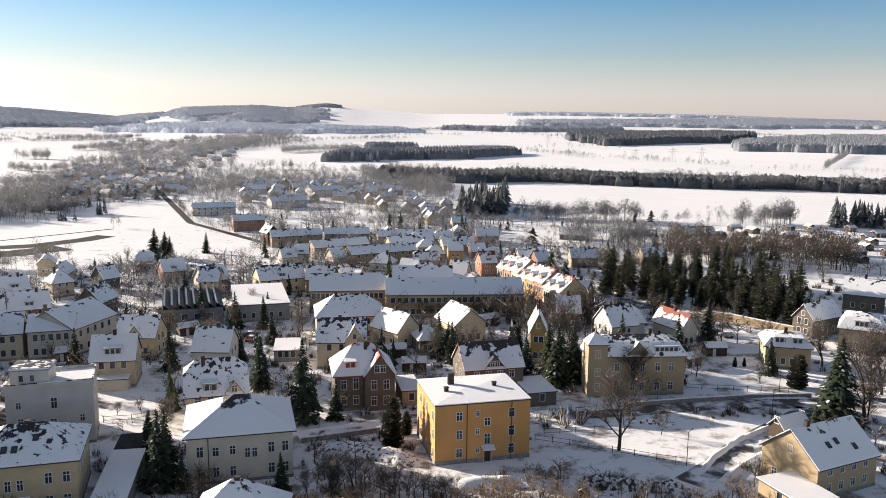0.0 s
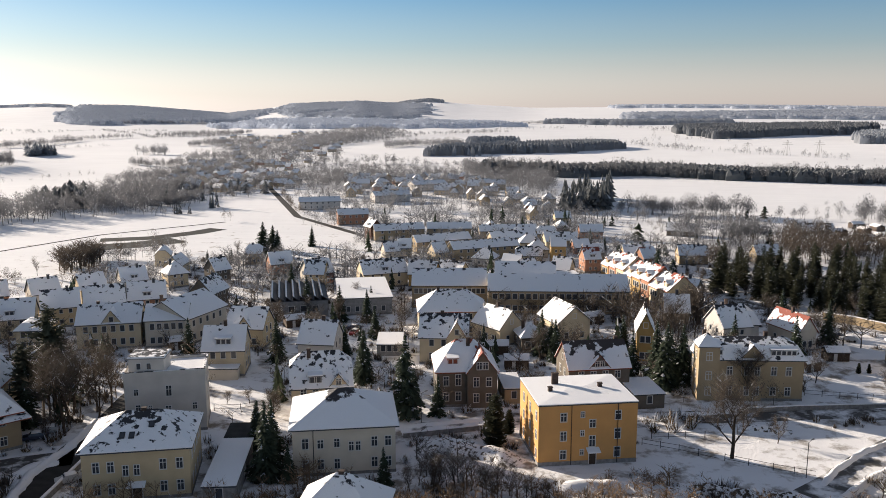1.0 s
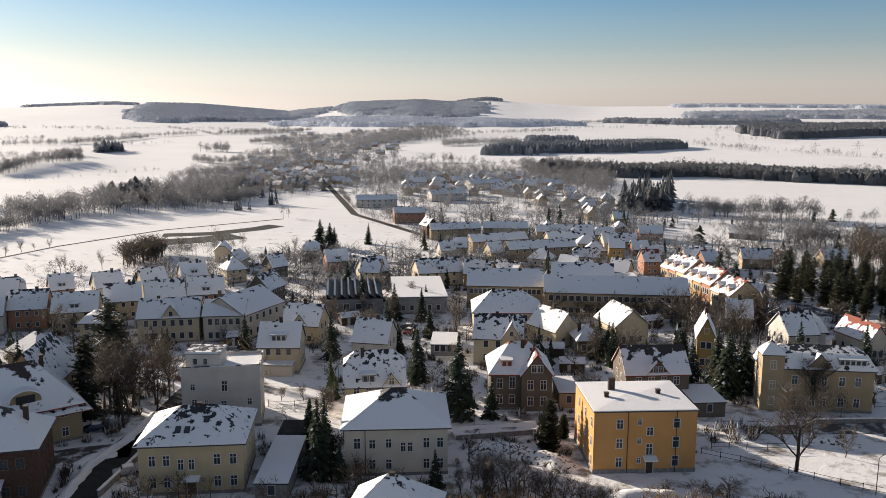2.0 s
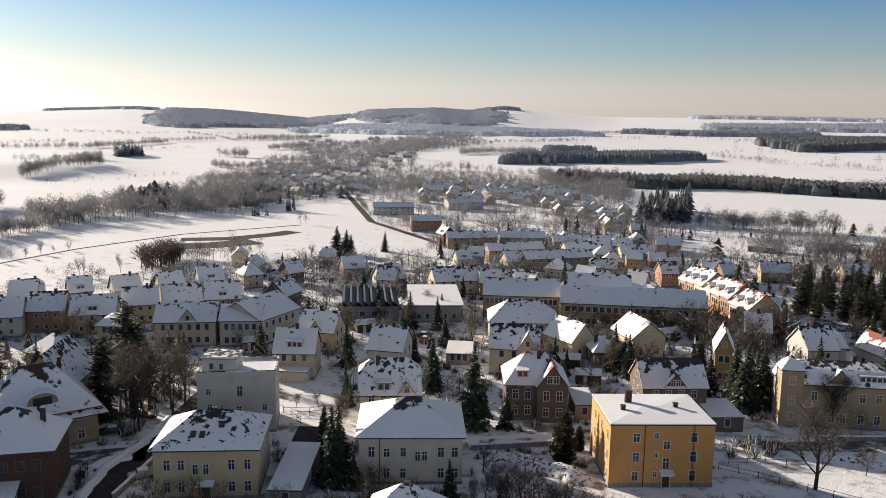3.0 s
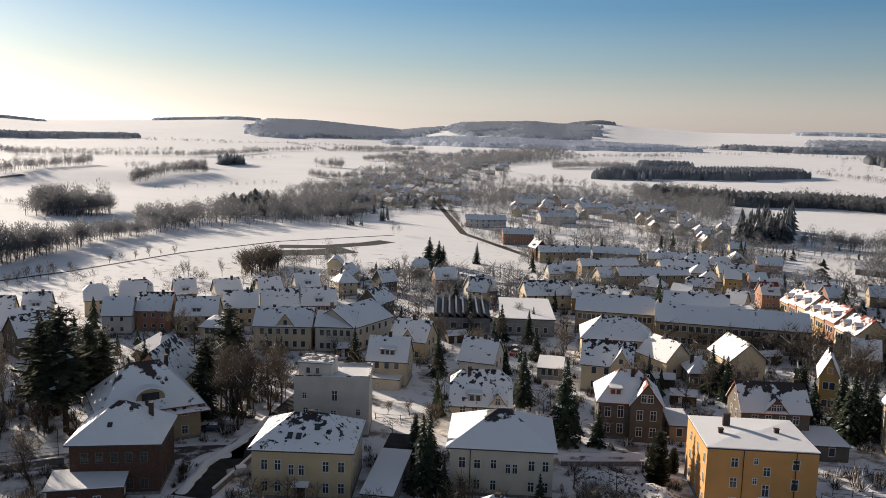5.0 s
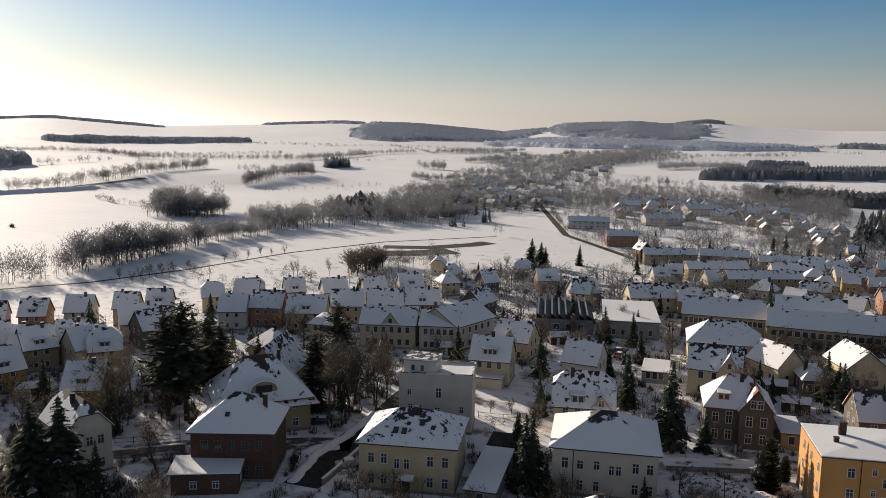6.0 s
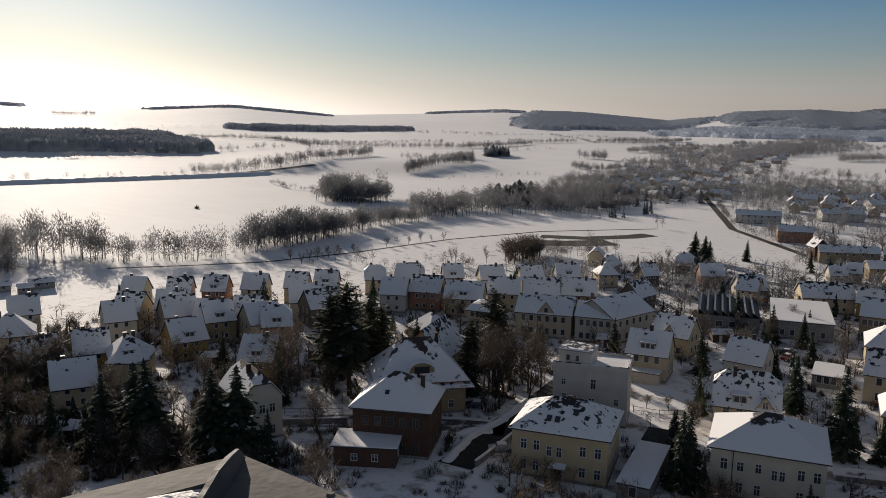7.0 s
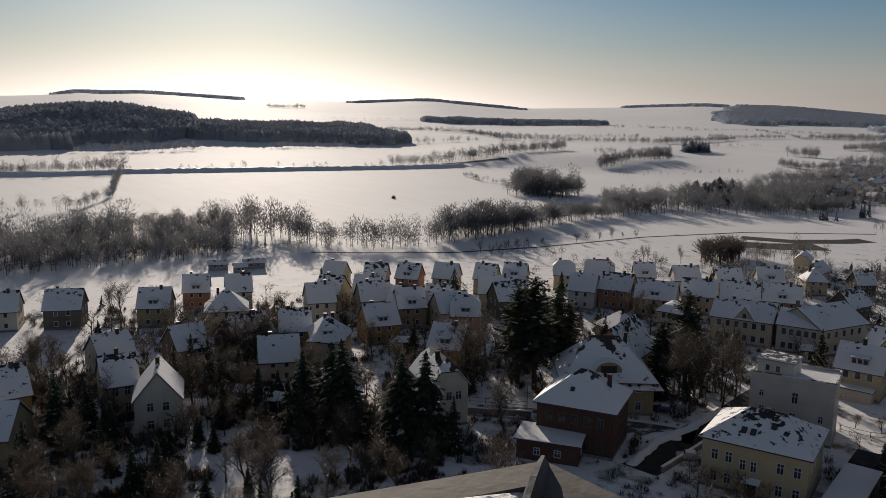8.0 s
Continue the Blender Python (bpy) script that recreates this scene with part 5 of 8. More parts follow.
def sawtooth_hall(x, y, yaw, L, W, eave):
    """A works hall with a row of slanted roof lights."""
    h = tagged(base("works_hall", x, y, yaw), "grey works hall with a ribbed saw-tooth roof", "hall")
    bm = bmesh.new()
    for o, turn, ln in (((0, 0), 0, L), ((L, 0), 90, W), ((L, W), 180, L), ((0, W), 270, W)):
        facade(bm, o, turn, ln, 0, eave, [(a, a + 1.6, 1.6, 3.2) for a in np.arange(1.5, ln - 3, 3.4)] if turn == 0 else [])
    part("wall", bm, M_concrete, h)
    for a in np.arange(1.5, L - 3, 3.4):
        put_window(h, a + 0.8, 0, 1.6, 0, 1.6, 1.6, M_frame, 0)
    bm = bmesh.new()
    box(bm, -0.2, -0.2, eave, L + 0.2, W + 0.2, eave + 0.15)
    part("roof", bm, M_slate, h)
    n = 8
    for i in range(n):
        u0, u1 = L * i / n + 0.1, L * (i + 1) / n - 0.1
        bm = bmesh.new()
        slab(bm, [(u0, 0, eave + 1.5), (u1, 0, eave + 0.3), (u1, W, eave + 0.3), (u0, W, eave + 1.5)], 0.16)
        part("roof_tooth", bm, M_slate, h)
        bm = bmesh.new()
        slab(bm, [(u0 + 0.1, 0.1, eave + 1.5), (u0 + 0.3 * (u1 - u0), 0.1, eave + 1.14), (u0 + 0.3 * (u1 - u0), W, eave + 1.14), (u0 + 0.1, W, eave + 1.5)], 0.1, 0.12)
        part("tooth_snow", bm, M_snow, h)
        bm = bmesh.new()
        box(bm, u0, 0, eave + 0.15, u0 + 0.12, W, eave + 1.34)
        part("roof_light", bm, M_glass, h)
    return h


sawtooth_hall(-76.5, 220.0, 18.1, 16.0, 24.0, 4.6)


def hut(x, y, yaw, L, W, label="small garden hut under snow", group="garden huts", wall=None):
    h = tagged(base("garden_hut", x, y, yaw), label, "hut", group)
    bm = bmesh.new()
    box(bm, 0, 0, 0, L, W, 2.3)
    part("wall", bm, wall or M_darkwood, h)
    planes, _ = roof_planes("gable", L, W, 2.3, 0.9, 0.25, 0.2)
    bm, bs = bmesh.new(), bmesh.new()
    for p in planes:
        slab(bm, p, 0.12, 0.02), slab(bs, p, 0.16, 0.19)
    bmesh.ops.remove_doubles(bm, verts=bm.verts, dist=0.02), bmesh.ops.remove_doubles(bs, verts=bs.verts, dist=0.02)
    part("roof", bm, M_slate, h), part("roof_snow", bs, M_snow, h)
    bm = bmesh.new()
    box(bm, L * 0.3, -0.03, 0, L * 0.3 + 0.8, 0, 1.9)
    part("door", bm, M_frame, h)
    return h


# ---------------------------------------------------------------- sunlit terrace
def terrace(x, y, yaw, L, W, eave, n, walls, label):
    """A street front of joined houses, each its own."""
    ux, uy = math.cos(radians(yaw)), math.sin(radians(yaw))
    for i in range(n):
        up = 0.5 * ((i * 7) % 3 - 1)
        house(x + ux * L * i / n, y + uy * L * i / n, yaw, L / n - 0.02, W, eave + up, "gable", 4.0, wall=walls[i % len(walls)], tile=M_redtile, snow=M_roof_red if i % 2 else M_roof_patchy,
              front=(3, 2), side=(2, 2), detail=0, over=0.3, chimneys=((0.8, 0.5, 0.8),), label=label, group="terraced houses", dormers=((0.5, eave + up + 0.8, 1.8, 1.3, "gable"),))


terrace(18.3, 278.9, -70.8, 47.4, 10.0, 7.4, 8, (M_ochre, M_rose, M_cream, M_yellow), "terraced house with a bright rendered front and snowy roof")
house(37.2, 243.0, -28.8, 6.0, 9.0, 5.5, "gable", 3.4, wall=M_brown, front=(2, 2), detail=0, label="brown house at the terrace's end under snow")
house(31.4, 221.3, -3.0, 6.9, 9.0, 4.6, "gable", 3.8, wall=M_brown, front=(2, 1), detail=0, label="brown cottage among bare trees")

# ---------------------------------------------------------------- estate of pitched-roof houses
ESTATE = "estate house with a steep blue-shaded snowy roof"
FAR_ROW = 0


def shrink(x, y):
    """Scale of houses and blocks by distance: those further out are shrunk to fit the camera's view."""
    return float(np.interp(math.hypot(x, y), (225, 330), (1.0, 0.72)))


def row(x, y, yaw, L, W, eave, wall=None, roof="gable", snow=None, rise=4.2, label=ESTATE, dormer=True, L_min=8.0):
    """One house of the estate; its long side faces the valley road."""
    global FAR_ROW
    FAR_ROW += 1
    k = shrink(x, y)
    W, eave, rise, L_min = W * k, eave * k, rise * k, L_min * k
    walls = (M_white, M_cream, M_grey, M_rose, M_white, M_yellow)
    if L < L_min:
        x -= (L_min - L) / 2 * math.cos(radians(yaw))
        y -= (L_min - L) / 2 * math.sin(radians(yaw))
        L = L_min
    return house(x, y, yaw, L, W, eave, roof, rise, wall=wall or walls[FAR_ROW % 6], snow=snow or (M_roof_snow, M_roof_snow, M_roof_patchy)[FAR_ROW % 3], front=(max(2, int(L / 3.2)), 2), side=(2, 2),
                 detail=0, chimneys=(((0.3, 0.55, 0.7),) if FAR_ROW % 2 else ((0.7, 0.45, 0.8),)), label=label, group="estate houses", size=(0.85 * k, 1.15 * k),
                 dormers=(((0.5, eave + 1.0 * k, 2.2 * k, 1.2 * k, "shed"),) if dormer and FAR_ROW % 3 == 0 else ()))


row(-217.6, 133.1, 33.7, 7.2, 9.0, 5.4)
row(-206.2, 141.8, 41.5, 5.9, 9.0, 5.4)
row(-201.6, 149.7, 33.7, 7.7, 9.0, 5.4)
row(-195.0, 159.1, 33.8, 8.0, 9.0, 5.4)
row(-186.0, 169.4, 33.9, 5.5, 9.0, 5.4)
row(-182.5, 177.2, 33.9, 7.7, 9.0, 5.4)
row(-175.9, 194.4, 43.1, 6.4, 9.0, 5.4, roof="halfhip")
row(-170.3, 205.7, 42.0, 7.8, 9.0, 5.4, roof="halfhip")
row(-158.9, 213.5, 43.2, 6.8, 9.0, 5.4)
row(-147.5, 218.7, 48.5, 8.5, 9.0, 5.4)
row(-137.3, 226.9, 49.0, 8.3, 9.0, 5.4)
row(-131.4, 240.0, 41.8, 8.5, 9.0, 5.4)
row(-122.5, 253.0, 43.4, 7.5, 9.0, 5.4, wall=M_yellow, roof="hip")
row(-110.3, 263.0, 55.3, 6.6, 9.0, 5, wall=M_brown)
row(-95.7, 276.9, 34.3, 8.4, 9.0, 5)
row(-77.8, 262.2, 41.4, 8.1, 9.0, 5)
row(-197.7, 118.3, 33.3, 7.8, 10.0, 5.4, wall=M_cream)
row(-190.9, 126.8, 43.7, 7.5, 10.0, 5.4)
row(-173.0, 126.2, 33.2, 6.2, 10.0, 5.4, wall=M_rose)
row(-168.3, 135.3, 33.3, 5.0, 10.0, 5.4)
row(-155.1, 133.8, 50.4, 6.0, 10.0, 5, wall=M_rose, roof="halfhip")
row(-169.1, 154.9, 49.0, 11.4, 10.0, 5.4)
row(-156.8, 92.9, 40.9, 5.8, 11.0, 5.2, wall=M_yellow, roof="hip", snow=M_roof_patchy)
row(-136.8, 109.7, 32.8, 8.0, 11.0, 5.6, wall=M_ochre)
row(-157.4, 179.4, 28.2, 8.2, 10.0, 5.6, wall=M_grey)
row(-152.3, 186.8, 22.9, 9.9, 10.0, 6, wall=M_rose)
row(-140.2, 187.7, 25.6, 11.7, 11.0, 5.4, wall=M_cream)
row(-133.3, 200.7, 32.4, 10.1, 10.0, 5.6, wall=M_yellow)
row(-124.7, 207.0, 31.7, 11.0, 10.0, 5.6)
row(-115.6, 213.7, 28.1, 10.6, 10.0, 5.6, wall=M_rose)
row(-172.0, 203.6, 25.3, 8.1, 9.0, 5.4)
row(-96.0, 226.7, 84.9, 10.6, 9.0, 5, wall=M_brown, label="brown house with a sunlit snowy roof")
row(-219.4, 90.5, 62.5, 5.4, 9.0, 5.2)
row(-213.0, 99.4, 66.5, 7.4, 9.0, 5.2)
row(-221.1, 53.3, 61.7, 9.5, 10.0, 5.2, wall=M_brown)
row(-209.3, 72.7, 58.3, 8.5, 10.0, 5.2, wall=M_tan)
row(-195.5, 84.9, 63.7, 11.4, 10.0, 5.2, wall=M_yellow, roof="hip")
row(-168.7, 80.6, 97.1, 11.3, 10.0, 4.6, wall=M_brown)
row(-169.0, 67.5, 89.6, 7.1, 10.0, 4.6, wall=M_brown)
row(-171.5, 51.8, 90.9, 7.8, 11.0, 4.6, wall=M_white)
row(-168.5, 92.2, 63.2, 6.4, 10.0, 4.8, wall=M_ochre)
row(-155.6, 93.4, 63.4, 5.8, 12.0, 5.4, wall=M_yellow, roof="hip", snow=M_roof_patchy)
row(-151.3, 76.9, 64.2, 8.9, 10.0, 4.6)
row(-157.1, 28.4, 86.0, 5.9, 12.0, 5.6, wall=M_ochre)
row(-142.0, 21.4, 57.6, 5.3, 12.0, 5, wall=M_tan)
row(-187.0, 111.2, 67.3, 6.1, 10.0, 5.4)
row(-180.4, 122.7, 67.6, 9.2, 10.0, 5.4)
row(-168.0, 126.6, 65.3, 6.8, 10.0, 5.4, wall=M_tan)
row(-157.9, 131.6, 70.2, 9.2, 10.0, 5.4)
row(-158.4, 152.8, 67.0, 9.8, 10.0, 5.4, wall=M_brown)
row(-160.2, 110.7, 72.6, 8.8, 10.0, 4.8, wall=M_ochre)
row(-227.2, 40.8, 66.7, 8.5, 10.0, 5.2)
row(-79.1, 260.9, 1.0, 6.7, 10.0, 5)
row(-58.8, 260.0, 27.4, 15.6, 12.0, 5.4, wall=M_cream, snow=M_roof_patchy)
row(-45.0, 264.7, 2.4, 6.9, 9.0, 5, wall=M_ochre)
row(-36.4, 271.8, -13.8, 7.4, 9.0, 4)
row(-75.5, 263.0, 40.4, 7.0, 10.0, 4.6)
row(-43.3, 266.6, -13.7, 7.2, 9.0, 4.6, wall=M_ochre)
row(-35.6, 273.1, -28.5, 8.1, 9.0, 4)

# ---------------------------------------------------------------- the far quarter along the main road
BLOCK = "long apartment block with a snowy roof"


def block(x, y, yaw, L, W, eave, wall=None, label=BLOCK, rise=3.7):
    k = shrink(x, y)
    W, eave, rise = W * k, eave * k, rise * k * 0.85
    return house(x, y, yaw, L, W, eave, "gable", rise, size=(0.8, 1.0), wall=wall or M_tan, front=(max(3, int(L / 3.5)), 2), side=(2, 2), detail=0, chimneys=((0.25, 0.5, 0.6), (0.5, 0.5, 0.6), (0.75, 0.5, 0.6)),
                 label=label, group="apartment blocks", name="apartment_block", category="apartment block", attic=False)


block(-104.2, 405.7, 21.7, 16.1, 11.0, 7.5, wall=M_rose)
block(-75.2, 357.2, 26.5, 23.7, 10.0, 6.5)
block(-53.5, 367.8, 9.4, 20.6, 10.0, 6.5)
block(-51.9, 328.1, 32.8, 25.4, 10.0, 6.5)
block(-35.0, 310.9, 29.3, 28.7, 10.0, 6.5)
block(-29.1, 362.3, 12.1, 26.1, 10.0, 6.5)
block(-22.3, 342.4, 22.6, 20.4, 10.0, 6.5, wall=M_cream)
block(-142.7, 466.3, 19.9, 24.4, 14.0, 6.5, wall=M_grey, label="long grey factory building with a snowy roof")
block(-105.9, 505.6, 32.1, 24.2, 14.0, 6.5, wall=M_grey, label="long grey factory building with a snowy roof")
block(-93.2, 583.4, 37.4, 27.7, 16.0, 6.5, wall=M_grey, label="long grey factory building with a snowy roof")
row(-82.5, 366.2, -51.2, 7.6, 9.0, 8, wall=M_brick)
row(-15.6, 277.7, -17.4, 6.6, 10.0, 6, wall=M_cream)
row(-5.4, 270.9, 50.7, 7.4, 10.0, 5)
row(0.2, 332.8, 22.4, 5.6, 9.0, 7.5, wall=M_cream)
row(3.2, 312.0, 4.1, 3.3, 10.0, 9, wall=M_ochre)
row(1.4, 279.9, -16.0, 6.9, 10.0, 5, wall=M_cream)
row(29.4, 311.9, 11.1, 11.2, 11.0, 5, wall=M_tan)
row(35.7, 306.1, 28.1, 6.5, 9.0, 5, wall=M_rose, snow=M_roof_red)
row(49.8, 316.1, 3.8, 11.3, 11.0, 5, wall=M_tan)
row(14.2, 296.5, 16.2, 6.0, 10.0, 6, wall=M_rose, snow=M_roof_red)
row(55.3, 390.4, -14.3, 13.0, 12.0, 3.5, wall=M_brown, label="dark barn with a sunlit snowy roof")
row(115.0, 397.2, 4.4, 18.3, 12.0, 3, wall=M_tan, label="long low shed with snow on its roof")
row(-62.2, 314.4, 29.9, 6.5, 9.0, 4)
row(-41.4, 309.2, 35.2, 5.4, 10.0, 5)
row(-27.8, 304.9, -13.5, 9.0, 10.0, 4, roof="hip")
row(-57.9, 319.9, 3.9, 4.4, 8.0, 5, wall=M_cream)
row(79.1, 320.7, 12.4, 9.8, 10.0, 5, wall=M_tan)
row(43.0, 201.1, 18.4, 6.9, 10.0, 6, wall=M_grey)

# more roofs of the quarters further out, set among trees
far_rnd = random.Random(21)
taken = [(o.location.x, o.location.y) for o in scene.objects if o.type == "EMPTY"]
FAR_WALLS = (M_cream, M_tan, M_white, M_yellow, M_grey, M_rose)


def quarter(poly, n, gap, yaw, label, size=(6.5, 11)):
    xs, ys = [p[0] for p in poly], [p[1] for p in poly]
    made = 0
    for _ in range(n * 30):
        x, y = far_rnd.uniform(min(xs), max(xs)), far_rnd.uniform(min(ys), max(ys))
        if made >= n or not inside(x, y, poly) or any(math.hypot(x - a, y - b) < gap for a, b in taken):
            continue
        taken.append((x, y))
        made += 1
        L = far_rnd.uniform(*size)
        h = house(x, y, yaw + far_rnd.choice((0, 0, 0, 90)) + far_rnd.uniform(-12, 12), L, far_rnd.uniform(6, 7.5), far_rnd.uniform(2.6, 4.2), far_rnd.choice(("gable", "gable", "hip", "halfhip")), 2.8, size=(0.7, 0.9),
                  wall=far_rnd.choice(FAR_WALLS), front=(3, 1), side=(2, 1), detail=0, chimneys=((0.4, 0.5, 0.6),), plinth=0, label=label, group="distant houses", attic=False,
                  snow=far_rnd.choice((M_roof_snow, M_roof_snow, M_roof_patchy, M_snow)))
        h.location.z = land(x, y) - 0.2 * (math.hypot(x, y) > 700)


quarter([(-167, 668), (-67, 679), (2, 502), (19, 362), (-8, 447), (-55, 547), (-130, 533)], 78, 13, 8, "small distant house with a snowy roof among bare trees")
quarter([(-379, 846), (-269, 864), (-185, 593), (-254, 565), (-276, 525)], 46, 15, -10, "small distant house with a snowy roof among bare trees")
quarter([(-671, 1630), (-465, 1872), (-218, 873), (-352, 852)], 46, 24, 0, "far village house with a snowy roof", (8, 14))
quarter([(-312, 672), (-263, 722), (-207, 570), (-258, 537)], 26, 14, -15, "small distant house with a snowy roof among bare trees")
quarter([(-37, 375), (-1, 377), (17, 320), (-18, 303)], 22, 11, 8, "house of the far quarter with a snowy roof")
quarter([(-155, 299), (-118, 305), (-91, 270), (-126, 264)], 6, 18, 10, "garden house with a snowy roof")

hut_rnd = random.Random(4)
ALLOT = [(135, 421), (200, 441), (228, 421), (179, 329), (155, 341), (121, 368)]
for _ in range(400):
    hx, hy = hut_rnd.uniform(min(p[0] for p in ALLOT), max(p[0] for p in ALLOT)), hut_rnd.uniform(min(p[1] for p in ALLOT), max(p[1] for p in ALLOT))
    if inside(hx, hy, ALLOT) and not any(math.hypot(hx - a, hy - b) < 13 for a, b in taken):
        taken.append((hx, hy))
        hut(hx, hy, hut_rnd.choice((0, 90)) + hut_rnd.uniform(5, 25), hut_rnd.uniform(4, 6.5), hut_rnd.uniform(3, 4.5))

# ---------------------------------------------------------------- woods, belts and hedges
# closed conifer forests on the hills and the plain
# hill and horizon forests get the palest needles, haze painted into the colour
forest("dark conifer forest on a round hill", [(-990, 150), (-983, 211), (-967, 264), (-1015, 309), (-1005, 358), (-1031, 443), (-1130, 500), (-1260, 520), (-1420, 420), (-1450, 180), (-1300, 60)], 17, M_needle_haze, 7, 301, 0.5)
forest("dark conifer forest strip", [(-1031, 443), (-990, 520), (-963, 620), (-904, 672), (-930, 720), (-1020, 760), (-1130, 780), (-1160, 640), (-1120, 500)], 15, M_needle_haze, 6, 302, 0.4)
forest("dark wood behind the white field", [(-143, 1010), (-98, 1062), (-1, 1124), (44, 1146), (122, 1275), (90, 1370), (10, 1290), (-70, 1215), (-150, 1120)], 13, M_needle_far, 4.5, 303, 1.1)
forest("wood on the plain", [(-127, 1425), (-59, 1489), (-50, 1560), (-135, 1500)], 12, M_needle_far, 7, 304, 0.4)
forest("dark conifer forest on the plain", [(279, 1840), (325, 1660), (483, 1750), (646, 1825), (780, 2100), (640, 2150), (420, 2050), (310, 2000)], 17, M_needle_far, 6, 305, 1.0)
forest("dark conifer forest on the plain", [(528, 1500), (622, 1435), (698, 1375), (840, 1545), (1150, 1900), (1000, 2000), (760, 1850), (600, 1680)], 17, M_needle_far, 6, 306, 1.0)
forest("long forest along the horizon", [(-3, 2393), (178, 2299), (490, 2365), (510, 2480), (180, 2430), (0, 2500)], 13, M_needle_haze, 12, 307, 0.5)
forest("long forest along the horizon", [(238, 2640), (567, 2640), (921, 2620), (1555, 2900), (2218, 4100), (1400, 3600), (800, 3150), (300, 2950)], 13, M_needle_haze, 15, 308, 0.6, -0.5)
forest("wooded ridge closing the horizon", [(300, 3850), (900, 3800), (1600, 3650), (2050, 3600), (2300, 3900), (1700, 4150), (900, 4250), (320, 4250)], 14, M_needle_haze, 18, 319, 0.6, -0.5)
forest("wooded hillside in the distance", [(-1451, 2374), (-1266, 2070), (-1110, 1992), (-1050, 2300), (-1000, 2600), (-1100, 3300), (-1500, 3750), (-1950, 3350)], 13, M_needle_haze, 14, 309, 0.6, -0.6)
forest("wooded hillside in the distance", [(-910, 2823), (-725, 2513), (-543, 2385), (-382, 2493), (-450, 3250), (-700, 3750), (-900, 3750), (-1246, 4050), (-1050, 3200)], 12, M_needle_haze, 15, 310, 0.6, -0.42)
forest("wooded hilltop in the distance", [(-700, 3900), (-600, 3700), (-480, 3750), (-520, 4100), (-700, 4150)], 12, M_needle_haze, 16, 311, 0.5)
forest("woods round the far village", [(-900, 2150), (-600, 1950), (-350, 2000), (-150, 2120), (-60, 2200), (-130, 2300), (-350, 2260), (-600, 2260), (-880, 2420)], 12, M_needle_haze, 9, 318, 0.8, -0.6)
forest("thin wood on the skyline", [(-4000, 1080), (-3520, 1160), (-3540, 1460), (-3350, 1690), (-3500, 1750), (-3720, 1480), (-3720, 1230), (-4050, 1190)], 12, M_needle_haze, 15, 312, 0.4)
forest("thin wood on the skyline", [(-3150, 2160), (-3100, 2380), (-2870, 2500), (-2700, 2780), (-2820, 2800), (-3020, 2560), (-3220, 2420), (-3280, 2200)], 11, M_needle_haze, 15, 313, 0.4)
forest("thin wood on the skyline", [(-2480, 3200), (-2250, 3270), (-1950, 3150), (-1960, 3280), (-2250, 3420), (-2520, 3330)], 11, M_needle_haze, 15, 314, 0.4)
forest("long wood on a far slope", [(-1574, 1335), (-1534, 1518), (-1420, 1788), (-1520, 1830), (-1650, 1560), (-1680, 1350)], 13, M_needle_haze, 9, 315, 1.0)
DARKBELT = "dark leafless tree belt along a snowfield"
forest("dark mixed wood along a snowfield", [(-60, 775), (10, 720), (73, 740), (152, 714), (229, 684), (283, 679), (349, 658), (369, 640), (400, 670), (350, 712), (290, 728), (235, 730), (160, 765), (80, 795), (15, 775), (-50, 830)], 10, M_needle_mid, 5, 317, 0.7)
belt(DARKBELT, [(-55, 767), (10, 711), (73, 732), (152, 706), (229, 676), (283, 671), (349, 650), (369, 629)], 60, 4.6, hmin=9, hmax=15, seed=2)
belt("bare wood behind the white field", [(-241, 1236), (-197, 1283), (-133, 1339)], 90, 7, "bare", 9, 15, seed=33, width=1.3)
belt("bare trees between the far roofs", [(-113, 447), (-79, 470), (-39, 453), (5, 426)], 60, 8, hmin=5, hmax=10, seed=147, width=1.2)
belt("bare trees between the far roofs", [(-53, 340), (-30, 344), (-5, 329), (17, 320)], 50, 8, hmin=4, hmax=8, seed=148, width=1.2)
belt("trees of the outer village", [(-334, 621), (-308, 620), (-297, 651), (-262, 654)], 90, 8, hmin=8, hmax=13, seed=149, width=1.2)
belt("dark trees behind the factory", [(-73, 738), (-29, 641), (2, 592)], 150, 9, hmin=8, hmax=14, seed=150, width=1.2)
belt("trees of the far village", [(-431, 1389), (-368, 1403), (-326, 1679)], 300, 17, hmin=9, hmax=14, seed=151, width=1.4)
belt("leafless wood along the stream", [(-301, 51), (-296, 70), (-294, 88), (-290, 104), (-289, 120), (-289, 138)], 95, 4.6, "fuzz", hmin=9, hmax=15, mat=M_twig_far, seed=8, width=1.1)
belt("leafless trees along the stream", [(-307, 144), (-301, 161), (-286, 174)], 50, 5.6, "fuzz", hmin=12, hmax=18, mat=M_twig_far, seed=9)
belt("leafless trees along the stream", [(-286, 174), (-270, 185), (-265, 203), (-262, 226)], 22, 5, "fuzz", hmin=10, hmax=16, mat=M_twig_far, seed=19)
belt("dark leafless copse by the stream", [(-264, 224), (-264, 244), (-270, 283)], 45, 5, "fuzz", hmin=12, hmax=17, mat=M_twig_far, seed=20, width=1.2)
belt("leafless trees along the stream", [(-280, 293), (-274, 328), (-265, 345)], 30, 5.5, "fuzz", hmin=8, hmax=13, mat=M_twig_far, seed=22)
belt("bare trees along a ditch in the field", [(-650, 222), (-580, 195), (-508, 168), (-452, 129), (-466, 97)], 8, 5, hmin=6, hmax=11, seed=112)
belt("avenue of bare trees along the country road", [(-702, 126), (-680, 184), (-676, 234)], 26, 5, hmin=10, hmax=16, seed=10)
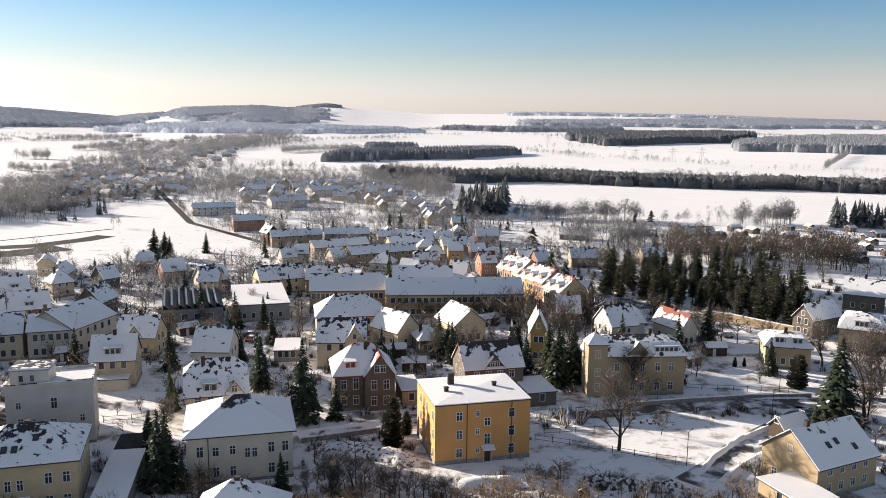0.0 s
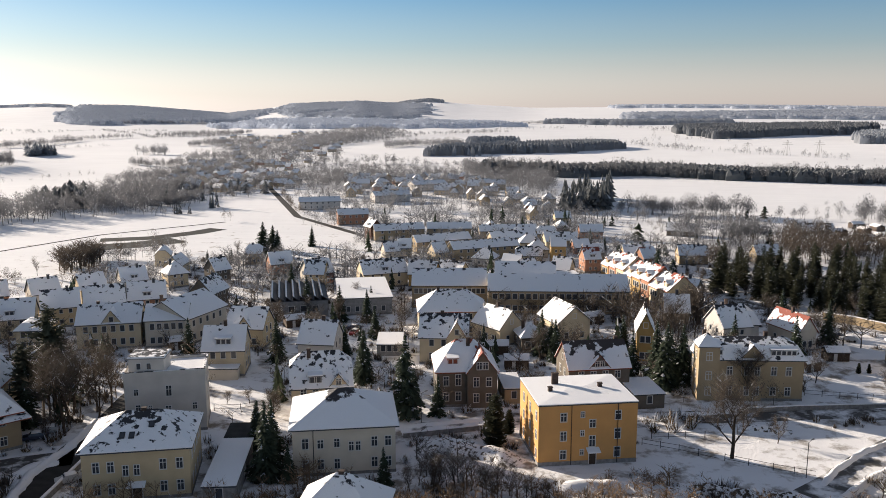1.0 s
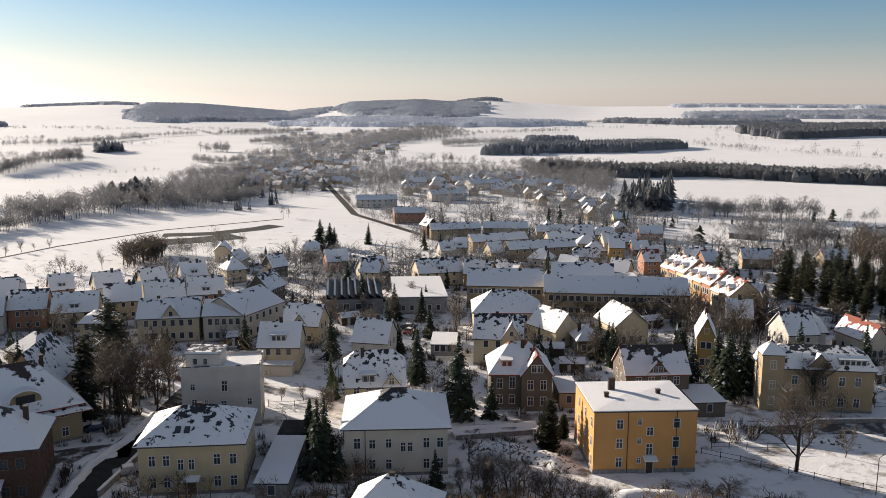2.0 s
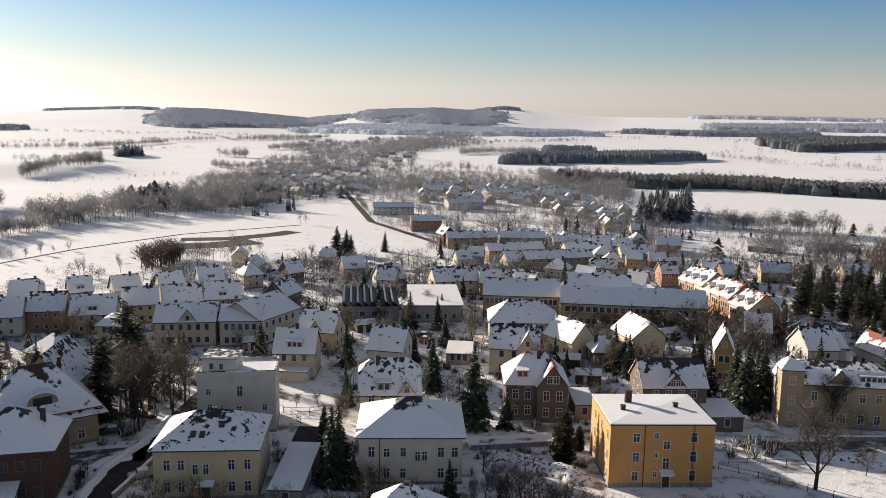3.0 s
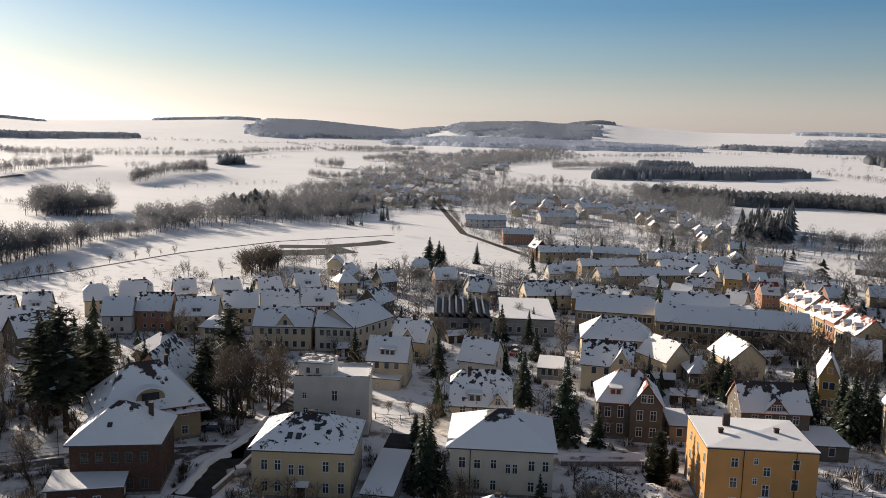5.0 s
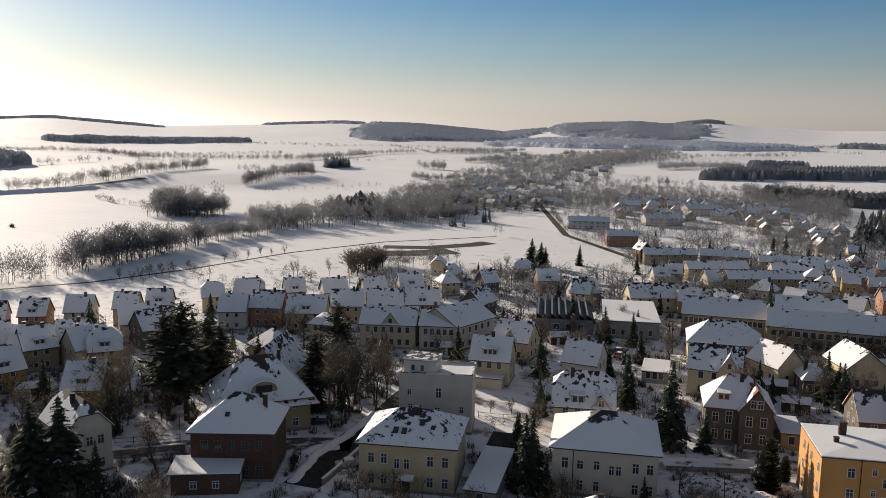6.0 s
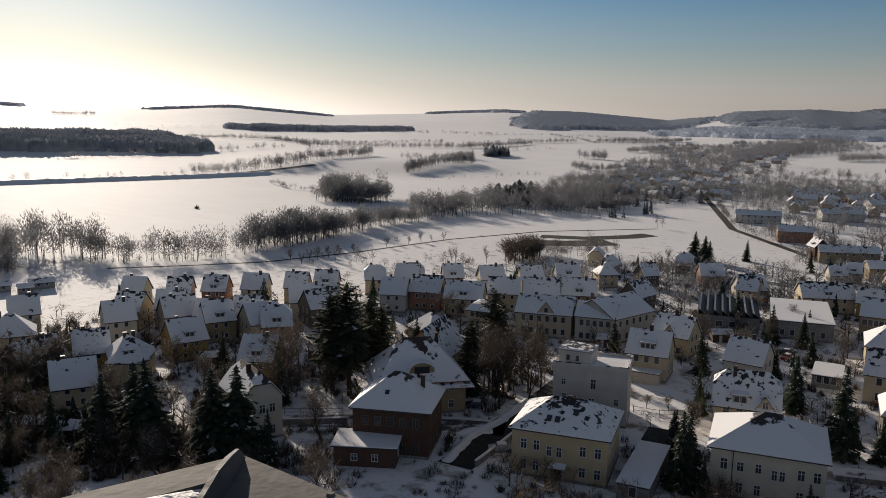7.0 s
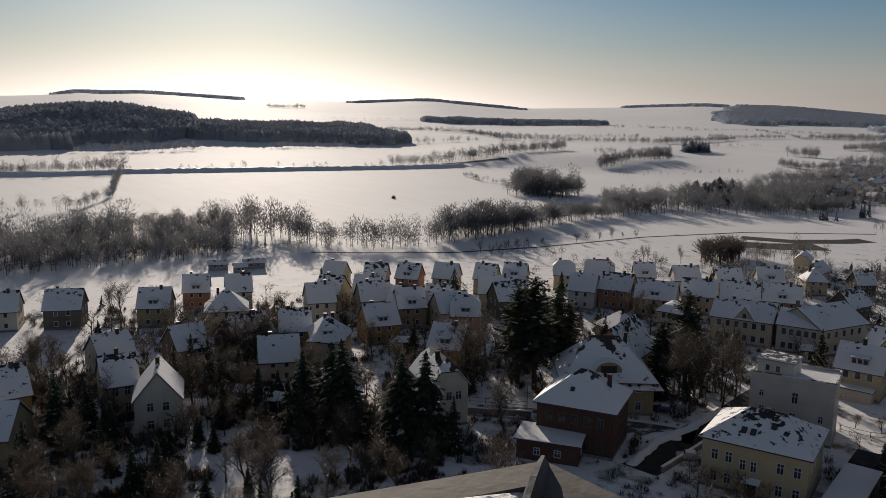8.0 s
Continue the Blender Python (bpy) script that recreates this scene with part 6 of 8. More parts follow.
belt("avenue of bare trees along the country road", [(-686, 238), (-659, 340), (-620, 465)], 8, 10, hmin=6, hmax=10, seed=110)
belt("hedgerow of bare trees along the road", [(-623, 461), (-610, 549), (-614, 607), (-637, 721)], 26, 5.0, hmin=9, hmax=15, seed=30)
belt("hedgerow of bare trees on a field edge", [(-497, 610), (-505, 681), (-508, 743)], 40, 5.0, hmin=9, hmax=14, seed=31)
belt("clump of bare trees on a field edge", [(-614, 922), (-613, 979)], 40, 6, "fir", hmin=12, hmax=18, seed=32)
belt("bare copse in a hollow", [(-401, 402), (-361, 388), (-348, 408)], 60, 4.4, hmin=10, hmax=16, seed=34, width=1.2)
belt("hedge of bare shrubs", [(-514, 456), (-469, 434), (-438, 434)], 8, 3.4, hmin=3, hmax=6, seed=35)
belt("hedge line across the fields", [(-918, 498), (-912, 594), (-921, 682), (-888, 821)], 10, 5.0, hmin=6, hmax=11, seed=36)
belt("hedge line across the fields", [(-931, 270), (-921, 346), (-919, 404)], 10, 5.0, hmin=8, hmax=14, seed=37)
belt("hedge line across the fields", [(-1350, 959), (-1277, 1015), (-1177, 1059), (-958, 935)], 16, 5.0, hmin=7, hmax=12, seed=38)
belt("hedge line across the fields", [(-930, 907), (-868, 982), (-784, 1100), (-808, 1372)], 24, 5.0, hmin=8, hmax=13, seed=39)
belt("far scattered shrubs", [(-1960, 1223), (-1800, 1279), (-1705, 1394)], 20, 9, hmin=6, hmax=10, mat=M_needle_haze, seed=44)
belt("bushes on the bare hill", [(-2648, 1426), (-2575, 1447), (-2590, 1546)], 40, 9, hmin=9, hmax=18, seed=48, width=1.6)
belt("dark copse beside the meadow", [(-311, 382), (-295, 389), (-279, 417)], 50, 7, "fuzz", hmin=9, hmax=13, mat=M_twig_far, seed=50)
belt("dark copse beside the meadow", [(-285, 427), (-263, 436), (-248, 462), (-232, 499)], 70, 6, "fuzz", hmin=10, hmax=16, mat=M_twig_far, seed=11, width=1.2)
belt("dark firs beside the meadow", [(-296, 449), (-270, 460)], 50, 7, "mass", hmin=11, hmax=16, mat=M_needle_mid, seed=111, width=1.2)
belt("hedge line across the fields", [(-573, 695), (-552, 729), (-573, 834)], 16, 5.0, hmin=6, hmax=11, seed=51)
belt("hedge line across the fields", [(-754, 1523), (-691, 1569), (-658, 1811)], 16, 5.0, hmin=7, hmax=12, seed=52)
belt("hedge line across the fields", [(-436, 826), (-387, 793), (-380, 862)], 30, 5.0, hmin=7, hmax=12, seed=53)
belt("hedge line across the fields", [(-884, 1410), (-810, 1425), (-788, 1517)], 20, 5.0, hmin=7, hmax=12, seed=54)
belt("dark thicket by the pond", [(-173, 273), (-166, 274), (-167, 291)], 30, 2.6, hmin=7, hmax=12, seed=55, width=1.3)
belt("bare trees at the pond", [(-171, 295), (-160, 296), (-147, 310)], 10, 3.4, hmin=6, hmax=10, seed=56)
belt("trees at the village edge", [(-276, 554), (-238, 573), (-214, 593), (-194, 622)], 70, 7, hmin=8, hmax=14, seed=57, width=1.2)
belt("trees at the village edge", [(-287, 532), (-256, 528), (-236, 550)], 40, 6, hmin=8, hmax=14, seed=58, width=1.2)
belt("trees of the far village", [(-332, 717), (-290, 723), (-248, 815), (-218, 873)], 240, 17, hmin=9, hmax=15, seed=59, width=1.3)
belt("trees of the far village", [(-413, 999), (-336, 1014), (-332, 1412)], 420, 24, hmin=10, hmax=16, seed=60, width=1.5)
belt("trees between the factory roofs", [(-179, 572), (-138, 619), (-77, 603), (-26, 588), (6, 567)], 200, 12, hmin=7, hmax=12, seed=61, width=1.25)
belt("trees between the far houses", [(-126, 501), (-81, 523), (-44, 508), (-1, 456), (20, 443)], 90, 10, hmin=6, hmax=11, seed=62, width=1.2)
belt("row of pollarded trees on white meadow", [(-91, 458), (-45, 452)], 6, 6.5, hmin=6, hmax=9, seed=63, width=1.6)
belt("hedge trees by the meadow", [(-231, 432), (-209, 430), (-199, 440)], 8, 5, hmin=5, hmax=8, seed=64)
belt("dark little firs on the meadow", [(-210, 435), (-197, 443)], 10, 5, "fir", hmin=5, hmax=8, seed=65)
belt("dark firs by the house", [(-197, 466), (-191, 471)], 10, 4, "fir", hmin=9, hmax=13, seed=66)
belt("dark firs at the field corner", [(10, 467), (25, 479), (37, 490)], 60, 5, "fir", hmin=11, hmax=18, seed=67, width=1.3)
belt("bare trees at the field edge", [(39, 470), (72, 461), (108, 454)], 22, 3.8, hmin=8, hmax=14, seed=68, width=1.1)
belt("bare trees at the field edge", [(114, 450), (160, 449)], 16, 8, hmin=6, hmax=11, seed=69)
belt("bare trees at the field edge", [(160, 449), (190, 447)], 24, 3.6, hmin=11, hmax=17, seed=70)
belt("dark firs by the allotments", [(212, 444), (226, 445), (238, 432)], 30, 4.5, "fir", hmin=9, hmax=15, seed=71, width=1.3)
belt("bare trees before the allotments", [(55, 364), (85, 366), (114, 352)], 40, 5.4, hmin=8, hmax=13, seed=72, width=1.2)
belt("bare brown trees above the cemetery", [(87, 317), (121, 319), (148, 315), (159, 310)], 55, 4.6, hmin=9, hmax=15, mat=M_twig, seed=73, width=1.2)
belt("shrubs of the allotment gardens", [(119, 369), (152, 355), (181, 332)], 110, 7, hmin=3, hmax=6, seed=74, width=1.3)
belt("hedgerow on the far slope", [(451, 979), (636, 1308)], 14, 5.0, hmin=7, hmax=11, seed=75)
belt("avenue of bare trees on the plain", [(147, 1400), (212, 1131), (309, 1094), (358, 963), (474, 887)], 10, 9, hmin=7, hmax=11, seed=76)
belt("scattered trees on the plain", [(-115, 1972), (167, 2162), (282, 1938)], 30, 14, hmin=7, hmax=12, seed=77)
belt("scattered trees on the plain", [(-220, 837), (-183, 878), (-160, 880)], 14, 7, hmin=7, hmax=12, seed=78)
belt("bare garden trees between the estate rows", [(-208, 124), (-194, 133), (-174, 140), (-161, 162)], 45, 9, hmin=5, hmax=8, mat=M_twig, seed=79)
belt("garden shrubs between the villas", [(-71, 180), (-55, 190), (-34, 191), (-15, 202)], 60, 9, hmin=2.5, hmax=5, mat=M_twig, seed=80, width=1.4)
belt("garden shrubs between the houses", [(-33, 210), (-12, 205), (18, 211), (33, 212)], 90, 8, hmin=3, hmax=7, mat=M_twig, seed=81, width=1.4)

belt("brown bare trees before the school", [(-15, 231), (-0, 231), (13, 232), (26, 236)], 10, 3.6, hmin=7, hmax=11, mat=M_twig, seed=91, width=1.2)
belt("brown bare trees beside the terrace", [(16, 217), (25, 212), (33, 207), (39, 212)], 30, 4.6, hmin=8, hmax=13, mat=M_twig, seed=92, width=1.1)
belt("brown bare trees by the cemetery lane", [(36, 237), (41, 225), (42, 212)], 16, 4.0, hmin=7, hmax=11, mat=M_twig, seed=93, width=1.1)
belt("bare trees round the works hall", [(-90, 228), (-77, 221), (-67, 221)], 8, 5.0, hmin=6, hmax=10, mat=M_twig, seed=94, width=1.2)
belt("tall bare trees between the villas", [(-147, 113), (-136, 116), (-125, 117), (-119, 118)], 22, 8.5, hmin=9, hmax=14, mat=M_twig, seed=95, width=1.0)
belt("tall bare trees above the lane", [(-94, 137), (-88, 141), (-84, 149)], 14, 4.0, hmin=11, hmax=17, mat=M_twig, seed=96, width=0.9)
belt("dark bare trees between the gardens", [(-178, 69), (-170, 73), (-160, 79), (-164, 87)], 26, 4.4, hmin=8, hmax=13, mat=M_twig, seed=97, width=1.1)

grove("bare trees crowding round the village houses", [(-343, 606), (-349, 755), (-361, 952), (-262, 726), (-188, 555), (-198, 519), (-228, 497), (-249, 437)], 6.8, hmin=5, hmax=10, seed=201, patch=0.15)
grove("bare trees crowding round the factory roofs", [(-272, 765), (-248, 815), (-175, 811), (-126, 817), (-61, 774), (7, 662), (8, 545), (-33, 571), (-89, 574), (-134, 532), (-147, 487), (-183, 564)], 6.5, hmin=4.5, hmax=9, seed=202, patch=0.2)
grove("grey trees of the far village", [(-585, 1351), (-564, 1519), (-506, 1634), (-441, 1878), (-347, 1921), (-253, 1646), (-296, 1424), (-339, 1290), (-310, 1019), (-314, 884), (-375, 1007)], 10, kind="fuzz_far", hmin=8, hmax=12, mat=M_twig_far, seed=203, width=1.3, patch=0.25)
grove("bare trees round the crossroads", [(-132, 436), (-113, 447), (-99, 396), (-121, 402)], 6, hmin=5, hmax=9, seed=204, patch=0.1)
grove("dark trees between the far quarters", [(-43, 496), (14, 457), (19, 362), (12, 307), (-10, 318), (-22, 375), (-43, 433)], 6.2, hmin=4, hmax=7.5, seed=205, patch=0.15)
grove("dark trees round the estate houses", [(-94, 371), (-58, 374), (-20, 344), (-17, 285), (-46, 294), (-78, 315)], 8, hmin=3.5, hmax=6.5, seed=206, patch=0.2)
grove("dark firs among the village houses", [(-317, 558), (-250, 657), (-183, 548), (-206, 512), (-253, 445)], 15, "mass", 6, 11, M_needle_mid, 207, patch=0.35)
belt("undergrowth along the stream", [(-301, 51), (-296, 70), (-294, 88), (-290, 104), (-289, 120), (-289, 138)], 90, 4.0, "fuzz", 3.5, 7, M_twig, 222, 1.5)
belt("undergrowth along the stream", [(-294, 141), (-284, 172), (-264, 203), (-275, 288)], 20, 5, "fuzz", 2, 4, M_twig_far, 223, 1.6)
belt("dark bush on the open field", [(-412, 307), (-411, 310)], 3, 2, "bush", 2.5, 4, M_twig, 224, 1.3)
grove("dark bare trees and shrubs behind the school", [(-56, 385), (127, 467), (78, 282), (38, 272), (36, 320), (-35, 317)], 10.5, hmin=3, hmax=6.5, mat=M_twig, seed=225, patch=0.35)
grove("dark little firs behind the school", [(-56, 385), (127, 467), (78, 282), (38, 272), (36, 320), (-35, 317)], 20, "mass", 4, 8, M_needle, 226, patch=0.4)
grove("brown bare trees above the cemetery", [(62, 322), (96, 348), (134, 354), (159, 344), (145, 304), (118, 311), (86, 312), (62, 299)], 13, hmin=8, hmax=13, mat=M_twig, seed=241, patch=0.15)
grove("bare trees beyond the last houses", [(36, 452), (137, 425), (117, 369), (87, 373), (91, 418), (37, 431)], 11, hmin=5, hmax=9, seed=208, patch=0.4)
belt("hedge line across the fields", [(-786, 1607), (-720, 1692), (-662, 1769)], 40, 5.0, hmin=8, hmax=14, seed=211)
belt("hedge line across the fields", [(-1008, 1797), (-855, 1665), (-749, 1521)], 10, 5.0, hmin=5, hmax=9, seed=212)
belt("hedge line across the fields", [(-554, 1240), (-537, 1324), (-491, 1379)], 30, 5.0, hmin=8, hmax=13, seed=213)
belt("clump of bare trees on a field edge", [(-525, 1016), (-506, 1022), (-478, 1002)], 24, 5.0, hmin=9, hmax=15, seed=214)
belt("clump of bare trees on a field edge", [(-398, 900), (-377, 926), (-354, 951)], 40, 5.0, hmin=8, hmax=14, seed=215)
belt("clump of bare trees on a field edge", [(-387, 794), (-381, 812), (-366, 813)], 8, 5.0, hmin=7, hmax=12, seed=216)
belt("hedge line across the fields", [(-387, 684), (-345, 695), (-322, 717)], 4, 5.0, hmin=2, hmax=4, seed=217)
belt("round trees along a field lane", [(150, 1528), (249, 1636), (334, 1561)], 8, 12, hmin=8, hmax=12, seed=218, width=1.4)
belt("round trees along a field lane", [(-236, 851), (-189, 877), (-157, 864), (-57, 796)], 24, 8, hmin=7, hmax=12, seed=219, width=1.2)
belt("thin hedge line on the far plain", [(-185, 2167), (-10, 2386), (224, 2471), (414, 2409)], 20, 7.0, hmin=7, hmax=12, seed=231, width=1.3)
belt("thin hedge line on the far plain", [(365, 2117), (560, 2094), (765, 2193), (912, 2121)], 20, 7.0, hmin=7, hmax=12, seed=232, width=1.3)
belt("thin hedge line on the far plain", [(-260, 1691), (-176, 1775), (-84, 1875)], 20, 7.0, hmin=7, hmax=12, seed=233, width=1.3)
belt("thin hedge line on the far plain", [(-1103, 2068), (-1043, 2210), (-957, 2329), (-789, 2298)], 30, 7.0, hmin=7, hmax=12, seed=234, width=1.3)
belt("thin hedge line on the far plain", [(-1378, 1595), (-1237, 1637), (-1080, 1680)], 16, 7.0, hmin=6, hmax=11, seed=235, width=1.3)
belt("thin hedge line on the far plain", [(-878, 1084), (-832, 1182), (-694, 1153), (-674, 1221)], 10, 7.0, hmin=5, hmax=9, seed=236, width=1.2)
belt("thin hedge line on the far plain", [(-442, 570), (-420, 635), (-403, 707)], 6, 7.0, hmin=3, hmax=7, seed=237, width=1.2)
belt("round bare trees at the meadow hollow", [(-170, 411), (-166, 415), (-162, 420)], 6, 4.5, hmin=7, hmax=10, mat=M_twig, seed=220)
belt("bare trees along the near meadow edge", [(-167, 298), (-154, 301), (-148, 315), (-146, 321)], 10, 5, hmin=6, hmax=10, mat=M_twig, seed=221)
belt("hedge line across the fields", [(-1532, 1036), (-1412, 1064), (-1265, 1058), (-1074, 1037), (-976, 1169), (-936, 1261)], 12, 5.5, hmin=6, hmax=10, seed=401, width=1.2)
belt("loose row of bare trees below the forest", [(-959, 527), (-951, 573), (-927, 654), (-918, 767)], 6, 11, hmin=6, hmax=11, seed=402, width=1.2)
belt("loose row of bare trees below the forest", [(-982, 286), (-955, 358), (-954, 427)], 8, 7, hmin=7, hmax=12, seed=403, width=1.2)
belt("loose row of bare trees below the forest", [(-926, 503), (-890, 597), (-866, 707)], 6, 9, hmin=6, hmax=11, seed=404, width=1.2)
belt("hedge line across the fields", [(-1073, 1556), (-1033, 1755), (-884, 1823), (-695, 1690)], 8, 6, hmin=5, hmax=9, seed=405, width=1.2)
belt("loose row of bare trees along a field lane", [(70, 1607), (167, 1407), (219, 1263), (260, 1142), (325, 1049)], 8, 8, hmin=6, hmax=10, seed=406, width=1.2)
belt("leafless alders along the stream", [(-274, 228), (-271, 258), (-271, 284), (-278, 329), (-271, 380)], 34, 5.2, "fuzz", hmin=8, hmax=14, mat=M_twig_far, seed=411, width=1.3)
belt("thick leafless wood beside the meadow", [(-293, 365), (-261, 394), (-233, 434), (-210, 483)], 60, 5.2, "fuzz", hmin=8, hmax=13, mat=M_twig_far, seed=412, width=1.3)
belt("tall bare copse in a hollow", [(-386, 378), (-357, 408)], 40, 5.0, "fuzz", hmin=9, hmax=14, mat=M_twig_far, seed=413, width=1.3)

# ---------------------------------------------------------------- single trees near by
for args in ((31.4, 138.1, 16.5), (91.6, 169.2, 14.1), (82.8, 154.1, 20.1), (90.3, 189.0, 12.8), (94.1, 169.3, 17.2), (40.5, 167.7, 12.3), (-122.5, 108.5, 15.9),
             (-78.0, 151.0, 13.0)):
    tree("big_bare", *args)
for args in ((57.7, 180.3, 7.6), (24.5, 206.6, 11.9), (31.0, 191.8, 11.2), (41.3, 237.4, 9.3), (32.8, 174.8, 10.2), (-65.5, 221.2, 7.3), (-56.5, 238.2, 7.8), (-79.0, 232.6, 6.7),
             (40.8, 145.6, 6.0), (12.5, 229.4, 8.2), (-4.0, 250.3, 7.2), (-186.1, 45.8, 9.4), (-192.3, 44.0, 7.6), (-7.0, 121.2, 6.5), (-13.6, 121.1, 7.4), (-17.3, 119.2, 7.3),
             (-164.5, 80.0, 11.6), (-153.0, 70.4, 10.7), (-137.2, 123.0, 10.7), (-134.6, 125.9, 12.7), (-136.2, 117.0, 11.8), (32.5, 216.4, 11.5), (40.7, 230.1, 12.1), (25.1, 204.5, 9.6),
             (-226.0, 72.5, 9.4), (-224.6, 74.3, 11.0), (34.0, 171.0, 8.8)):
    tree("bare", *args)
for args in ((-85.8, 133.6, 19.5), (-87.7, 138.4, 17.5), (-84.8, 148.2, 16.5), (-90.0, 143.5, 18.0), (-83.5, 141.0, 16.0), (-188.4, 261.4, 7.2), (-178.3, 268.4, 7.7), (-188.4, 259.0, 7.2), (-115.0, 306.5, 7.6), (-121.3, 311.8, 7.7)):
    tree("poplar", *args)
for args in ((-62.9, 152.8, 3.0), (-234.4, 273.3, 4.5), (-234.3, 280.7, 4.0), (-231.9, 285.6, 4.1), (-231.6, 294.5, 4.7), (-230.0, 300.1, 3.1), (-226.9, 305.4, 4.2),
             (-235.5, 244.9, 5.1), (-234.1, 252.0, 4.2), (-233.6, 236.6, 5.4), (-233.8, 230.7, 5.8), (-238.9, 221.0, 5.3), (-234.6, 227.0, 5.3), (-231.8, 219.9, 5.2), (70.7, 176.3, 5.2), (-58.5, 153.6, 3.7)):
    tree("small_bare", *args)
for args in ((-26.7, 151.0, 16.4), (-43.8, 120.9, 13.1), (-53.5, 143.2, 4.8), (-38.5, 168.8, 12.1), (-47.9, 189.0, 8.0), (75.3, 182.6, 9.0), (1.4, 196.2, 8.6), (23.9, 178.0, 13.5), (-50.5, 233.3, 7.5),
             (-48.8, 219.6, 9.5), (-47.3, 187.3, 8.0), (-39.5, 172.5, 10.8), (-127.5, 73.2, 14.0, 1.5), (-119.6, 77.4, 17.3, 1.5), (-108.6, 81.8, 16.7, 1.5), (-106.4, 84.5, 17.0, 1.5), (-127.2, 65.5, 8.4),
             (-157.2, 65.0, 11.9), (-156.4, 61.1, 10.5), (-155.4, 67.9, 10.7), (-151.8, 38.4, 8.4), (-120.0, 43.0, 6.8), (-147.0, 36.2, 13.1), (-129.3, 28.1, 6.2), 
             (-99.7, 342.7, 9.1), (-24.7, 121.1, 6.5), (24.8, 172.9, 14.6), (29.0, 175.7, 13.5), (53.2, 215.6, 6.0), (-119.1, 300.6, 5.9), (-129.5, 301.8, 4.9), (-39.9, 120.6, 6.6),
             (-126.1, 55.4, 6.0), (-109.3, 53.1, 4.5), (-129.7, 33.9, 4.6), (-118.7, 38.6, 5.3), (-48.7, 130.4, 9.6), (-44.5, 125.8, 11.7), (44.5, 197.8, 10.5), (-125.5, 78.3, 15.5, 1.5), (-142.1, 27.9, 8.1),
             (67.7, 381.8, 5.9), (95.7, 367.2, 8.2), (19.1, 361.9, 7.1), (24.4, 347.3, 6.1), (2.6, 189.1, 10.5), (-101.4, 86.9, 10.1), (-26.3, 226.9, 4.8), (27.1, 178.7, 11.8)):
    tree("spruce", *args)
tree("spruce", -113.6, 320.2, 13.5, 1.5)
tree("spruce", -112.5, 328.4, 11.0, 1.6)
tree("spruce", -111.7, 332.1, 8.6, 1.5)
tree("spruce", 76.1, 151.7, 17.6, 1.3)
for args in ((-114.4, 120.7, 24.3), (-113.9, 130.3, 17.3), (-119.3, 120.7, 21.5), (-92.2, 141.5, 21.6), (-96.3, 139.6, 15.3), (-114.5, 127.4, 19.5)):
    tree("pine", *args, 1.25)
for args in ((-8.7, 138.8, 9.4), (-6.3, 144.5, 4.6), (69.3, 188.4, 2.5), (71.7, 188.9, 2.2), (-134.4, 60.9, 6.4)):
    tree("yew", *args, 1.1)
tree("yew", 77.6, 173.3, 7.8, 1.35)

cem = random.Random(9)
CEMETERY = [(53, 266), (64, 247), (78, 244), (89, 231), (100, 222), (111, 241), (117, 272), (105, 291), (83, 300), (62, 299)]
planted = []
for _ in range(4000):
    cx, cy = cem.uniform(min(p[0] for p in CEMETERY), max(p[0] for p in CEMETERY)), cem.uniform(min(p[1] for p in CEMETERY), max(p[1] for p in CEMETERY))
    if len(planted) < 74 and inside(cx, cy, CEMETERY) and not any(math.hypot(cx - a, cy - b) < 4.8 for a, b in planted):
        planted.append((cx, cy))
        tree("cypress", cx, cy, cem.uniform(9, 14), cem.uniform(0.95, 1.45))

# ---------------------------------------------------------------- streets and paths
ROAD = "asphalt street half covered with packed snow"
strip("road", [(-26, 143), (-18, 146), (-9, 150), (-2, 154)], 6.5, M_slush, ROAD)
strip("road", [(16, 153), (24, 156), (36, 158), (53, 162), (77, 164), (94, 164)], 6.5, M_slush, ROAD)
strip("road", [(40, 125), (46, 131), (53, 139), (61, 147), (68, 153), (75, 160)], 5.5, M_slush, "dark cleared asphalt lane")
strip("road", [(-336, 901), (-256, 713), (-180, 541), (-135, 438), (-95, 388), (-52, 336), (-20, 308), (-1, 296)], 4, M_asphalt, "main road running out through the town")
belt("dark trees along the main road", [(-345, 932), (-258, 727), (-190, 572), (-141, 454), (-104, 402), (-61, 351), (-32, 322)], 5, 5, hmin=4, hmax=8, mat=M_twig, seed=90)
strip("road", [(51, 274), (64, 247), (78, 238), (89, 226), (100, 215)], 6, M_slush, ROAD)
strip("road", [(-77, 106), (-78, 115), (-80, 128), (-81, 141), (-83, 154), (-84, 163)], 6.5, M_asphalt, "dark cleared asphalt lane")
strip("road", [(-117, 100), (-105, 110), (-95, 115), (-87, 121), (-79, 125)], 6.5, M_slush, ROAD)
strip("road", [(-728, 139), (-695, 232), (-664, 343), (-626, 470), (-596, 589)], 7, M_asphalt, "country road along the fields", 0.3)
strip("path", [(-279, 167), (-262, 189), (-246, 213), (-235, 251), (-226, 310), (-207, 362), (-166, 412)], 2.2, M_asphalt, "narrow lane across the white meadow", category="path")
strip("pond", [(-190, 328), (-176, 337), (-164, 352)], 17, M_wet, "dark patch of unfrozen water in the meadow", category="pond")
strip("pond", [(-199, 347), (-179, 356), (-165, 375), (-160, 388)], 11, M_wet, "dark wet hollow in the meadow", category="pond")

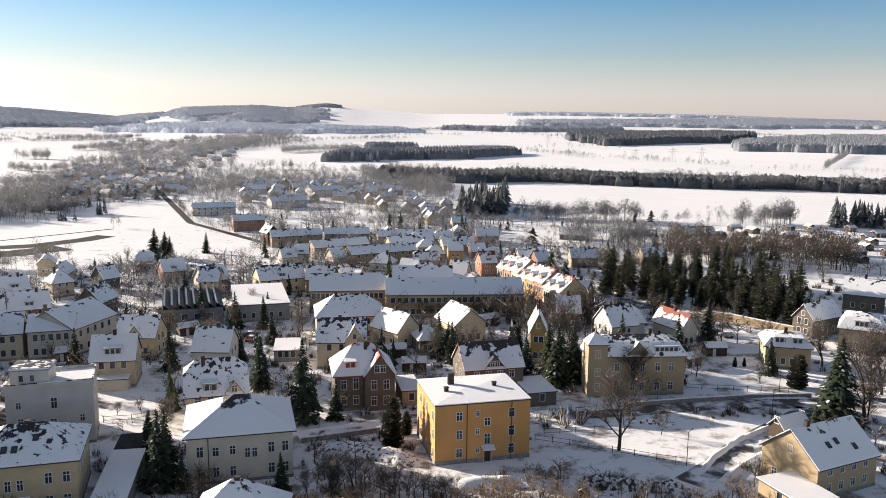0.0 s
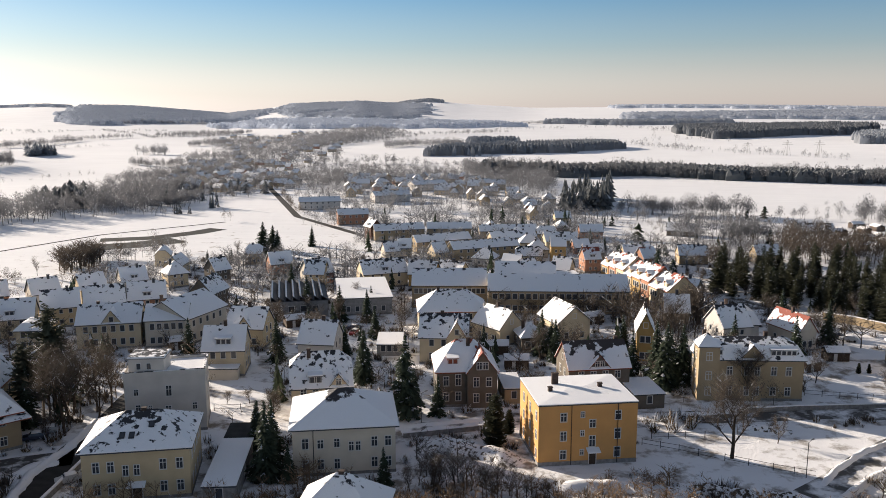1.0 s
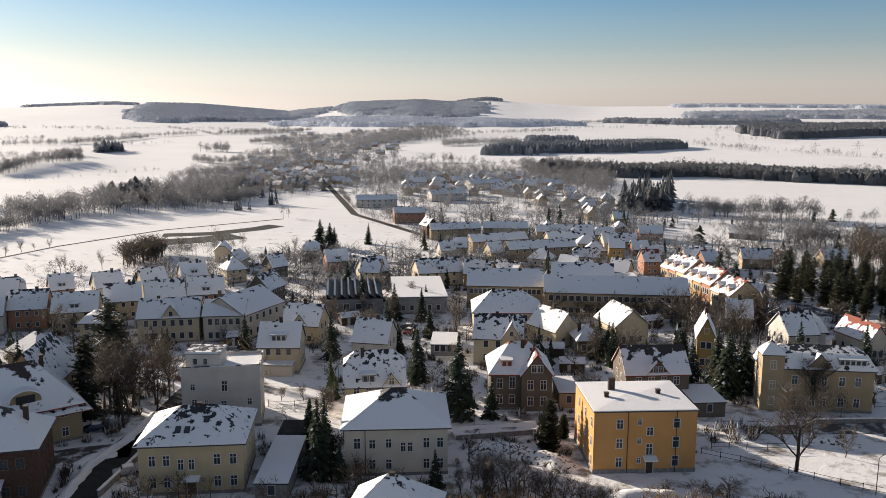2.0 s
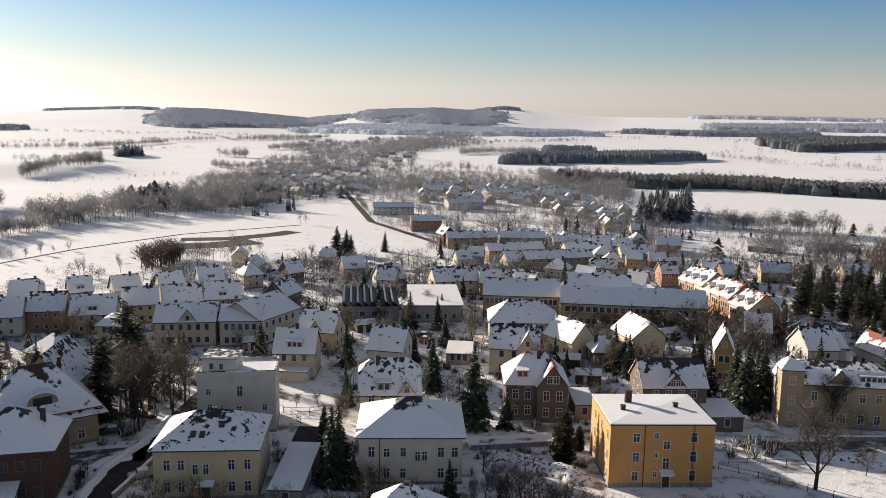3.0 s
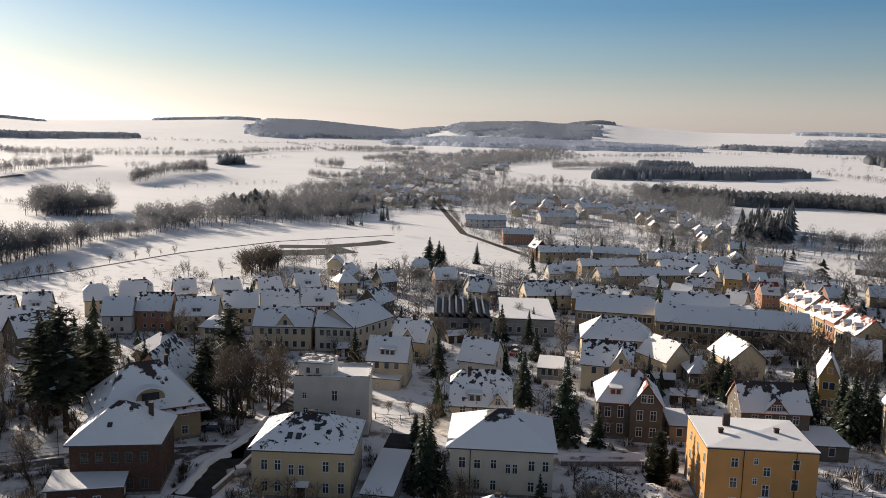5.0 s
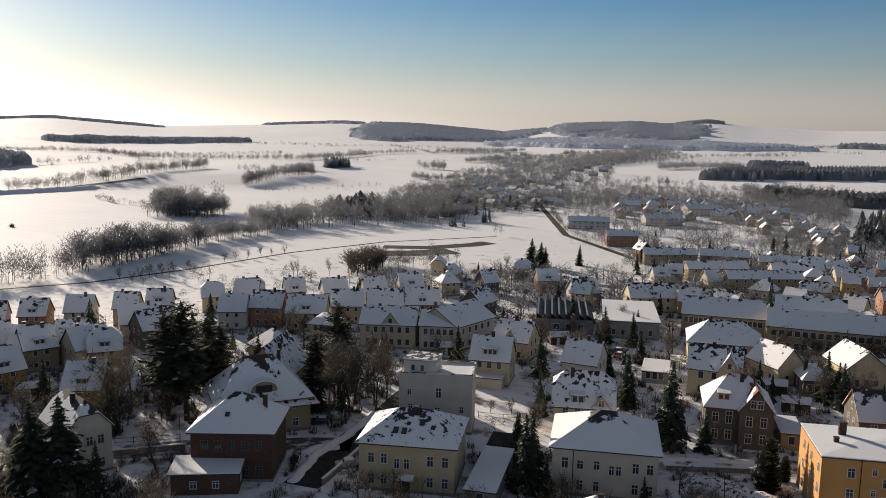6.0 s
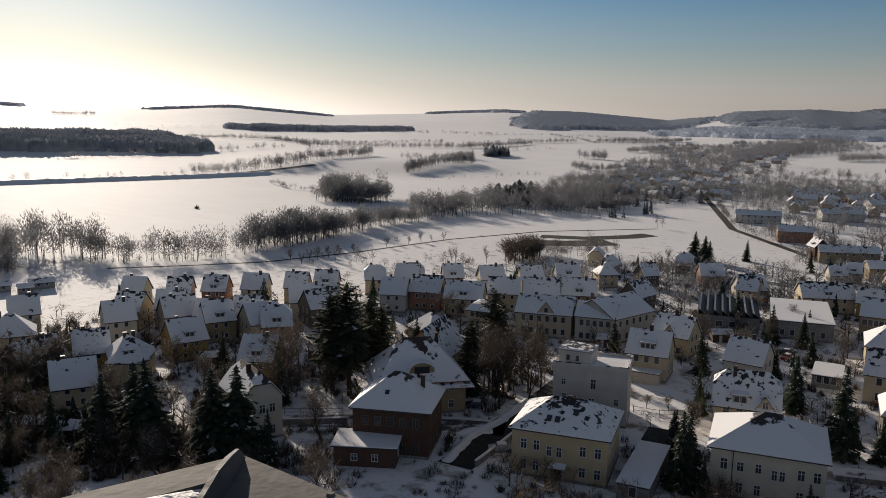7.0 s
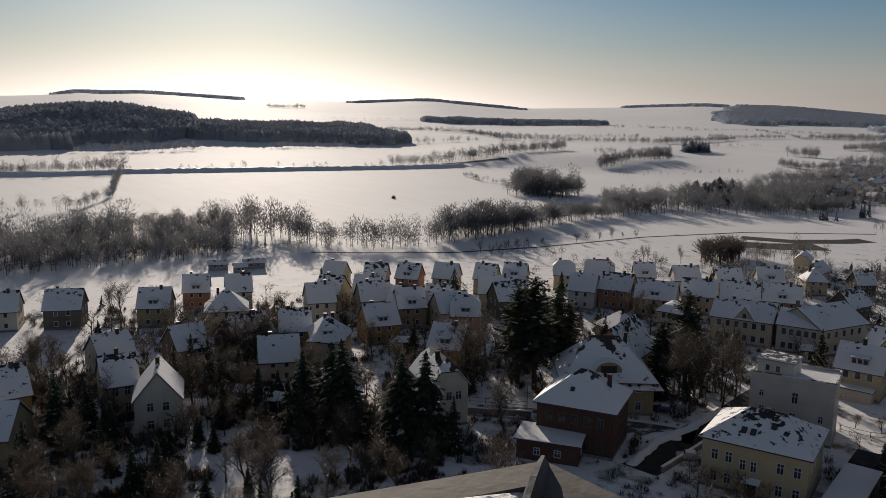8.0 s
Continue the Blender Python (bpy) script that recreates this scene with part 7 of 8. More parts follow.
# ---------------------------------------------------------------- small buildings beside the villas
house(-33.0, 96.5, 1.3, 12.6, 12.0, 5.4, "hip", 4.6, wall=M_brown, snow=M_roof_patchy, inset=5.2, front=(3, 1), chimneys=((0.5, 0.5, 0.4),), label="brown house with a dark half-thawed pyramid roof")
house(-50.2, 111.2, 11.0, 4.8, 16.5, 3, "shed", 0.5, wall=M_stone, snow=M_snow, front=(1, 1), side=(1, 1), chimneys=(), detail=1, plinth=0, over=0.2, name="garage", label="low annexe with an even snowy roof", category="garage")
house(-53.8, 128.6, 10.7, 5.5, 7.0, 2.8, "shed", 0.2, wall=M_concrete, snow=M_asphalt, front=(1, 1), side=(0, 1), chimneys=(), detail=1, plinth=0, over=0.2, name="garage", label="flat garage with a cleared dark roof", category="garage")
house(-7.9, 159.5, 12.2, 3.8, 9.0, 3.2, "shed", 0.2, wall=M_tan, snow=M_snow, front=(1, 1), side=(1, 1), chimneys=(), detail=1, plinth=0, over=0.2, name="garage", label="low flat-roofed garage under snow", category="garage")
house(17.5, 159.5, 14.9, 6.1, 9.0, 3, "shed", 0.3, wall=M_brown, snow=M_snow, front=(1, 1), side=(1, 1), chimneys=(), detail=1, plinth=0, over=0.2, name="garage", label="dark shed with a snowy flat roof", category="garage")
house(52.6, 112.4, 20.9, 6.4, 9.0, 2.8, "shed", 0.2, wall=M_tan, snow=M_snow, front=(1, 1), side=(1, 1), chimneys=(), detail=1, plinth=0, over=0.3, name="garage", label="low garage with an even snowy roof", category="garage")
house(62.3, 142.7, 28.5, 7.4, 4.0, 2, "gable", 1.6, wall=M_darkwood, snow=M_snow, front=(1, 1), side=(1, 1), chimneys=(), detail=1, plinth=0, over=0.4, name="barn", label="wooden shed with a bright snowy roof", category="shed")
for shed_x, shed_y, shed_l in ((-267.5, 119.0, 7.0), (-263.0, 130.0, 8.0), (-258.5, 124.0, 5.0)):
    house(shed_x, shed_y, 69.5, shed_l, 4.6, 2.1, "gable", 0.9, wall=M_concrete, snow=M_roof_patchy, front=(2, 1), side=(1, 1), size=(0.8, 0.7), chimneys=(), detail=0, plinth=0, attic=False, name="barn", label="low grey shed with a snowy roof by the stream", category="shed", group="sheds by the stream")
house(-73.0, 166.1, 10.0, 6.9, 5.0, 2.6, "shed", 0.2, wall=M_white, snow=M_snow, front=(2, 1), side=(1, 1), chimneys=(), detail=1, plinth=0, over=0.2, name="garage", label="white garage with snow on top", category="garage")
house(-39.7, 188.4, 7.9, 5.9, 10.0, 2.8, "shed", 0.2, wall=M_concrete, snow=M_snow, front=(3, 1), side=(1, 1), chimneys=(), detail=1, plinth=0, over=0.2, name="garage", label="row garage with a flat snowy roof", category="garage")

# stair house on the grey block
b0 = base("stair_house", -74.20, 136.22, 12, 11.28)
tagged(b0, "grey stair house on the flat roof", "roof house")
bm = bmesh.new()
facade(bm, (0, 0), 0, 6.2, 0, 2.6, [(1.4, 2.1, 0.7, 1.8), (3.2, 3.9, 0.7, 1.8)])
for o, turn, ln in (((6.2, 0), 90, 5), ((6.2, 5), 180, 6.2), ((0, 5), 270, 5)):
    facade(bm, o, turn, ln, 0, 2.6, [])
part("wall", bm, M_grey, b0)
bm = bmesh.new()
box(bm, -0.25, -0.25, 2.6, 6.45, 5.25, 2.8)
part("roof", bm, M_concrete, b0)
bm = bmesh.new()
box(bm, -0.2, -0.2, 2.804, 6.4, 5.2, 3.05, taper=0.15)
part("roof_snow", bm, M_roof_patchy, b0)
for wx in (1.75, 3.55):
    put_window(b0, wx, 0, 0.7, 0, 0.7, 1.1, M_frame, 0)


# ---------------------------------------------------------------- walls, banks and fences
def wall_line(name, line, width, height, mat, label, cap=True, category="wall"):
    w = tagged(base(name, *line[0]), label, category)
    x0, y0 = line[0]
    bm, bs = bmesh.new(), bmesh.new()
    for (ax, ay), (bx, by) in zip(line, line[1:]):
        a, b = Vector((ax - x0, ay - y0, 0)), Vector((bx - x0, by - y0, 0))
        d = (b - a).normalized()
        s = Vector((-d.y, d.x, 0)) * width / 2
        for m, z0, z1, k in ((bm, 0, height, 1.0), (bs, height + 0.004, height + 0.2, 1.15)):
            q = [a - s * k, b - s * k, b + s * k, a + s * k]
            lo = [m.verts.new((p.x, p.y, z0)) for p in q]
            hi = [m.verts.new((p.x, p.y, z1)) for p in q]
            m.faces.new(hi), m.faces.new(lo[::-1])
            for i in range(4):
                m.faces.new((lo[i], lo[(i + 1) % 4], hi[(i + 1) % 4], hi[i]))
    for m in (bm, bs):
        bmesh.ops.remove_doubles(m, verts=m.verts, dist=0.05)
    part("wall_body", bm, mat, w)
    if cap:
        part("snow_cap", bs, M_snow, w, "snow lying along the top")
    else:
        bs.free()
    return w


def bank(line, width, height, label="ploughed snow bank along the kerb", mat=None, seed=0):
    """A lumpy ridge of ploughed snow."""
    verts, faces = [], []
    pts = [Vector((x, y, 0)) for x, y in line]
    fine = []
    for a, b in zip(pts, pts[1:]):
        n = max(2, int((b - a).length / max(0.9, width / 4)))
        fine += [a + (b - a) * (i / n) for i in range(n)]
    fine.append(pts[-1])
    for i, p in enumerate(fine):
        d = (fine[min(i + 1, len(fine) - 1)] - fine[max(i - 1, 0)]).normalized()
        s = Vector((-d.y, d.x, 0))
        for j in range(7):
            u = j / 3 - 1
            k = 1 + 0.4 * noise.noise((p.x * 0.7, p.y * 0.7, u * 2 + seed))
            q = p + s * u * width / 2 * k
            verts.append((q.x, q.y, land(q.x, q.y) + max(0.0, height * (1 - u * u) * k) * min(1.0, i / 3, (len(fine) - 1 - i) / 3) - 0.03))
        if i:
            for j in range(6):
                a = (i - 1) * 7 + j
                faces.append((a, a + 7, a + 8, a + 1))
    ob = link_mesh("snow_bank", verts, faces, mat or M_snow)
    for f in ob.data.polygons:
        f.use_smooth = True
    return tagged(ob, label, "snow bank", kind="structure")


def fence(line, height=1.2, gap=2.6, label="thin dark garden fence standing in the snow"):
    f = tagged(base("fence", *line[0]), label, "fence", "garden fences")
    x0, y0 = line[0]
    for (ax, ay), (bx, by) in zip(line, line[1:]):
        n = max(1, int(math.hypot(bx - ax, by - ay) / gap))
        yaw = math.degrees(math.atan2(by - ay, bx - ax))
        for i in range(n):
            bm = bmesh.new()
            box(bm, -0.05, -0.05, 0, 0.05, 0.05, height + 0.1)
            o = part("post", bm, M_iron, f)
            o.matrix_basis = pose(ax - x0 + (bx - ax) * i / n, ay - y0 + (by - ay) * i / n, 0, 0, 0, yaw)
        ln = math.hypot(bx - ax, by - ay)
        for z in (0.35, height - 0.1):
            bm = bmesh.new()
            box(bm, 0, -0.025, z, ln, 0.025, z + 0.06)
            o = part("rail", bm, M_iron, f)
            o.matrix_basis = pose(ax - x0, ay - y0, 0, 0, 0, yaw)
    return f


wall_line("cemetery_wall", [(77, 237), (84, 232), (90, 225), (98, 216)], 0.4, 2.2, M_tan, "sunlit sandstone cemetery wall with a snow cap")
wall_line("garden_wall", [(37, 160), (49, 163), (65, 166), (78, 167)], 0.3, 0.9, M_stone, "low stone garden wall capped with snow")
wall_line("garden_wall", [(-113, 101), (-104, 109)], 0.3, 1.1, M_stone, "low stone garden wall capped with snow")
wall_line("garden_wall", [(-74, 108), (-75, 117), (-76, 125)], 0.4, 1.0, M_stone, "roadside wall with a thick snow cap")
wall_line("garden_wall", [(-25, 140), (-10, 146)], 0.3, 0.9, M_stone, "low stone garden wall capped with snow")
bank([(43, 129), (47, 135), (54, 143), (64, 151), (69, 155)], 1.3, 0.65)
bank([(-696, 125), (-674, 182), (-672, 233), (-641, 331), (-603, 453), (-587, 528)], 12, 3.2, "snowy road embankment", seed=2)
bank([(43, 123), (53, 134), (61, 141)], 1.6, 0.6, seed=3)
bank([(17, 156), (32, 159), (54, 166), (78, 167)], 1.6, 0.5, seed=5)
bank([(-79, 106), (-82, 118), (-82, 129), (-84, 143)], 2.0, 0.8, seed=6)
bank([(-26, 145), (-10, 151)], 1.5, 0.5, seed=7)
bank([(1, 122), (6, 124), (13, 125), (19, 123), (25, 122)], 4.0, 1.2, "snow-covered hedge mound", M_snow, seed=8)
bank([(20, 122), (24, 124), (32, 123), (40, 122)], 3.0, 1.6, "snow-covered hedge mound", M_hedge_snow, seed=9)
bank([(-22, 136), (-18, 137), (-14, 136), (-8, 134), (-4, 131)], 5.0, 1.6, "snow-covered shrub mound", M_hedge_snow, seed=10)
bank([(-85, 115), (-83, 121), (-80, 123)], 3.0, 0.6, "ploughed snow heap", seed=11)
bank([(36, 153), (40, 152), (45, 151)], 3.0, 0.9, "snow-covered shrub mound", M_hedge_snow, seed=12)
fence([(17, 142), (23, 140), (29, 137)])
fence([(19, 145), (25, 146), (32, 147)])
fence([(30, 137), (37, 134), (43, 132)])
fence([(53, 172), (63, 171), (77, 169)])
fence([(-117, 105), (-112, 109), (-108, 112)])
fence([(-64, 149), (-59, 150), (-55, 153)])
fence([(-69, 186), (-62, 187)])
fence([(-81, 148), (-83, 140)])
fence([(-155, 63), (-153, 70), (-147, 78)])

# ---------------------------------------------------------------- gardens: shrubs, hedges and young trees between the houses
LAWNS = [[(-131, 50), (-127, 58), (-112, 72), (-103, 67), (-116, 52), (-124, 48)], [(-158, 95), (-148, 108), (-126, 90), (-132, 82)], [(-120, 108), (-112, 119), (-103, 112), (-113, 101)],
         [(-74, 172), (-61, 173), (-57, 165), (-52, 144), (-62, 144)], [(17, 147), (34, 154), (50, 153), (68, 155), (42, 130), (15, 126)], [(59, 190), (88, 189), (79, 169), (52, 166)],
         [(-74, 169), (-62, 175), (-55, 150), (-62, 143)], [(-232, 41), (-222, 64), (-190, 54), (-200, 34)], [(30, 434), (95, 422), (67, 362), (25, 359)], [(107, 194), (94, 185), (79, 169), (95, 162)]]


def clear(xs, ys, margin):
    ok = np.ones(len(xs), bool)
    for a, b, c, s, L, W in FOOTPRINTS:
        dx, dy = xs - a, ys - b
        u, v = dx * c + dy * s, -dx * s + dy * c
        ok &= ~((u > -margin) & (u < L + margin) & (v > -margin) & (v < W + margin))
    for pts, width in ROADS:
        for (a, b), (c, d) in zip(pts, pts[1:]):
            ln = math.hypot(c - a, d - b) or 1
            t = np.clip(((xs - a) * (c - a) + (ys - b) * (d - b)) / ln ** 2, 0, 1)
            ok &= np.hypot(xs - a - t * (c - a), ys - b - t * (d - b)) > width / 2 + margin * 0.6
    for lawn in LAWNS:
        ok &= np.array([not inside(x, y, lawn) for x, y in zip(xs, ys)])
    return ok


def garden_spots(n, az0, az1, r0, r1, margin, seed, patch=0.0):
    rnd = np.random.RandomState(seed)
    r = np.sqrt(rnd.uniform(r0 * r0, r1 * r1, n))
    a = np.radians(rnd.uniform(az0, az1, n))
    xs, ys = r * np.sin(a), r * np.cos(a)
    ok = clear(xs, ys, margin)
    if patch:
        ok &= np.array([noise.noise((x / 17, y / 17, seed)) > patch - 0.5 for x, y in zip(xs, ys)])
    return [(x, y) for x, y, k in zip(xs, ys, ok) if k]


plant_stuff("garden_shrubs", "snowy garden shrubs between the houses", garden_spots(3600, -84, -30, 112, 245, 1.0, 1, 0.45) + garden_spots(2800, -30, 31, 112, 300, 1.0, 21, 0.45), "bush", 0.7, 2.2, M_bush, 1, 1.1)
plant_stuff("garden_shrubs", "dark bare garden shrubs", garden_spots(2000, -84, -30, 112, 245, 1.0, 2, 0.5) + garden_spots(2000, -30, 31, 112, 330, 1.0, 22, 0.5), "bush", 1.0, 3.0, M_twig, 2, 0.9)
plant_stuff("garden_trees", "young bare garden trees", garden_spots(900, -84, -14, 125, 255, 2.0, 3, 0.5) + garden_spots(700, -14, 31, 125, 400, 2.0, 13, 0.5), "bare", 4, 8, M_twig, 3, 1.25)
plant_stuff("garden_trees", "bare trees of the far quarters", garden_spots(500, -30, -13, 255, 325, 2.0, 4, 0.5) + garden_spots(1500, -13, 14, 300, 450, 2.0, 14, 0.5), "bare", 4, 9, M_twig_far, 4, 1.3)
plant_stuff("garden_trees", "dark leafless trees crowding the back gardens", garden_spots(900, -46, 20, 165, 330, 1.6, 51, 0.4) + garden_spots(420, -80, -46, 130, 235, 1.6, 52, 0.42), "fuzz", 2.8, 6.5, M_twig, 51, 1.25)
plant_stuff("garden_firs", "dark garden firs", garden_spots(130, -84, -14, 150, 255, 2.5, 5, 0.45) + garden_spots(200, -14, 25, 150, 430, 2.5, 15, 0.45), "fir", 4, 10, M_needle, 5, 1.2)
plant_stuff("thicket", "dark snowy undergrowth below the tower", garden_spots(5200, -88, -50, 96, 185, 1.0, 6, 0.35), "bush", 0.9, 2.8, M_twig, 6, 1.0)
plant_stuff("thicket", "brown bare hedge shrubs below the tower", garden_spots(480, -32, 26, 98, 128, 1.0, 7, 0.3), "bare", 2.5, 5.5, M_twig_brown, 7, 1.3)
plant_stuff("thicket", "snowy hedge shrubs below the tower", garden_spots(900, -32, 26, 98, 124, 1.0, 27, 0.4), "bush", 0.8, 2.0, M_bush, 27, 1.2)
plant_stuff("thicket", "brown leafless hedge below the tower", garden_spots(330, -14, 27, 101, 119, 0.8, 37, 0.2), "bare", 3.0, 5.2, M_twig_brown, 37, 1.3)
for x, y in garden_spots(120, -66, -38, 152, 215, 3.2, 41)[:14]:
    hut(x, y, hut_rnd.uniform(10, 60), hut_rnd.uniform(3.5, 6), hut_rnd.uniform(2.6, 3.6))
for x, y in garden_spots(90, -30, 22, 175, 270, 3.2, 42)[:12]:
    hut(x, y, hut_rnd.uniform(0, 40), hut_rnd.uniform(3.5, 6), hut_rnd.uniform(2.6, 3.6))
for spot in ((-19.4, 121.6), (-16.9, 119.3), (-14.9, 120.9), (-12.1, 118.5), (-10.1, 120.5), (-7.7, 118.4), (-5.2, 119.9), (-18.6, 125.0), (-16.2, 123.9), (-13.4, 123.3), (-11.2, 123.6), (-20.2, 118.3), (-2.5, 117.8), (0.9, 117.8)):
    tree("bare", *spot, random.Random(spot[0]).uniform(4.5, 7))
g_rnd = random.Random(17)
for x, y in garden_spots(260, -86, -50, 100, 185, 2.5, 8)[:62]:
    tree("spruce", x, y, g_rnd.uniform(4, 11), g_rnd.uniform(0.9, 1.2))
for x, y in garden_spots(300, -86, -45, 100, 195, 2.5, 9)[:80]:
    tree("bare", x, y, g_rnd.uniform(6, 12))
for x, y in garden_spots(90, -40, 30, 150, 260, 2.5, 10)[:36]:
    tree("bare", x, y, g_rnd.uniform(6, 11))
for x, y in garden_spots(60, -40, 30, 150, 260, 2.5, 11)[:24]:
    tree("spruce", x, y, g_rnd.uniform(6, 12))


plant_stuff("shrub_group", "snow-laden shrubs beside the orange house", [(19.0, 152.2), (21.5, 154.5), (23.4, 152.6), (25.5, 155.5), (26.5, 151.0), (19.7, 148.4), (23.4, 148.4), (28.1, 154.0)], "bush", 2.2, 3.8, M_bush, 31, 1.0)
plant_stuff("shrub_group", "snow-laden shrubs by the gable house", [(52.2, 131.1), (54.9, 133.2), (54.5, 129.6), (57.0, 132.3), (52.6, 128.3)], "bush", 2.2, 3.4, M_bush, 32, 1.0)


# ---------------------------------------------------------------- cars, lamps, pylons
def car(x, y, yaw, paint, label):
    c = tagged(base("car", x, y, yaw, 0.02), label, "car", "parked cars")
    bm = bmesh.new()
    prof = [(-2.1, 0.35), (-2.15, 0.8), (-1.95, 0.95), (-1.2, 1.0), (-0.7, 1.42), (1.0, 1.46), (1.75, 1.0), (2.1, 0.92), (2.12, 0.4)]
    sides = []
    for s in (-0.85, 0.85):
        sides.append([bm.verts.new((u, s * (0.86 if z > 1.1 else 1.0), z)) for u, z in prof])
    bm.faces.new(sides[0]), bm.faces.new(sides[1][::-1])
    for i in range(len(prof)):
        j = (i + 1) % len(prof)
        bm.faces.new((sides[0][j], sides[0][i], sides[1][i], sides[1][j]))
    part("body", bm, paint, c)
    bm = bmesh.new()
    box(bm, -0.95, -0.79, 1.05, 1.3, 0.79, 1.38, taper=0.05)
    part("glazing", bm, M_glass, c)
    bm = bmesh.new()
    box(bm, -0.65, -0.7, 1.462, 0.95, 0.7, 1.58, taper=0.08)
    part("roof_snow", bm, M_snow, c, "snow on the roof")
    for u in (-1.35, 1.35):
        for s in (-0.78, 0.78):
            bm = bmesh.new()
            tube(bm, (u, s - 0.1, 0.31), (u, s + 0.1, 0.31), 0.31, 0.31, 10)
            part("wheel", bm, M_rubber, c)
    return c


P_red = material("dark_red_car_paint", (0.20, 0.02, 0.02), 0.3, 0.05, 1.0, 0.02, spec=0.5)
P_silver = material("silver_car_paint", (0.42, 0.43, 0.45), 0.3, 0.05, 1.0, 0.02, spec=0.5)
P_dark = material("dark_blue_car_paint", (0.02, 0.03, 0.06), 0.3, 0.05, 1.0, 0.02, spec=0.5)
car(-74.2, 116.0, 40, P_silver, "silver car parked by the lane, snow on its roof")
car(-50.5, 210.7, 5, P_dark, "dark car parked in a snowy yard")
car(73.8, 218.4, -15, P_dark, "dark car parked by the cemetery street")
car(76.3, 215.2, -15, P_silver, "silver car parked by the cemetery street")
car(-49.2, 206.3, 80, P_red, "dark red car in a snowy yard")
car(-68.6, 199.8, 20, P_dark, "dark blue car parked beside a house")
car(-89.8, 131.2, 30, P_dark, "dark car under the trees")
car(-89.2, 134.2, 30, P_silver, "silver car under the trees")


def street_lamp(x, y, yaw=0):
    l = tagged(base("street_lamp", x, y, yaw), "thin grey street lamp with a curved arm", "street lamp", "street lamps")
    bm = bmesh.new()
    tube(bm, (0, 0, 0), (0, 0, 6), 0.07, 0.05, 6)
    part("pole", bm, M_iron, l)
    bm = bmesh.new()
    tube(bm, (0, 0, 5.95), (0.9, 0, 6.3), 0.04, 0.035, 5)
    part("arm", bm, M_iron, l)
    bm = bmesh.new()
    box(bm, 0.8, -0.12, 6.22, 1.4, 0.12, 6.36, taper=0.03)
    part("lamp_head", bm, M_concrete, l)
    return l


for args in ((41.5, 131.8), (71.8, 168.5), (64.3, 153.4), (-22.8, 146.9), (-8.9, 145.5), (-105.1, 108.9)):
    street_lamp(*args, 40)


def pylon(x, y, h, yaw):
    """Lattice power pylon."""
    p = tagged(base("power_pylon", x, y, yaw, land(x, y)), "grey steel lattice power pylon", "pylon", "power pylons")
    legs = [(sx, sy) for sx in (-1, 1) for sy in (-1, 1)]
    for sx, sy in legs:
        bm = bmesh.new()
        tube(bm, (sx * 3, sy * 3, 0), (sx * 0.3, sy * 0.3, h), 0.13, 0.08, 4)
        part("leg", bm, M_zinc, p)
    for k in (0.12, 0.3, 0.46, 0.6, 0.72):
        r = 3 - 2.7 * k
        r2 = 3 - 2.7 * (k + 0.13)
        bm = bmesh.new()
        for (ax, ay), (bx, by) in (((-1, -1), (1, -1)), ((1, -1), (1, 1)), ((1, 1), (-1, 1)), ((-1, 1), (-1, -1))):
            tube(bm, (ax * r, ay * r, h * k), (bx * r2, by * r2, h * (k + 0.13)), 0.05, 0.05, 3)
            tube(bm, (bx * r, by * r, h * k), (ax * r2, ay * r2, h * (k + 0.13)), 0.05, 0.05, 3)
        bmesh.ops.remove_doubles(bm, verts=bm.verts, dist=0.3)
        part("bracing", bm, M_zinc, p)
    for k, w in ((0.72, 8), (0.86, 6)):
        bm = bmesh.new()
        tube(bm, (-w, 0, h * k), (w, 0, h * k), 0.11, 0.11, 4)
        part("cross_arm", bm, M_zinc, p)
    return p


pylon(325.5, 1047.7, 21.3, 20)
pylon(301.4, 1093.1, 19.2, 20)
pylon(264.2, 1141.9, 15.5, 20)
pylon(209.9, 1677.1, 20.3, 20)
pylon(242.0, 1587.8, 21.4, 20)

# ---------------------------------------------------------------- the tower under the camera
tower = tagged(base("lookout_tower", 0, 0), "stone lookout tower with a zinc ledge and snow", "tower")
bm = bmesh.new()
box(bm, -2.5, -7.0, 0, 2.5, 3.2, 55.9)
part("shaft", bm, M_stone, tower)
bm = bmesh.new()
box(bm, -2.5, -7.0, 55.904, 2.5, 3.3, 56.2)
part("platform", bm, M_concrete, tower)
# a lower step in front of the platform, on its own pier
bm = bmesh.new()
box(bm, -2.5, 3.304, 0, 2.5, 4.6, 55.35)
part("pier", bm, M_stone, tower)
bm = bmesh.new()
box(bm, -2.55, 3.304, 55.354, 2.55, 4.65, 55.6)
part("step", bm, M_concrete, tower, "worn concrete step in front of the platform")
# the ledge: two sheets that meet at an outer corner, mitred, with an upstanding seam
corner, e1, e2 = Vector((-3.82, 1.68, 56.8)), Vector((-0.30, -0.954, 0)), Vector((1.0, -0.03, 0))
mitre = (e1 + e2).normalized()
for name, d, ln, deep in (("ledge_sheet", e1, 3.6, 0.26), ("ledge_sheet", e2, 1.25, 1.0)):
    inner = corner + mitre * deep + Vector((0, 0, 0.02))
    bm = bmesh.new()
    shift = (inner - corner) - d * (inner - corner).dot(d)
    poly = [corner, inner, corner + shift + d * ln, corner + d * ln] if d is e1 else [inner, corner, corner + d * ln, corner + shift + d * ln]
    slab(bm, [tuple(p) for p in poly], 0.05)
    bmesh.ops.bevel(bm, geom=bm.edges[:], offset=0.008, segments=1, affect="EDGES")
    part(name, bm, M_zinc, tower, "dull zinc sheet of the ledge")
bm = bmesh.new()
tip = corner + mitre * 0.015
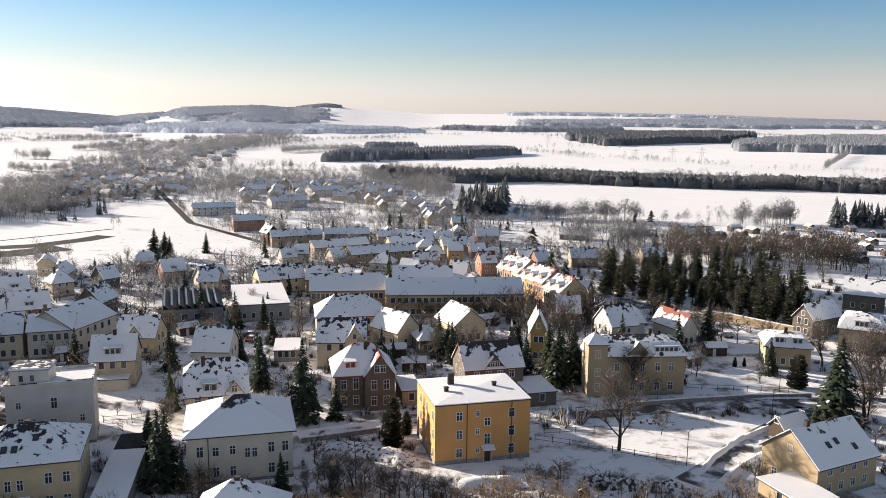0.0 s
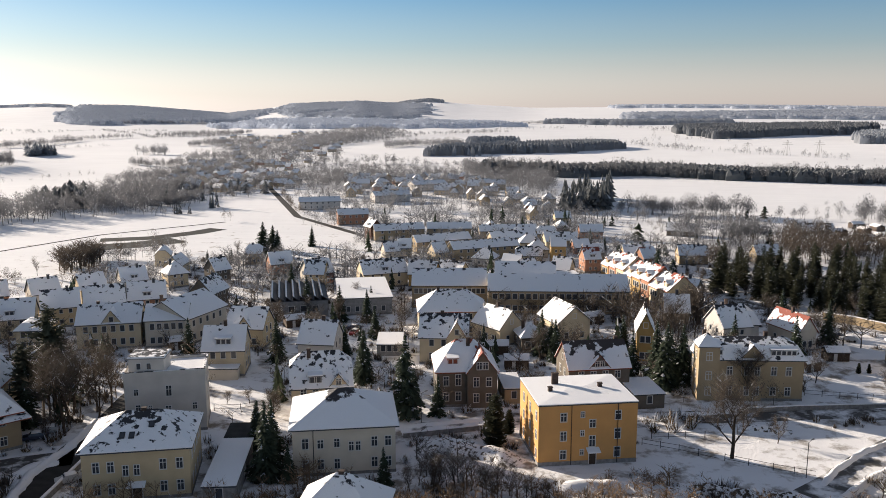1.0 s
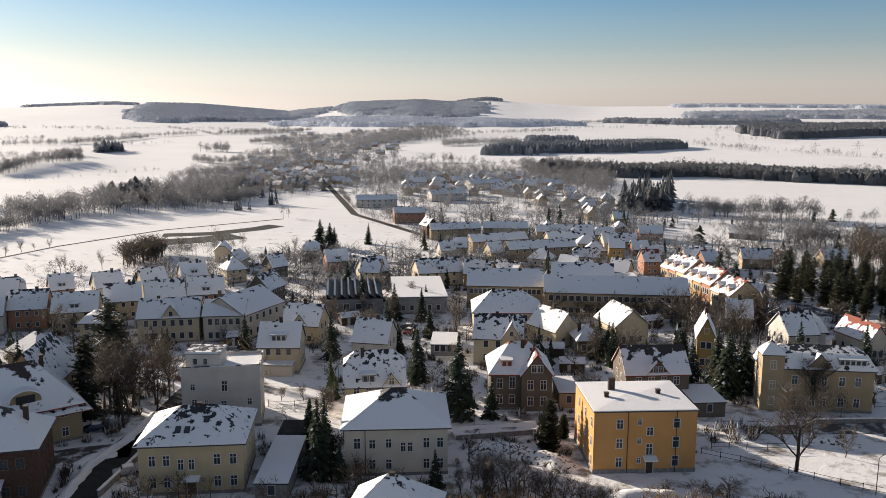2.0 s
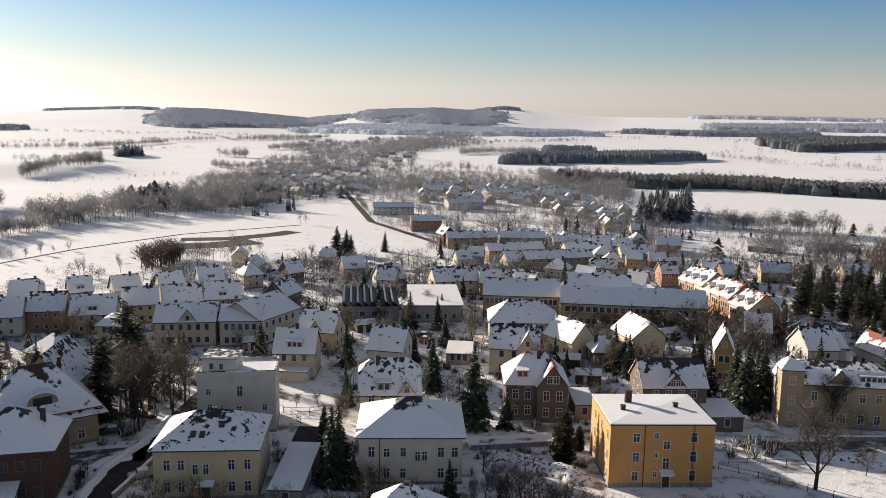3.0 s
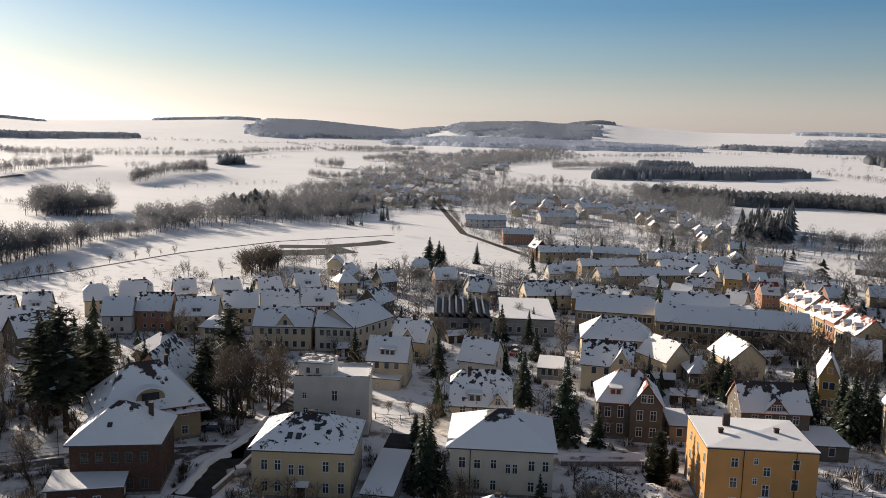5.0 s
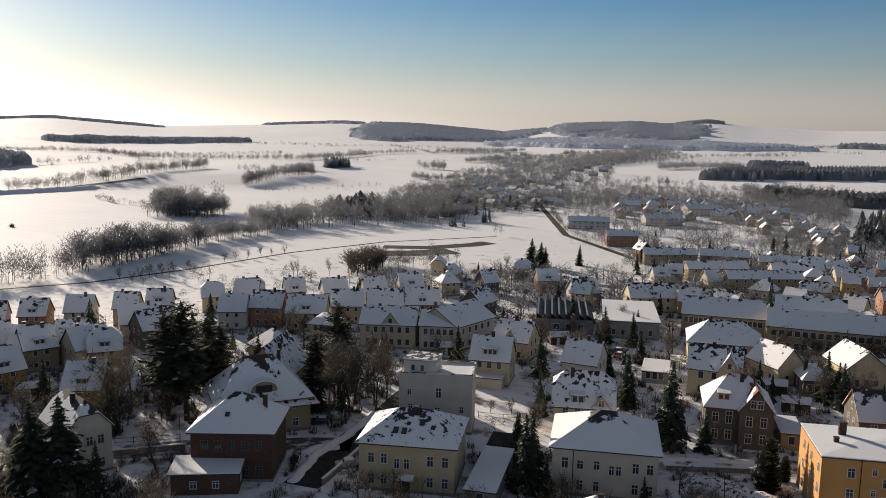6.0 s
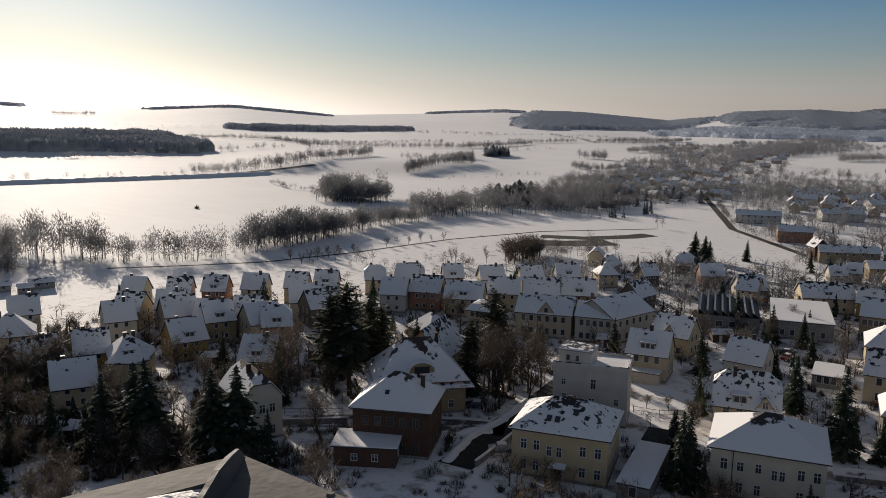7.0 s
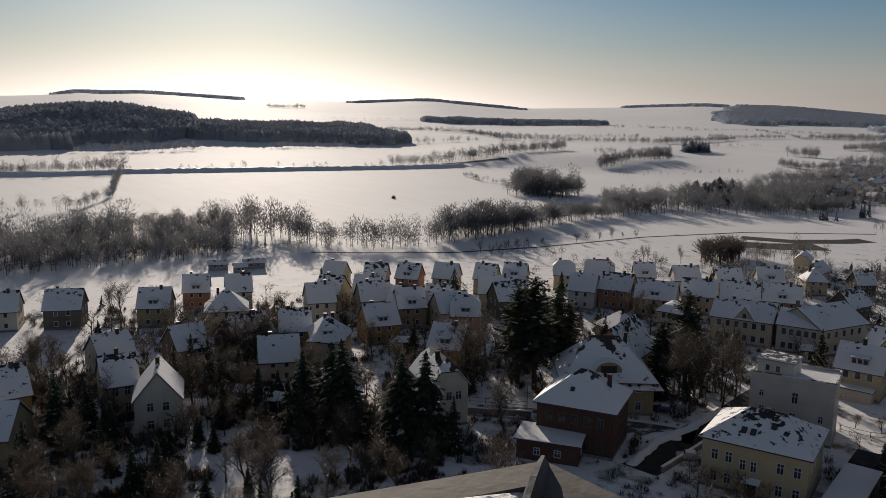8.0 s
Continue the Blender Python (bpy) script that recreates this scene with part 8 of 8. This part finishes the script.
side = Vector((-mitre.y, mitre.x, 0)) * 0.016
prof = [(0.0, 0.0, 0.012), (0.05, 0.035, 0.02), (0.16, 0.055, 0.03), (0.30, 0.07, 0.035), (0.42, 0.06, 0.03), (0.9, 0.05, 0.03)]
rings = []
for u, up, hw in prof:
    p = tip + mitre * u
    k = side.normalized() * hw
    rings.append([bm.verts.new(p - k + Vector((0, 0, 0.004))), bm.verts.new(p - k * 0.3 + Vector((0, 0, up + 0.01))), bm.verts.new(p + k * 0.3 + Vector((0, 0, up + 0.01))), bm.verts.new(p + k + Vector((0, 0, 0.004)))])
for a, b in zip(rings, rings[1:]):
    for i in range(3):
        bm.faces.new((a[i], a[i + 1], b[i + 1], b[i]))
bm.faces.new(rings[0][::-1]), bm.faces.new(rings[-1])
part("ledge_seam", bm, M_slate, tower, "folded seam along the ledge's mitre")
for u, v in ((0.06, 0.10), (0.5, 0.05), (1.1, 0.05)):
    bm = bmesh.new()
    p = corner + e2 * u + Vector((0, -v, 0.012))
    tube(bm, tuple(p), tuple(p + Vector((0, 0, 0.012))), 0.016, 0.012, 8)
    part("rivet", bm, M_zinc, tower)
# snow in the angle behind the sheets
verts, faces = [], []
n = 26
for i in range(n):
    for j in range(n):
        p = corner + mitre * (0.25 + 0.9 * j / (n - 1)) + e1 * (0.03 + 3.0 * i / (n - 1))
        lump = 0.03 * noise.noise((p.x * 5, p.y * 5, 1)) + 0.02 * noise.noise((p.x * 14, p.y * 14, 4))
        edge = min(i, j, 3) / 3
        verts.append((p.x, p.y, 56.80 + edge * (0.075 + lump)))
        if i and j:
            a = i * n + j
            faces.append((a - n - 1, a - n, a, a - 1))
snow_fill = link_mesh("ledge_snow", verts, faces, M_snow, tower)
for f in snow_fill.data.polygons:
    f.use_smooth = True
bm = bmesh.new()
base_pts = [corner + mitre * 0.08, corner + mitre * 0.08 + e1 * 3.4, Vector((-2.5, -1.9, 0)), Vector((-2.5, 1.6, 0))]
slab(bm, [(p.x, p.y, 56.74) for p in base_pts], 1.4)
part("corbel", bm, M_stone, tower)
